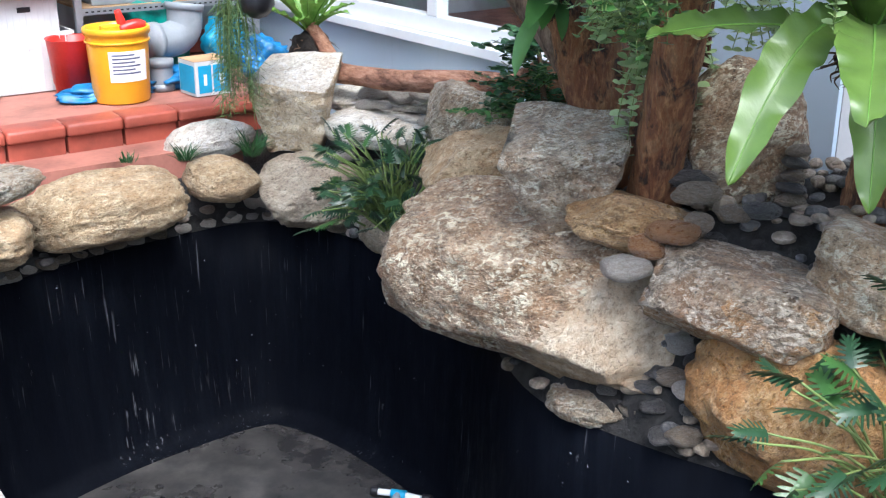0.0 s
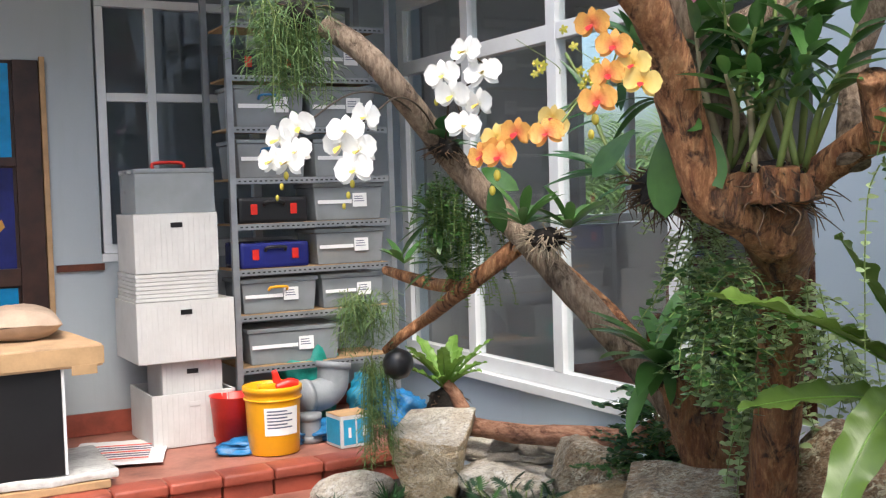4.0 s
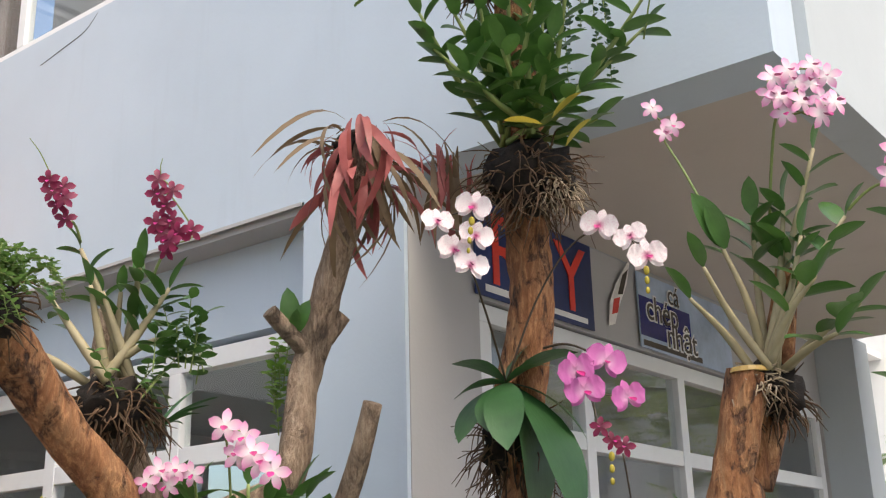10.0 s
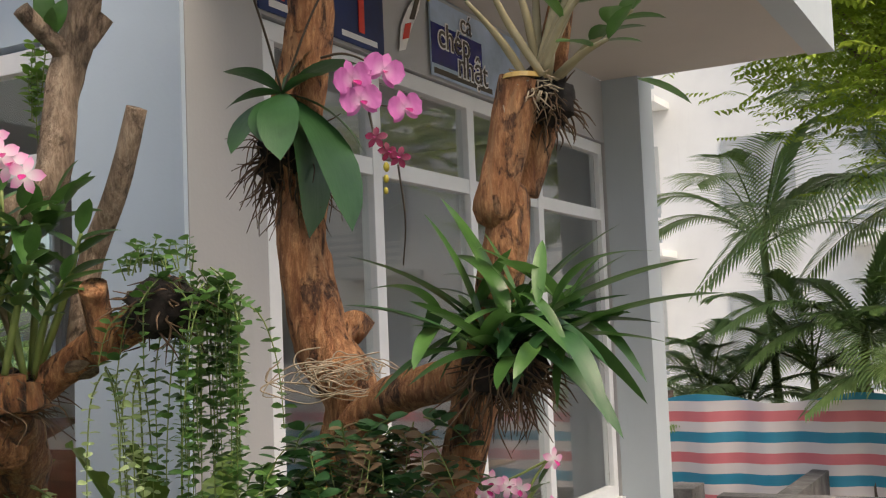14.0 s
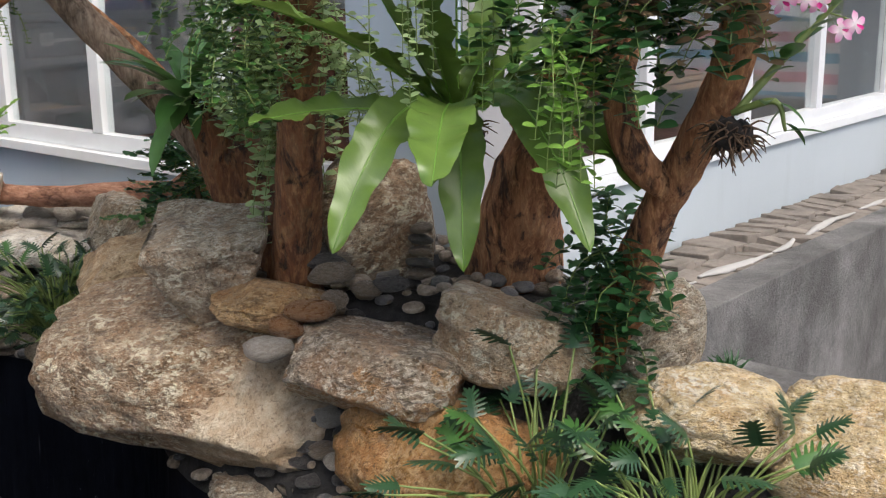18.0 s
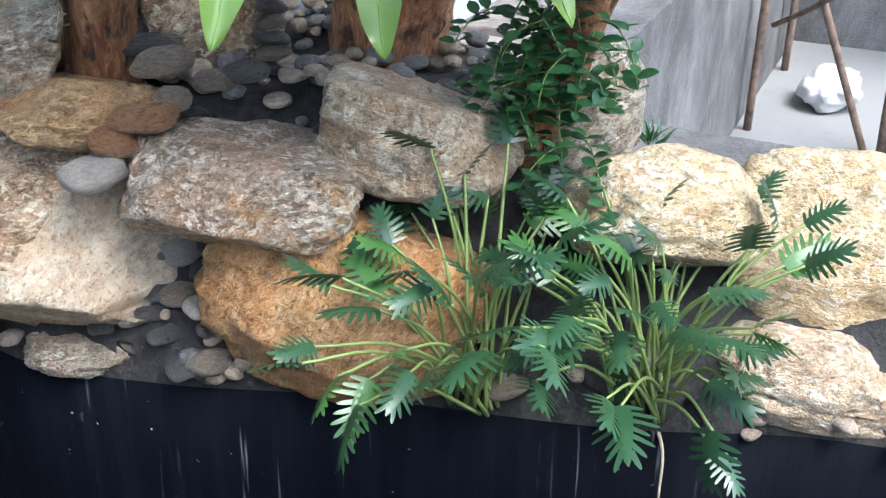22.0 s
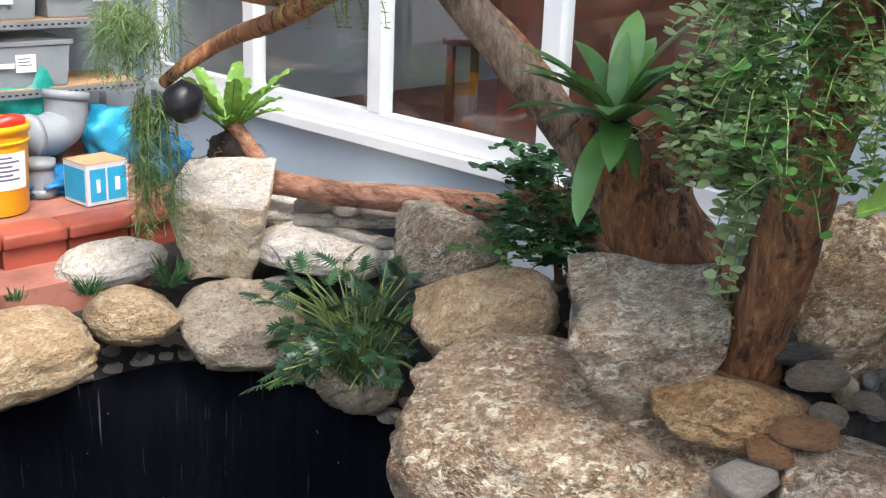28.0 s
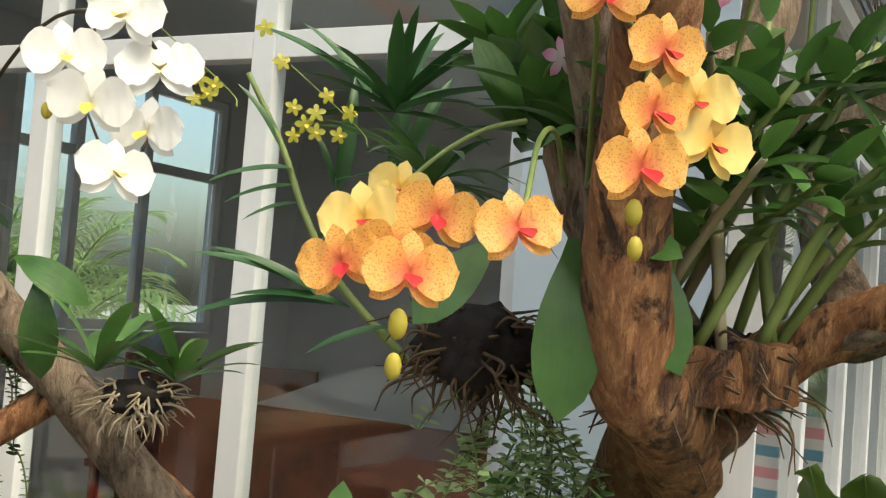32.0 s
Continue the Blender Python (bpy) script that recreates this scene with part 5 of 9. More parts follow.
FL = dict(
    white=(phal_flower("flower", "pt_white", 0.055), lip_me("lip", "lip_yellow", 0.05)),
    orange=(phal_flower("flower", "pt_orange", 0.048), lip_me("lip", "lip_red", 0.05)),
    yellow=(phal_flower("flower", "pt_yellow", 0.048), lip_me("lip", "lip_red", 0.045)),
    spot=(phal_flower("flower", "pt_spot", 0.052), lip_me("lip", "lip_mag", 0.045)),
    magenta=(phal_flower("flower", "pt_magenta", 0.052), lip_me("lip", "lip_mag", 0.045)),
    pink=(star_flower("flower", "pt_pink", 0.04), lip_me("lip", "lip_mag", 0.04)),
    maroon=(star_flower("flower", "pt_maroon", 0.034), lip_me("lip", "lip_mag", 0.028)),
    tiny=(star_flower("flower", "pt_tiny", 0.014), lip_me("lip", "lip_yellow", 0.016)),
)
LF = dict(
    phal=[leaf_me("leaf", "leaf_dark", 0.24, 0.085, 0.7, 0.12, 0, 1, 9, 0, 0.58), leaf_me("leaf", "leaf_dark", 0.2, 0.09, 0.5, 0.15, 0, 1, 9, 0, 0.6)],
    phal_bright=[leaf_me("leaf", "leaf", 0.26, 0.09, 0.8, 0.1, 0, 1, 9, 0, 0.58)],
    dend=[leaf_me("leaf", "leaf", 0.12, 0.036, 0.25, 0.25, 0, 1, 7, 0, 0.4), leaf_me("leaf", "leaf", 0.10, 0.034, 0.5, 0.3, 0, 1, 7, 0, 0.42)],
    dend_big=[leaf_me("leaf", "leaf", 0.15, 0.062, 0.3, 0.3, 0, 1, 7, 0, 0.45), leaf_me("leaf", "leaf", 0.14, 0.058, 0.2, 0.3, 0, 1, 7, 0, 0.45)],
    strap=[leaf_me("leaf", "leaf", 0.34, 0.036, 0.8, 0.3, 0, 1, 10, 0, 0.4), leaf_me("leaf", "leaf_dark", 0.28, 0.032, 0.5, 0.3, 0, 1, 10, 0, 0.4)],
    broad=[leaf_me("leaf", "leaf_mid", 0.28, 0.060, 0.5, 0.25, 0, 1, 9, 0, 0.5), leaf_me("leaf", "leaf", 0.26, 0.058, 0.8, 0.25, 0, 1, 9, 0, 0.5)],
    vanda=[leaf_me("leaf", "leaf_dark", 0.2, 0.026, 0.35, 0.5, 0, 1, 8, 0, 0.3)],
)
rng = random.Random(21)
TO_CAM = Vector((-0.75, -0.65, 0.05))


def bloom(parent, kind, at, facing=None, size=1.0):
    d = (facing or TO_CAM) + Vector((rng.uniform(-0.35, 0.35), rng.uniform(-0.35, 0.35), rng.uniform(-0.25, 0.2)))
    z = d.normalized()
    x = Vector((0, 0, 1)).cross(z).normalized()
    y = z.cross(x)
    m = Matrix.Translation(at) @ Matrix((x, y, z)).transposed().to_4x4() @ Matrix.Rotation(rng.uniform(-0.35, 0.35), 4, "Z") @ Matrix.Scale(size * rng.uniform(0.9, 1.08), 4)
    fl = put("flower", FL[kind][0], parent, m)
    lip = new("lip", FL[kind][1])
    lip.parent = fl
    return fl


def spray(parent, kind, start, flowers, stalk="stalk", size=1.0, lift=0.1, buds=0, facing=None):
    pts = curve_of(start, flowers[0], lift, 4) + [Vector(p) + Vector((0.01, 0.01, 0.01)) for p in flowers[1:]]
    stem_part("stalk", pts, [0.004, 0.003, 0.002], stalk, parent)
    for p in flowers:
        bloom(parent, kind, Vector(p) + (facing or TO_CAM).normalized() * 0.02, facing, size)
    e, d = Vector(flowers[-1]), Vector((-0.02, -0.01, -0.035))
    for k in range(buds):
        bm = bmesh.new()
        bmesh.ops.create_uvsphere(bm, u_segments=8, v_segments=6, radius=0.011 - 0.0015 * k)
        for v in bm.verts:
            v.co = Vector((v.co.x * 0.8, v.co.y * 0.8, v.co.z * 1.25)) + e + d * (k + 1.2) - Vector(parent.location)
        part("bud", bm, M["leaf_yellow"], parent, smooth=True)


def rosette(parent, base, kind, n, elev=(10, 60), size=1.0, az0=0.0, spread=360.0, roll=0.0):
    for k in range(n):
        az = radians(az0 + spread * k / n + rng.uniform(-14, 14))
        el = radians(rng.uniform(*elev))
        d = Vector((math.cos(az) * math.cos(el), math.sin(az) * math.cos(el), math.sin(el)))
        put("leaf", rng.choice(LF[kind]), parent, aim(Vector(base), d, rng.uniform(-0.2, 0.2), size * rng.uniform(0.8, 1.12)))


def cane(parent, pts, kind, pairs, size=1.0, start=0.35, mat="cane", r=0.008):
    """An orchid cane with leaves in two ranks along its upper part."""
    stem_part("cane", pts, [r, r * 1.15, r * 0.8, r * 0.5], mat, parent, 7)
    path = spline(pts, 8)
    side = rng.uniform(0, math.pi)
    for k in range(pairs):
        u = start + (1 - start) * (k + 0.5) / pairs
        i = min(len(path) - 2, int(u * (len(path) - 1)))
        t = (path[i + 1] - path[i]).normalized()
        a = side + math.pi * k + rng.uniform(-0.5, 0.5)
        out = Vector((math.cos(a), math.sin(a), 0))
        put("leaf", rng.choice(LF[kind]), parent, aim(path[i], out * 0.9 + t * rng.uniform(0.5, 1.1), rng.uniform(-0.3, 0.3), size * rng.uniform(0.75, 1.1)))
    put("leaf", rng.choice(LF[kind]), parent, aim(path[-1], path[-1] - path[-3] + Vector((0, 0, 0.02)), 0, size * 0.8))


def root_ball(parent, at, r, n=40, mat="root", squash=0.8, hang=0.6):
    bm = bmesh.new()
    bmesh.ops.create_icosphere(bm, subdivisions=3, radius=1)
    for v in bm.verts:
        p = v.co.copy()
        v.co = Vector((p.x, p.y, p.z * squash)) * r * 0.9 * (1 + 0.35 * noise.noise(p * 2.5 + Vector(at)) + 0.3 * noise.noise(p * 7 + Vector(at))) + Vector(at) - Vector(parent.location)
    part("root_ball", bm, M["pot"], parent, smooth=True)
    items = []
    for k in range(n * 2):
        d = Vector((rng.uniform(-1, 1), rng.uniform(-1, 1), rng.uniform(-1, 0.6))).normalized()
        a = Vector(at) + Vector((d.x, d.y, d.z * squash)) * r * 0.85
        b = a + d * r * rng.uniform(0.2, 0.6) + Vector((rng.uniform(-1, 1), rng.uniform(-1, 1), -hang * rng.uniform(0, 1.5))) * r * 0.5
        mid_ = a.lerp(b, 0.5) + Vector((rng.uniform(-1, 1), rng.uniform(-1, 1), rng.uniform(-0.5, 1))) * r * 0.25
        v, f = tube_data([a, mid_, b], [0.003, 0.0025, 0.001], 4, 4)
        items.append((v, f, Matrix.Identity(4)))
    joined("root_tangle", items, mat, parent)


def strands(parent, starts, length, leaf, mat, gap=0.03, pairs=True, sway=0.1, size=1.0, drift=(0, 0), upward=0.0, twig="stem"):
    """Hanging vines: thin stems with small leaves, all leaves of one plant joined."""
    items, stems = [], []
    for s in starts:
        p = Vector(s)
        ln = length * rng.uniform(0.5, 1.15)
        d = Vector((rng.uniform(-1, 1) * sway + drift[0], rng.uniform(-1, 1) * sway + drift[1], upward))
        path = [p.copy()]
        k = 0
        while k * gap < ln:
            d = d * 0.86 + Vector((rng.uniform(-1, 1) * sway * 0.5, rng.uniform(-1, 1) * sway * 0.5, -1 if upward == 0 else -0.22)) * 0.14
            p = p + d.normalized() * gap
            path.append(p.copy())
            k += 1
            a = rng.uniform(0, 6.28)
            for q in ((0, math.pi) if pairs else (0,)):
                o = Vector((math.cos(a + q), math.sin(a + q), rng.uniform(-0.1, 0.7)))
                v, f = rng.choice(leaf)
                items.append((v, f, aim(p, o, rng.uniform(-0.6, 0.6), size * rng.uniform(0.7, 1.2))))
        if len(path) > 2:
            v, f = tube_data(path[::2] + [path[-1]], [0.0022, 0.0012], 4, 2, caps=False)
            stems.append((v, f, Matrix.Identity(4)))
    joined("leaves", items, mat, parent)
    joined("vines", stems, twig, parent)


ROUND = [blade(0.03, 0.026, 0.2, 0.15, 0, 1, 5, 0, 0.5), blade(0.024, 0.022, 0.1, 0.2, 0, 1, 5, 0, 0.5)]
OVAL = [blade(0.045, 0.024, 0.3, 0.2, 0, 1, 5, 0, 0.45), blade(0.038, 0.021, 0.1, 0.25, 0, 1, 5, 0, 0.45)]
FINE = [blade(0.07, 0.005, 0.9, 0.1, 0, 1, 4, 0, 0.4), blade(0.09, 0.004, 1.1, 0.1, 0, 1, 4, 0, 0.4)]
TINY = [blade(0.018, 0.011, 0.2, 0.2, 0, 1, 4, 0, 0.5)]


def ball_points(c, r, n_, lo=-0.2, flat=0.7):
    out = []
    for k in range(n_):
        d = Vector((rng.uniform(-1, 1), rng.uniform(-1, 1), rng.uniform(lo, 1))).normalized()
        out.append(Vector(c) + Vector((d.x, d.y, d.z * flat)) * r)
    return out


def frond(parent, base, tip, arch, width, mat, seed, label="", tilt=0.0):
    """A long undivided fern frond: narrow foot, widest past the middle, wavy torn margin, pale midrib."""
    a, b = Vector(base), Vector(tip)
    pts = [a.lerp(b, u) + Vector((0, 0, arch * (u * (1 - u) * 4 if arch > 0 else -u * u))) for u in np.linspace(0, 1, 6)]
    path = spline(pts, 14)
    nn = len(path)
    flat = (b - a).cross(Vector((0, 0, 1))).normalized()
    vs, fs = [], []
    for i, p in enumerate(path):
        u = i / (nn - 1)
        t = (path[min(i + 1, nn - 1)] - path[max(i - 1, 0)]).normalized()
        nrm = flat.cross(t).normalized()
        side0 = flat * math.cos(tilt) + nrm * math.sin(tilt)
        nrm = side0.cross(t).normalized()
        w = width * max(0.03, 0.20 + 0.80 * math.sin(math.pi * 0.5 * min(1, u / 0.58)) ** 1.3 if u < 0.58 else (max(0.0, 1 - ((u - 0.58) / 0.42) ** 2.1)) ** 0.62)
        for j in range(9):
            s = j / 4 - 1
            wv = (math.sin(u * 31 + seed * 2 + (2 if s < 0 else 0)) + 0.5 * math.sin(u * 67 + seed)) * abs(s) ** 2 * width * 0.07 * min(1, u * 3)
            edge = 1 + 0.06 * math.sin(u * 43 + seed * 3 + (1.5 if s < 0 else 0)) * abs(s)
            vs.append(p + side0 * s * w * 0.5 * edge + nrm * (abs(s) ** 1.3 * w * 0.13 + wv + (0.0011 if i % 2 else -0.0011) * min(1.0, 8 * abs(s))) - Vector(parent.location))
    for i in range(nn - 1):
        for j in range(8):
            fs.append((i * 9 + j, i * 9 + j + 1, (i + 1) * 9 + j + 1, (i + 1) * 9 + j))
    ob = link_mesh("frond", raw("frond", vs, fs), M[mat], parent, label)
    rib = [p for p in path[::10]]
    v, f = tube_data(rib, [0.006, 0.004, 0.0012], 5, 3)
    link_mesh("midrib", raw("midrib", [q - Vector(parent.location) for q in v], f), M["leaf_light"], ob)
    return ob


def lobed_leaf(length):
    """A deeply lobed leaf: a middle blade and seven toothed fingers a side, arched along the rib."""
    vs, fs = [], []

    def strip(p, q, w, prof):
        p, q = Vector(p), Vector(q)
        d = q - p
        s = Vector((-d.y, d.x, 0)).normalized()
        o = len(vs)
        for u, k in prof:
            c = p.lerp(q, u)
            c.z += -0.22 * c.y * c.y / length - 0.28 * abs(c.x) ** 1.4 / length ** 0.4
            vs.extend([c - s * w * k * 0.5, c + Vector((0, 0, 0.03 * w)), c + s * w * k * 0.5])
        for i in range(len(prof) - 1):
            a = o + 3 * i
            fs.extend([(a, a + 1, a + 4, a + 3), (a + 1, a + 2, a + 5, a + 4)])

    strip((0, 0, 0), (0, length, 0), length * 0.27, ((0, 0.35), (0.08, 0.85), (0.25, 1.0), (0.5, 0.88), (0.75, 0.6), (0.92, 0.35), (1, 0.06)))
    for k in range(7):
        u = 0.02 + 0.125 * k
        w = (0.33, 0.42, 0.43, 0.38, 0.32, 0.25, 0.17)[k] * length
        for sg in (-1, 1):
            r = 1 + 0.16 * math.sin(k * 2.3 + sg * 1.7 + length * 300)
            strip((sg * 0.05 * length, (u + 0.02) * length, 0.0006 * sg + 0.0006), (sg * w * r, (u + 0.06 + 0.035 * k) * length, 0), length * 0.080, ((0, 1.2), (0.45, 1.0), (0.75, 0.85), (0.92, 0.55), (1, 0.08)))
    return vs, fs


lob_me = [raw("leaf", *lobed_leaf(0.125)), raw("leaf", *lobed_leaf(0.105)), raw("leaf", *lobed_leaf(0.115))]
for m_ in lob_me:
    m_.materials.append(M["leaf_gloss"])
lob_light = raw("leaf", *lobed_leaf(0.11))
lob_light.materials.append(M["leaf"])


def lobed_plant(label, base, tips, size=1.0):
    e = thing("lobed_plant", label, "plant", base, group="lobed plants")
    more = [(x + rng.uniform(-0.08, 0.08), y + rng.uniform(-0.08, 0.08), z + rng.uniform(-0.02, 0.08)) for x, y, z in tips]
    if size == 1.0:
        more += [(x + rng.uniform(0.0, 0.16), y + rng.uniform(-0.12, 0.12), z + rng.uniform(-0.04, 0.06)) for x, y, z in tips]
    for k, (tx, ty, tz) in enumerate(list(tips) + more):
        a = Vector(base) + Vector((rng.uniform(-0.06, 0.06), rng.uniform(-0.06, 0.06), 0))
        b = Vector((tx, ty, tz))
        m_ = a.lerp(b, 0.55) + Vector((0, 0, 0.06))
        stem_part("petiole", [a, m_, b], [0.005, 0.004, 0.003], "stem", e)
        d = (b - m_) + Vector((rng.uniform(-0.11, 0.11), rng.uniform(-0.11, 0.11), rng.uniform(-0.09, 0.03)))
        put("leaf", lob_light if rng.random() < 0.12 else rng.choice(lob_me), e, aim(b, d, rng.uniform(-0.9, 0.9), size * rng.uniform(0.75, 1.2)))
    return e


def grass_tuft(label, base, n_, h, mat, spread=0.5, w=0.006):
    e = thing("grass_tuft", label, "grass", base, group="grass tufts")
    items = []
    for k in range(n_):
        v, f = blade(h * rng.uniform(0.6, 1.15), w, rng.uniform(0.2, 0.9), 0.3, 0, 1, 6, 0, 0.3)
        a = rng.uniform(0, 6.28)
        d = Vector((math.cos(a) * spread * rng.random(), math.sin(a) * spread * rng.random(), 1))
        items.append((v, f, aim(Vector(base) + Vector((math.cos(a), math.sin(a), 0)) * 0.03 * rng.random(), d, rng.uniform(0, 3), 1)))
    joined("grass_fill", items, mat, e)
    return e


# ---- trees ----
def tree_part(parent, pts, radii, mat="bark", name="trunk", seed=1, rough=0.22, seg=16):
    v, f = tube_data(pts, radii, seg, 9, rough, seed)
    return link_mesh(name, raw(name, [q - Vector(parent.location) for q in v], f), M[mat], parent)


treeA = thing("orchid_tree", "peeling orange-brown driftwood tree with a forked crown", "tree", (2.42, 2.28, 0.2))
HUB = (2.00, 1.845, 1.63)
tree_part(treeA, [(2.44, 2.29, 0.18), (2.40, 2.26, 0.4), (2.36, 2.22, 0.65), (2.29, 2.09, 1.10), (2.23, 2.02, 1.36), (2.14, 1.94, 1.50), (2.02, 1.86, 1.63)], [0.13, 0.085, 0.075, 0.068, 0.075, 0.088, 0.10], "bark_dark", seed=1)
tree_part(treeA, [(2.08, 1.88, 1.50), (1.92, 1.87, 1.59), (1.835, 1.895, 1.66), (1.755, 1.885, 1.862), (1.69, 1.855, 1.985), (1.59, 1.82, 2.11), (1.46, 1.81, 2.226), (1.271, 1.790, 2.408), (1.192, 1.786, 2.470)], [0.06, 0.062, 0.06, 0.052, 0.053, 0.055, 0.056, 0.058, 0.06], name="limb", seed=2)
tree_part(treeA, [(1.282, 1.784, 2.401), (1.212, 1.795, 2.412), (1.158, 1.805, 2.429)], [0.045, 0.04, 0.036], name="branch_stub", seed=3)
tree_part(treeA, [(1.880, 1.930, 1.642), (1.879, 1.963, 1.941), (1.757, 1.995, 2.245), (1.674, 1.999, 2.408), (1.651, 1.980, 2.604)], [0.045, 0.042, 0.038, 0.038, 0.03], "bark_grey", "limb", 4)
tree_part(treeA, [(2.02, 1.84, 1.60), (1.995, 2.06, 2.001), (2.145, 1.822, 2.175), (2.238, 1.847, 2.475), (2.266, 1.822, 2.603), (2.265, 1.763, 2.783), (2.278, 1.687, 2.978), (2.283, 1.612, 3.190)], [0.06, 0.05, 0.045, 0.046, 0.05, 0.042, 0.045, 0.05], "bark_grey", "limb", 5)
tree_part(treeA, [(2.260, 1.830, 2.552), (2.185, 1.848, 2.605), (2.112, 1.862, 2.665)], [0.03, 0.026, 0.024], "bark_grey", "branch_stub", 6)
tree_part(treeA, [(2.285, 1.806, 2.603), (2.316, 1.757, 2.671)], [0.03, 0.022], "bark_grey", "branch_stub", 7, 0.1)
tree_part(treeA, [(2.05, 1.83, 1.62), (2.09, 1.72, 1.70), (2.095, 1.58, 1.77), (2.098, 1.420, 1.835), (2.124, 1.348, 1.899)], [0.05, 0.042, 0.042, 0.045, 0.042], name="limb", seed=8)
tree_part(treeA, [(2.061, 1.525, 1.743), (2.016, 1.510, 1.859), (1.984, 1.489, 1.904)], [0.035, 0.034, 0.033], name="branch_stub", seed=9)
tree_part(treeA, [(2.085, 1.631, 1.706), (2.198, 1.726, 1.945), (2.193, 1.611, 2.167), (2.180, 1.525, 2.364)], [0.04, 0.034, 0.03, 0.026], "bark_grey", "limb", 10, 0.12)
# ring of short wood blocks round the fork
for k in range(8):
    a = radians(45 * k + 20)
    bm = bmesh.new()
    cuboid(bm, -0.042 - 0.006 * (k % 3), 0.042, -0.024, 0.024, -0.036 - 0.006 * (k % 2), 0.034 + 0.008 * (k % 3), 0.007)
    bmesh.ops.subdivide_edges(bm, edges=bm.edges, cuts=2, use_grid_fill=True)
    for v in bm.verts:
        v.co += noise.noise_vector(v.co * 30 + Vector((k, 0, 0))) * 0.007
    ob = part("wood_block", bm, M["bark_dark"], treeA, smooth=False)
    ob.matrix_basis = Matrix.Translation(Vector((HUB[0] + 0.105 * math.cos(a), HUB[1] + 0.105 * math.sin(a), HUB[2] + 0.02 + 0.006 * (k % 2))) - Vector(treeA.location)) @ Matrix.Rotation(a + math.pi / 2, 4, "Z") @ Matrix.Rotation(0.15 * (k % 3 - 1), 4, "X")

treeB = thing("orchid_tree", "tall peeling driftwood trunk carrying orchids by the house corner", "tree", (2.86, 1.76, 0.2))
tree_part(treeB, [(2.86, 1.76, 0.15), (2.84, 1.74, 0.5), (2.725, 1.627, 0.769), (2.750, 1.496, 1.105), (2.733, 1.268, 1.537), (2.716, 1.347, 1.759), (2.697, 1.395, 2.014), (2.732, 1.410, 2.199), (2.735, 1.437, 2.363), (2.739, 1.366, 2.716), (2.723, 1.363, 3.017), (2.667, 1.326, 3.124), (2.574, 1.270, 3.708), (2.501, 1.199, 4.228)],
          [0.21, 0.17, 0.115, 0.09, 0.08, 0.08, 0.075, 0.075, 0.078, 0.072, 0.066, 0.07, 0.055, 0.045], seed=11)
tree_part(treeB, [(2.700, 1.333, 1.734), (2.790, 1.292, 1.798), (2.811, 1.258, 1.772)], [0.05, 0.045, 0.04], name="branch_stub", seed=12)
treeC = thing("orchid_tree", "sawn orange-brown trunk leaning beside the side windows", "tree", (2.92, 1.38, 0.2))
tree_part(treeC, [(2.90, 1.36, 0.15), (2.744, 1.301, 0.448), (2.703, 1.224, 0.618), (2.650, 1.120, 0.829), (2.624, 1.021, 0.992), (2.588, 0.908, 1.189), (2.563, 0.839, 1.419), (2.552, 0.787, 1.582), (2.457, 0.657, 1.896), (2.479, 0.636, 2.067), (2.436, 0.655, 2.051), (2.447, 0.618, 2.196), (2.455, 0.582, 2.352)],
          [0.12, 0.09, 0.066, 0.052, 0.053, 0.052, 0.055, 0.056, 0.055, 0.053, 0.052, 0.05, 0.048], seed=13)
tree_part(treeC, [(2.546, 0.639, 2.097), (2.587, 0.586, 2.292), (2.552, 0.535, 2.423), (2.507, 0.477, 2.600)], [0.045, 0.042, 0.035, 0.028], name="limb", seed=14)
tree_part(treeC, [(2.632, 1.073, 0.892), (2.540, 1.130, 0.986), (2.527, 1.179, 1.135), (2.596, 1.198, 1.264)], [0.04, 0.045, 0.04, 0.042], name="limb", seed=15)
tree_part(treeC, [(2.723, 1.573, 0.984), (2.735, 1.485, 1.125), (2.686, 1.339, 1.315), (2.670, 1.161, 1.564), (2.523, 0.777, 1.662)], [0.09, 0.085, 0.065, 0.055, 0.05], name="limb", seed=16)
for p in ((2.450, 0.580, 2.354), ):
    bm = bmesh.new()
    bmesh.ops.create_cone(bm, cap_ends=True, segments=16, radius1=0.05, radius2=0.046, depth=0.012)
    ob = part("sawn_face", bm, M["bamboo"], treeC, "pale sawn wood")
    ob.location = Vector(p) - Vector(treeC.location)
treeD = thing("leaning_trunk", "slender grey-brown leaning trunk over the stones", "tree", (2.66, 2.62, 0.35))
tree_part(treeD, [(2.76, 2.55, 0.2), (2.66, 2.67, 0.60), (2.46, 2.88, 0.95), (2.30, 3.05, 1.22), (2.13, 3.22, 1.49), (1.95, 3.38, 1.76), (1.633, 3.275, 2.057), (1.526, 3.328, 2.188), (1.413, 3.392, 2.278)],
          [0.12, 0.10, 0.058, 0.052, 0.05, 0.05, 0.045, 0.042, 0.04], "bark_grey", seed=17, rough=0.14)
tree_part(treeD, [(2.74, 2.42, 0.15), (2.530, 2.655, 0.768), (2.497, 2.681, 0.876), (2.442, 2.717, 0.968), (2.381, 2.774, 1.055)], [0.16, 0.13, 0.12, 0.085, 0.05], "bark_dark", name="root_stump", seed=31, rough=0.3)
tree_part(treeD, [(2.50, 2.86, 0.92), (2.42, 3.05, 1.18), (2.25, 3.28, 1.42), (2.08, 3.40, 1.58)], [0.035, 0.03, 0.03, 0.025], name="limb", seed=18)
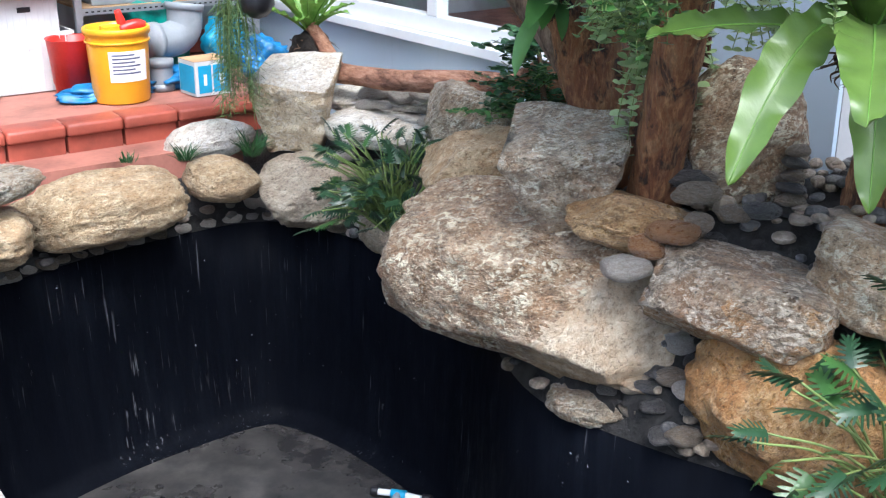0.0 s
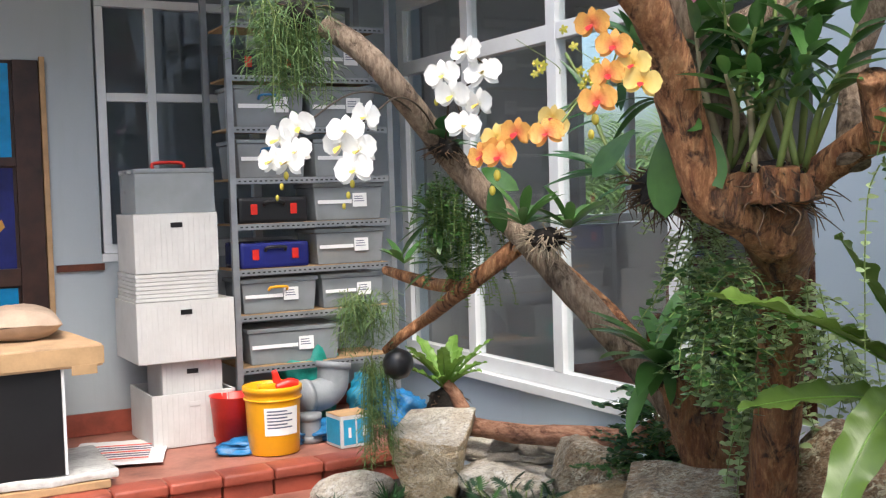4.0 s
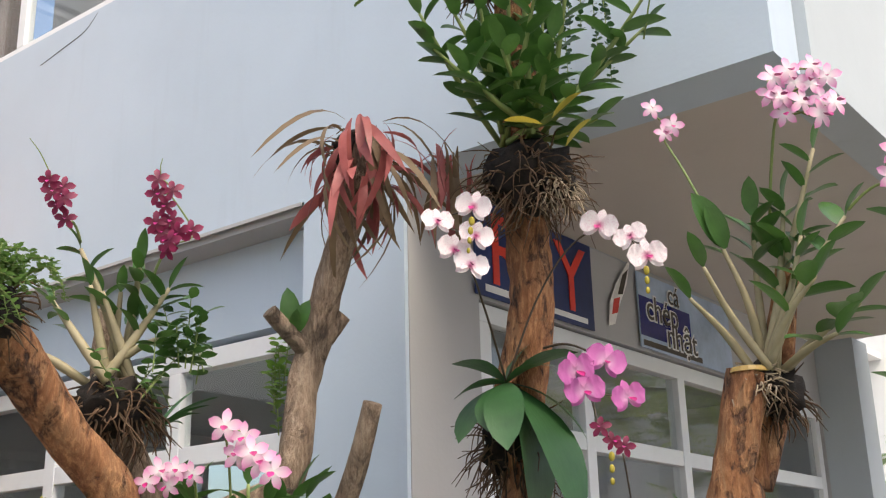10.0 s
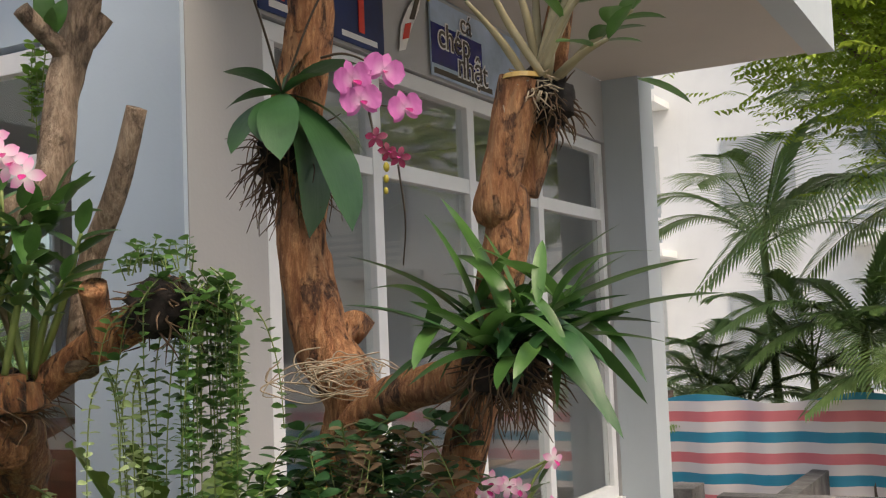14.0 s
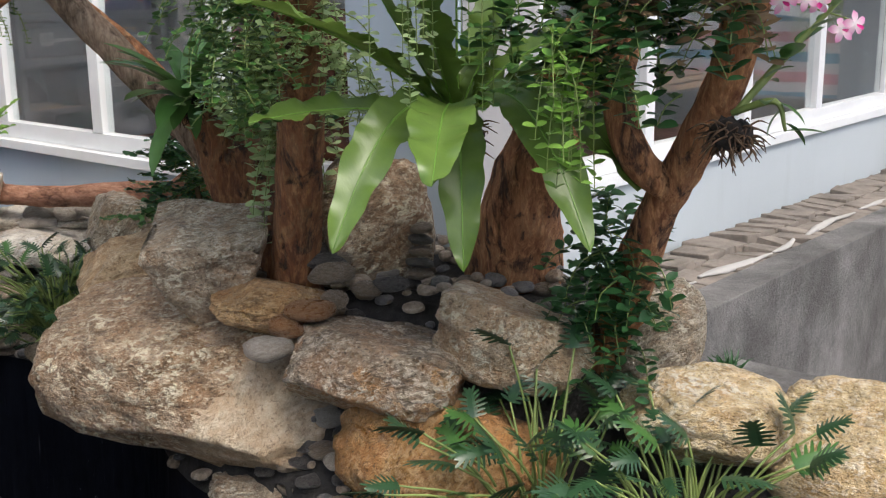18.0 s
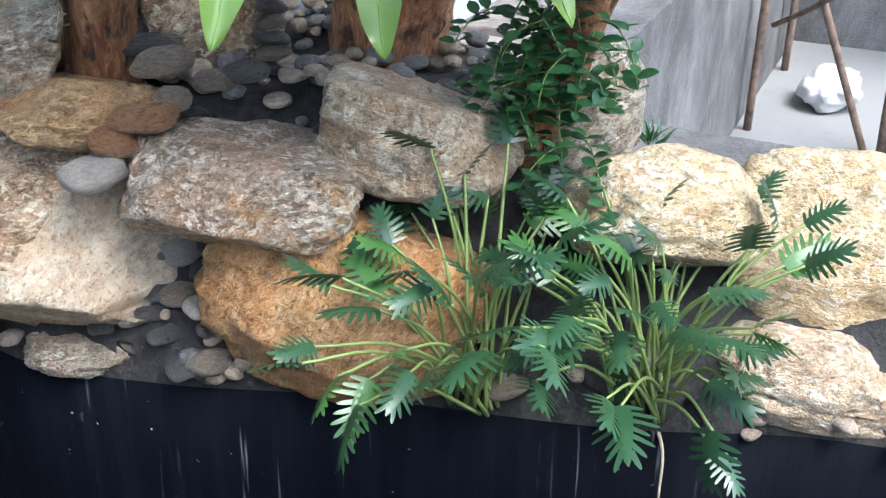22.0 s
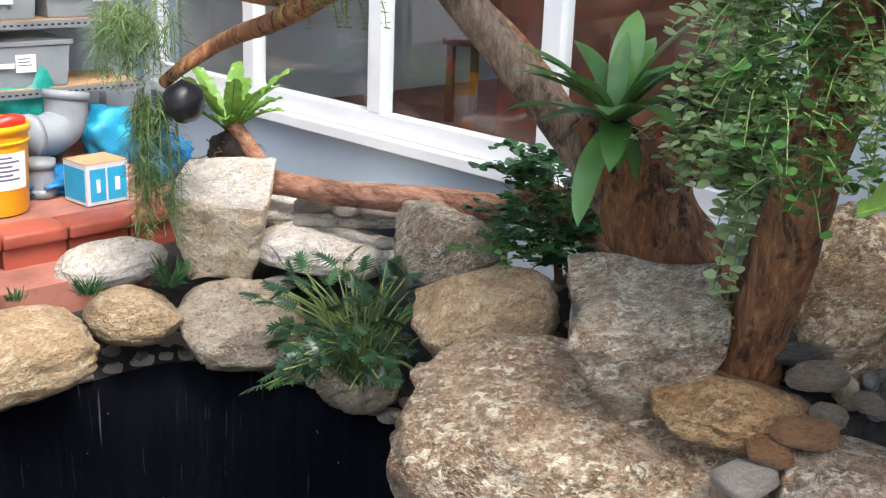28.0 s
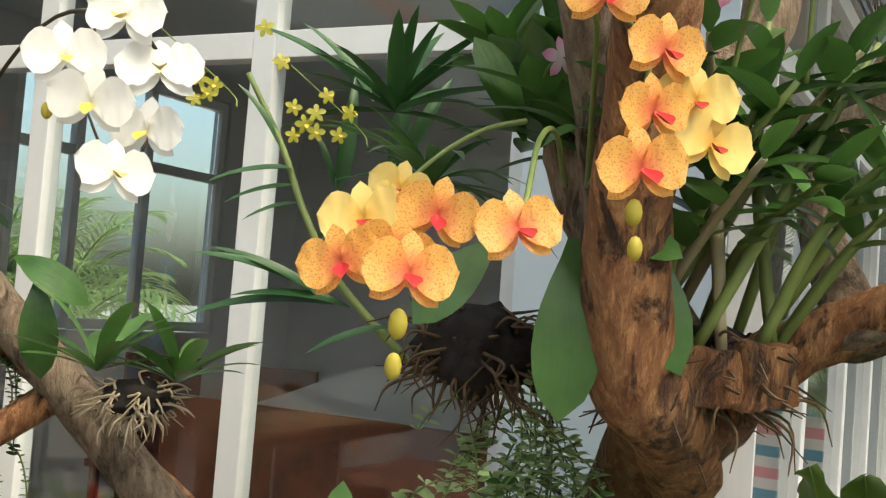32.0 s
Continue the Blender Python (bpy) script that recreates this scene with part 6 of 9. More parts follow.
tree_part(treeD, [(2.13, 3.24, 1.47), (2.016, 3.372, 1.345), (2.028, 3.650, 1.229), (2.227, 4.212, 1.101), (2.144, 4.329, 1.008), (2.101, 4.414, 0.936)], [0.035, 0.032, 0.03, 0.028, 0.025, 0.02], "bark", "limb", 19, 0.12)
tree_part(treeD, [(2.071, 3.531, 1.292), (2.059, 3.779, 1.285), (2.032, 3.972, 1.305), (2.000, 4.173, 1.335)], [0.03, 0.028, 0.026, 0.02], "bark", "limb", 20, 0.12)
flog = thing("fallen_log", "red-brown fallen log lying under the windows", "log", (2.68, 3.9, 0.5))
tree_part(flog, [(2.60, 4.52, 0.50), (2.64, 4.15, 0.52), (2.68, 3.85, 0.555), (2.72, 3.5, 0.60), (2.76, 3.25, 0.62)], [0.05, 0.047, 0.052, 0.05, 0.045], "bark_log", seed=21, rough=0.16)
tree_part(flog, [(2.60, 4.50, 0.5), (2.60, 4.60, 0.60), (2.57, 4.68, 0.70)], [0.045, 0.035, 0.03], "bark_log", "branch_stub", 22, 0.15)
tree_part(flog, [(2.74, 3.35, 0.62), (2.76, 3.2, 0.68), (2.78, 3.0, 0.55), (2.76, 2.9, 0.3)], [0.045, 0.05, 0.06, 0.07], "bark_log", "branch_stub", 23, 0.15)

# ---- plants on the trees ----
nest = thing("birds_nest_fern", "glossy bird's nest fern with long wavy fronds on a trunk", "fern", (2.40, 1.60, 1.03))
NEST = (2.40, 1.60, 1.055)
for k, (tip, arch, w, tilt) in enumerate((((1.646, 1.690, 1.405), 0.06, 0.13, 0.2), ((1.835, 1.789, 1.095), 0.035, 0.115, 0.3), ((1.873, 1.552, 0.799), 0.17, 0.125, 0.5), ((1.850, 1.215, 1.000), 0.10, 0.155, 0.0), ((2.166, 1.390, 0.719), 0.16, 0.125, -0.1), ((2.222, 1.053, 0.808), 0.20, 0.13, -0.4), ((2.549, 1.117, 0.901), 0.14, 0.14, -0.5), ((2.72, 1.20, 1.09), 0.12, 0.11, -0.3),
                                          ((1.90, 1.68, 1.34), 0.05, 0.12, 0.2), ((2.10, 1.70, 1.50), -0.03, 0.18, 0.3), ((2.25, 1.64, 1.49), -0.02, 0.17, 0.1), ((2.40, 1.60, 1.49), -0.01, 0.14, 0.0), ((2.52, 1.50, 1.36), 0.03, 0.13, -0.2), ((2.62, 1.36, 1.27), 0.06, 0.13, -0.3), ((2.66, 1.62, 1.46), 0.0, 0.13, 0.0))):
    frond(nest, NEST, tip, arch, w, "leaf_fern", k, "", tilt)
root_ball(nest, (2.41, 1.61, 1.01), 0.075, 20)
nest2 = thing("birds_nest_fern", "small light green bird's nest fern by the fallen log", "fern", (2.57, 4.70, 0.55))
for k in range(15):
    a = radians(24 * k + 10 * (k % 2))
    l = 0.26 if k % 2 else 0.34
    frond(nest2, (2.57, 4.70, 0.66), (2.57 + math.cos(a) * l * 0.75, 4.70 + math.sin(a) * l * 0.75, 0.66 + l * (0.75 if k % 3 else 0.35)), 0.03, 0.07, "leaf_light", k)
root_ball(nest2, (2.57, 4.70, 0.60), 0.10, 24)
nest3 = thing("birds_nest_fern", "bird's nest fern high on the tall trunk", "fern", (2.465, 1.317, 3.699))
C3 = (2.444, 1.310, 3.749)
for k, (tip, w) in enumerate((((1.936, 1.567, 3.599), 0.085), ((2.096, 1.515, 3.521), 0.07), ((1.974, 1.536, 3.846), 0.10), ((2.088, 1.350, 3.942), 0.10), ((2.206, 1.283, 4.101), 0.10), ((2.406, 1.182, 4.164), 0.10), ((2.644, 1.101, 4.123), 0.09), ((2.081, 1.577, 4.115), 0.10), ((2.071, 1.871, 3.917), 0.09))):
    frond(nest3, C3, tip, 0.04, w, "leaf_fern", k + 5)
root_ball(nest3, (2.459, 1.324, 3.699), 0.085, 40, hang=1.2)

# white moth orchid on top of the leaning trunk
P1 = (1.86, 3.33, 1.84)
o1 = thing("moth_orchid", "white moth orchid with arching flower sprays on the leaning trunk", "orchid", P1)
rosette(o1, P1, "phal", 7, (10, 60), 0.85)
root_ball(o1, P1, 0.06, 30)
spray(o1, "white", P1, [(1.521, 2.544, 2.075), (1.554, 2.507, 2.007), (1.469, 2.542, 1.948), (1.534, 2.500, 1.921), (1.472, 2.495, 1.855), (1.466, 2.595, 2.010)], lift=0.15, buds=2)
spray(o1, "white", P1, [(1.401, 2.995, 1.918), (1.325, 2.995, 1.873), (1.358, 2.958, 1.810), (1.314, 3.011, 1.829), (1.331, 2.951, 1.746)], lift=0.12, buds=3, size=1.08)
spray(o1, "white", P1, [(1.196, 3.084, 1.892), (1.150, 3.124, 1.854), (1.181, 3.059, 1.813), (1.114, 3.100, 1.785), (1.155, 3.072, 1.779)], lift=0.16, buds=3, size=1.06)

# orange moth orchid in front of the fork
P2 = (1.787, 1.980, 1.872)
o2 = thing("moth_orchid", "orange moth orchid with red lips and broad hanging leaves", "orchid", P2)
big = leaf_me("leaf", "leaf", 0.26, 0.095, 0.25, 0.12, 0, 1, 9, 0, 0.6)
for a, b in (((1.774, 1.967, 1.825), (1.732, 1.944, 1.587)), ((1.786, 1.939, 1.873), (1.802, 1.802, 1.665)), ((1.746, 2.065, 1.818), (1.634, 2.119, 1.705)), ((1.769, 1.931, 1.841), (1.742, 1.813, 1.815)), ((1.889, 2.098, 1.973), (1.804, 2.135, 2.114)), ((1.916, 2.046, 1.978), (1.866, 2.024, 2.059))):
    d = Vector(b) - Vector(a)
    put("leaf", big, o2, aim(a, d, 0.1, d.length / 0.245, (-0.7, -0.6, 0.4)))
spray(o2, "orange", (1.782, 1.987, 1.894), [(1.335, 1.860, 1.793), (1.291, 1.921, 1.800), (1.259, 1.944, 1.760), (1.230, 1.979, 1.749), (1.240, 1.917, 1.743)], "stem", 0.8, 0.09, 2)
spray(o2, "yellow", (1.705, 2.018, 1.968), [(1.506, 2.088, 1.848), (1.278, 1.989, 1.791), (1.508, 2.087, 1.825)], "stem", 0.8, 0.02)
spray(o2, "orange", (1.796, 1.961, 1.896), [(1.456, 1.836, 2.047), (1.469, 1.776, 1.989), (1.449, 1.777, 1.924), (1.420, 1.775, 1.863)], "stem", 0.88, 0.05, 2)
spray(o2, "yellow", (1.796, 1.961, 1.896), [(1.507, 1.751, 1.944), (1.517, 1.736, 1.902)], "stem", 0.88, 0.02)
rosette(o2, (1.965, 2.102, 1.977), "dend_big", 16, (10, 80), 1.25)
rosette(o2, (1.999, 2.088, 2.108), "dend_big", 14, (0, 80), 1.2)
rosette(o2, (2.048, 2.209, 2.123), "dend_big", 12, (10, 80), 1.1)
root_ball(o2, (1.947, 2.172, 1.658), 0.10, 70, hang=0.9)
o2b = thing("strap_orchid", "dark strap-leaved orchid fanning out beside the fork", "orchid", (2.008, 2.534, 1.823))
ORCH = [((1.980, 2.574, 1.938), (1.868, 2.682, 1.930)), ((1.985, 2.569, 1.909), (1.885, 2.654, 1.892)), ((1.990, 2.563, 1.880), (1.903, 2.623, 1.860)), ((1.985, 2.605, 1.969), (1.930, 2.652, 2.099)), ((2.056, 2.539, 1.919), (2.034, 2.567, 2.038)), ((2.062, 2.530, 1.910), (2.062, 2.504, 2.135)),
        ((1.975, 2.501, 1.725), (1.831, 2.656, 1.821)), ((1.980, 2.492, 1.716), (1.872, 2.643, 1.830)), ((1.990, 2.475, 1.708), (1.828, 2.674, 1.721)), ((2.003, 2.449, 1.705), (1.865, 2.599, 1.751)), ((1.993, 2.363, 1.678), (1.884, 2.467, 1.650)), ((2.063, 2.429, 1.833), (1.950, 2.539, 1.808)), ((2.233, 2.610, 2.132), (2.131, 2.785, 2.294)), ((2.245, 2.589, 2.112), (2.178, 2.696, 2.291)), ((2.186, 2.502, 1.969), (2.192, 2.465, 2.196)), ((2.192, 2.492, 1.960), (2.224, 2.408, 2.169))]
for a, b in ORCH:
    d = Vector(b) - Vector(a)
    put("leaf", LF["vanda"][0], o2b, aim(a, d, 0.2, d.length / 0.19, (-0.5, -0.4, 0.8)))
stem_part("cane", [(2.011, 2.335, 1.625), (1.991, 2.468, 1.747), (1.979, 2.542, 1.860), (1.984, 2.605, 1.978), (1.954, 2.671, 2.105)], [0.008, 0.007, 0.005], "stem", o2b)
for c0, pts in (((1.994, 2.436, 1.981), ((470, 40), (500, 100), (520, 150), (560, 180), (610, 220), (640, 250))), ((1.926, 2.667, 2.038), ((350, 140), (365, 165), (385, 180)))):
    stem_part("stalk", [c0] + [Vector(c0) + Vector((0.0, 0.02, 0.03)), Vector(c0) + Vector((-0.1, 0.1, 0.12))], [0.002, 0.001], "stem", o2b)
for p in ((1.897, 2.599, 2.168), (1.915, 2.571, 2.113), (1.914, 2.538, 2.034), (1.933, 2.504, 2.028), (1.953, 2.469, 1.993), (1.925, 2.520, 2.007), (1.939, 2.489, 2.058), (1.959, 2.454, 2.032), (1.854, 2.693, 2.073), (1.862, 2.679, 2.050), (1.852, 2.700, 2.039), (1.866, 2.671, 2.065), (1.918, 2.536, 1.987), (1.935, 2.503, 1.995)):
    bloom(o2b, "tiny", p, size=1.3)
rosette(o2b, (2.091, 2.363, 1.927), "strap", 22, (0, 60), 0.8)
rosette(o2b, (2.096, 2.447, 2.059), "vanda", 20, (0, 70), 1.2)
spray(o2b, "pink", (1.935, 2.112, 2.024), [(1.854, 2.043, 2.083)], "stem", 0.8, 0.02)

# pink dendrobium growing in the fork
o3 = thing("dendrobium_orchid", "dense green dendrobium with pink flowers in the tree fork", "orchid", HUB)
TIPS = [(1.829, 1.819, 2.109), (1.835, 1.702, 2.041), (1.968, 1.772, 2.157), (1.912, 1.637, 2.096), (2.004, 1.627, 2.129), (2.026, 1.566, 2.038), (1.752, 1.720, 1.928), (1.870, 1.564, 1.977), (1.775, 1.645, 1.911), (1.818, 1.898, 2.056), (1.968, 1.566, 1.924), (1.895, 1.762, 2.034), (1.886, 1.873, 2.102), (1.967, 1.657, 2.084), (2.007, 1.598, 2.109)]
for k, tip in enumerate(TIPS):
    b = Vector(HUB) + Vector((0.10 * math.cos(k * 2.4), 0.10 * math.sin(k * 2.4), 0.06))
    cane(o3, [b, b.lerp(Vector(tip), 0.5) + Vector((0.02 * math.cos(k), 0.02 * math.sin(k), 0.03)), tip], "dend_big" if k % 2 else "dend", 8, 0.85 if k % 2 else 1.2, 0.4, "stem" if k % 3 else "cane", 0.009)
spray(o3, "pink", (1.847, 1.694, 2.041), [(1.806, 1.680, 2.277), (1.834, 1.640, 2.248), (1.840, 1.618, 2.210), (1.840, 1.668, 2.209), (1.858, 1.609, 2.189), (1.874, 1.577, 2.161)], "stem", 1.15, 0.02)
spray(o3, "pink", (1.811, 1.780, 2.046), [(1.757, 1.736, 2.161), (1.722, 1.760, 2.172), (1.693, 1.781, 2.169), (1.659, 1.785, 2.139), (1.713, 1.773, 2.134)], "stem", 0.95, 0.02)
root_ball(o3, (HUB[0], HUB[1], HUB[2] + 0.03), 0.12, 60, squash=0.6)
o3b = thing("spiky_orchid", "yellow-green orchid climbing behind the grey limb", "orchid", (2.282, 1.991, 2.336))
strands(o3b, [(2.282, 1.991, 2.336), (2.258, 1.988, 2.403), (2.267, 1.959, 2.470)], 0.5, OVAL, "leaf_light", 0.02, True, 0.06, 0.9, upward=1.0)
o3c = thing("dark_strap_orchid", "dark leafy orchid behind the flowers", "orchid", (1.977, 1.992, 1.944))
rosette(o3c, (1.977, 1.992, 1.944), "strap", 22, (15, 70), 0.95)
rosette(o3c, (1.859, 2.008, 2.318), "vanda", 14, (0, 60), 0.9)
o3d = thing("green_sprout", "bright green young leaves in the limb fork", "orchid", (2.190, 1.841, 2.613))
for tip in ((2.150, 1.830, 2.746), (2.193, 1.782, 2.704), (2.151, 1.789, 2.665)):
    d = Vector(tip) - Vector((2.191, 1.843, 2.605))
    put("leaf", LF["dend_big"][1], o3d, aim((2.191, 1.843, 2.605), d, 0, d.length / 0.14, (-0.6, -0.6, 0.2)))

# trailing round-leaved basket on the right limb
bas = thing("hanging_vine", "round-leaved trailing vine spilling from a coir basket", "vine", (2.107, 1.372, 1.852))
root_ball(bas, (2.103, 1.377, 1.852), 0.10, 30)
strands(bas, ball_points((2.10, 1.38, 1.90), 0.09, 22, 0.1), 0.06, ROUND, "leaf_mid", 0.022, True, 0.3, 1.0, upward=0.9)
strands(bas, ball_points((2.11, 1.36, 1.88), 0.12, 16, -0.3), 0.20, ROUND, "leaf", 0.026, True, 0.5, 1.1)
strands(bas, ball_points((2.15, 1.29, 1.88), 0.09, 22, -0.3), 0.42, ROUND, "leaf_mid", 0.026, True, 0.3, 1.1)
strands(bas, ball_points((2.146, 1.313, 1.884), 0.05, 8, -0.1), 0.70, ROUND, "leaf_mid", 0.028, True, 0.12, 0.95)
strands(bas, ball_points((2.045, 1.455, 1.698), 0.05, 9, -0.1), 0.50, ROUND, "leaf_hoya", 0.028, True, 0.15, 0.9)

# red strap-leaved cactus on the limb's end
red = thing("strap_cactus", "red and olive strap-leaved cactus drooping from the limb end", "plant", (2.308, 1.688, 3.195))
RC = Vector((2.312, 1.690, 3.179))
red_me = [leaf_me("leaf", "leaf_red", 0.30, 0.03, 1.2, 0.2, 0, 1, 8, 0, 0.55), leaf_me("leaf", "leaf_olive", 0.34, 0.026, 1.3, 0.2, 0, 1, 8, 0, 0.55), leaf_me("leaf", "leaf_red", 0.22, 0.034, 0.9, 0.2, 0, 1, 8, 0, 0.55)]
for k in range(95):
    a = rng.uniform(0, 6.28)
    b = RC + Vector((math.cos(a) * 0.08, math.sin(a) * 0.08, rng.uniform(-0.12, 0.09)))
    d = Vector((math.cos(a), math.sin(a), rng.uniform(-1.6, 0.35)))
    put("leaf", rng.choice(red_me), red, aim(b, d, rng.uniform(-0.6, 0.6), rng.uniform(0.6, 1.05)))
RC2 = Vector((2.481, 1.483, 3.160))
for k in range(24):
    a = rng.uniform(0, 6.28)
    put("leaf", rng.choice(red_me), red, aim(RC2 + Vector((rng.uniform(-0.1, 0.1), rng.uniform(-0.1, 0.1), rng.uniform(-0.05, 0.05))), Vector((math.cos(a), math.sin(a), rng.uniform(-2.2, 0.2))), 0, rng.uniform(0.6, 1.0)))
root_ball(red, RC, 0.09, 20)

# maroon dendrobium on the grey limb
o4 = thing("dendrobium_orchid", "maroon dendrobium with pale old canes on the grey limb", "orchid", (1.602, 1.871, 2.378))
B4 = (1.602, 1.871, 2.378)
root_ball(o4, (1.614, 1.875, 2.335), 0.10, 90, hang=1.2)
for tip, pr in (((1.505, 1.905, 2.721), 5), ((1.594, 1.778, 2.677), 8), ((1.660, 1.743, 2.619), 8), ((1.479, 1.969, 2.591), 4), ((1.538, 1.848, 2.606), 1), ((1.572, 1.820, 2.606), 1), ((1.513, 1.864, 2.620), 0), ((1.646, 1.728, 2.494), 4), ((1.413, 1.999, 2.465), 2)):
    b = Vector(B4) + Vector((rng.uniform(-0.05, 0.05), rng.uniform(-0.05, 0.05), 0))
    cane(o4, [b, b.lerp(Vector(tip), 0.5) + Vector((rng.uniform(-0.02, 0.02), 0, 0.02)), tip], "dend", pr, 1.0, 0.45, "cane", 0.011)
spray(o4, "maroon", (1.502, 1.902, 2.736), [(1.442, 1.874, 2.770), (1.422, 1.879, 2.803), (1.406, 1.882, 2.834), (1.423, 1.864, 2.846), (1.394, 1.884, 2.860), (1.420, 1.851, 2.813)], "stem", 0.95, 0.02)
spray(o4, "maroon", (1.624, 1.768, 2.634), [(1.641, 1.730, 2.705), (1.644, 1.689, 2.741), (1.623, 1.731, 2.747), (1.635, 1.711, 2.776), (1.618, 1.714, 2.811), (1.597, 1.722, 2.840), (1.623, 1.696, 2.850), (1.591, 1.715, 2.876), (1.666, 1.669, 2.748), (1.618, 1.692, 2.714), (1.608, 1.736, 2.769)], "stem", 1.0, 0.02)
stem_part("stalk", [(1.402, 1.878, 2.856), (1.363, 1.887, 2.927), (1.334, 1.898, 2.966)], [0.002, 0.001], "stem", o4)
stem_part("stalk", [(1.598, 1.711, 2.868), (1.586, 1.708, 2.911), (1.585, 1.700, 2.935)], [0.002, 0.001], "stem", o4)
strands(o4, ball_points((1.689, 1.735, 2.368), 0.09, 9, 0.0), 0.15, OVAL, "leaf", 0.025, True, 0.25, 1.2, upward=1.0)
strands(o4, ball_points((1.631, 1.802, 2.312), 0.08, 8), 0.10, OVAL, "leaf_mid", 0.025, True, 0.4, 0.8, upward=0.6)

# feathery plant at the top of the big limb
fe = thing("feathery_plant", "fine-leaved feathery plant in a dark coir ball on the limb end", "plant", (1.175, 1.756, 2.497))
root_ball(fe, (1.188, 1.752, 2.477), 0.085, 30)
strands(fe, ball_points((1.168, 1.748, 2.525), 0.07, 46, 0.0), 0.17, TINY, "leaf_fresh", 0.008, True, 0.75, 1.0, upward=0.75)
strands(fe, ball_points((1.168, 1.748, 2.525), 0.09, 24, -0.4), 0.15, TINY, "leaf_fresh", 0.008, True, 0.8, 1.0, upward=0.15)
strands(fe, ball_points((1.119, 1.812, 2.472), 0.05, 7, -0.2), 0.2, TINY, "leaf_fresh", 0.009, True, 0.2, 1.0)
spray(fe, "maroon", (1.110, 1.800, 2.529), [(1.055, 1.846, 2.529), (1.030, 1.868, 2.523), (1.003, 1.886, 2.538), (1.023, 1.879, 2.508), (0.987, 1.897, 2.542)], "stem", 0.75, 0.03)
spray(fe, "maroon", (1.175, 1.735, 2.560), [(1.153, 1.733, 2.623), (1.143, 1.741, 2.626)], "stem", 0.6, 0.02)

# moth orchid on the tall trunk
P5 = (2.632, 1.401, 2.461)
o5 = thing("moth_orchid", "moth orchid on the tall trunk with spotted white and magenta sprays", "orchid", P5)
for tip, kind in (((2.493, 1.467, 2.544), "phal"), ((2.457, 1.494, 2.421), "phal"), ((2.440, 1.483, 2.300), "phal"), ((2.418, 1.282, 2.331), "phal"), ((2.611, 1.250, 2.522), "phal"), ((2.728, 1.210, 2.589), "phal"), ((2.618, 1.082, 2.192), "phal"), ((2.635, 1.192, 2.140), "phal"), ((2.442, 1.355, 2.319), "phal"), ((2.685, 1.379, 2.637), "phal"), ((2.745, 1.185, 2.373), "phal")):
    d = Vector(tip) - Vector(P5)
    put("leaf", rng.choice(LF[kind]), o5, aim(P5, d + Vector((0, 0, 0.04)), rng.uniform(-0.2, 0.2), d.length / 0.2))
root_ball(o5, (2.731, 1.439, 2.295), 0.115, 110, squash=1.1, hang=1.6)
spray(o5, "spot", P5, [(2.345, 1.309, 2.734), (2.315, 1.343, 2.779), (2.337, 1.282, 2.811), (2.278, 1.370, 2.858), (2.319, 1.273, 2.889)], "stalk", 0.95, 0.02, 4)
spray(o5, "spot", P5, [(2.657, 1.073, 2.873), (2.689, 0.991, 2.830), (2.695, 0.948, 2.764)], "stalk", 1.0, 0.10, 3)
spray(o5, "magenta", (2.648, 1.275, 2.549), [(2.652, 1.081, 2.477), (2.576, 1.134, 2.446), (2.598, 1.122, 2.391), (2.681, 1.036, 2.373)], "stalk", 1.05, 0.03)
spray(o5, "maroon", (2.654, 1.129, 2.387), [(2.636, 1.101, 2.295), (2.676, 1.053, 2.241), (2.659, 1.079, 2.257)], "stalk", 1.0, 0.0, 3)
stem_part("stalk", [(2.679, 1.056, 2.226), (2.719, 1.063, 2.076), (2.785, 1.113, 1.959)], [0.003, 0.002], "stalk", o5)

# large leafy orchid high on the tall trunk
P6 = (2.581, 1.272, 3.159)
o6 = thing("leafy_orchid", "large dark leafy orchid high on the tall trunk", "orchid", P6)
root_ball(o6, (2.622, 1.274, 3.079), 0.15, 120, squash=0.75, hang=1.0)
root_ball(o6, (2.623, 1.180, 3.019), 0.06, 60, "root_pale", 0.7, 1.6)
for tip in ((2.195, 1.350, 3.478), (2.287, 1.303, 3.518), (2.302, 1.211, 3.508), (2.376, 1.155, 3.596), (2.399, 1.074, 3.555), (2.485, 1.014, 3.627), (2.621, 0.824, 3.554), (2.685, 0.885, 3.469), (2.261, 1.234, 3.279), (2.308, 1.145, 3.338), (2.396, 1.028, 3.368), (2.490, 1.004, 3.233), (2.444, 1.150, 3.745), (2.250, 1.344, 3.385), (2.587, 1.011, 3.178), (2.588, 1.174, 3.575), (2.485, 1.319, 3.526)):
    b = Vector(P6) + Vector((rng.uniform(-0.08, 0.08), rng.uniform(-0.08, 0.08), rng.uniform(-0.02, 0.04)))
    cane(o6, [b, b.lerp(Vector(tip), 0.55) + Vector((0, 0, -0.02)), tip], "dend_big", 8, 0.92, 0.15, "stem", 0.009)
for p in ((2.459, 1.085, 3.158), (2.508, 1.075, 3.083), (2.370, 1.190, 3.151)):
    put("leaf", leaf_me("leaf", "leaf_yellow", 0.12, 0.045, 0.3, 0.2, 0, 1, 7), o6, aim(p, (0.2, -0.4, rng.uniform(-0.3, 0.9)), 0, 1), "yellowed leaf")
strands(o6, ball_points((2.745, 1.167, 3.828), 0.1, 14), 0.45, ROUND, "leaf_dark", 0.022, True, 0.15, 0.9)
o6b = thing("oncidium_orchid", "yellow oncidium spray above the big leaves", "orchid", (2.621, 0.824, 3.554))
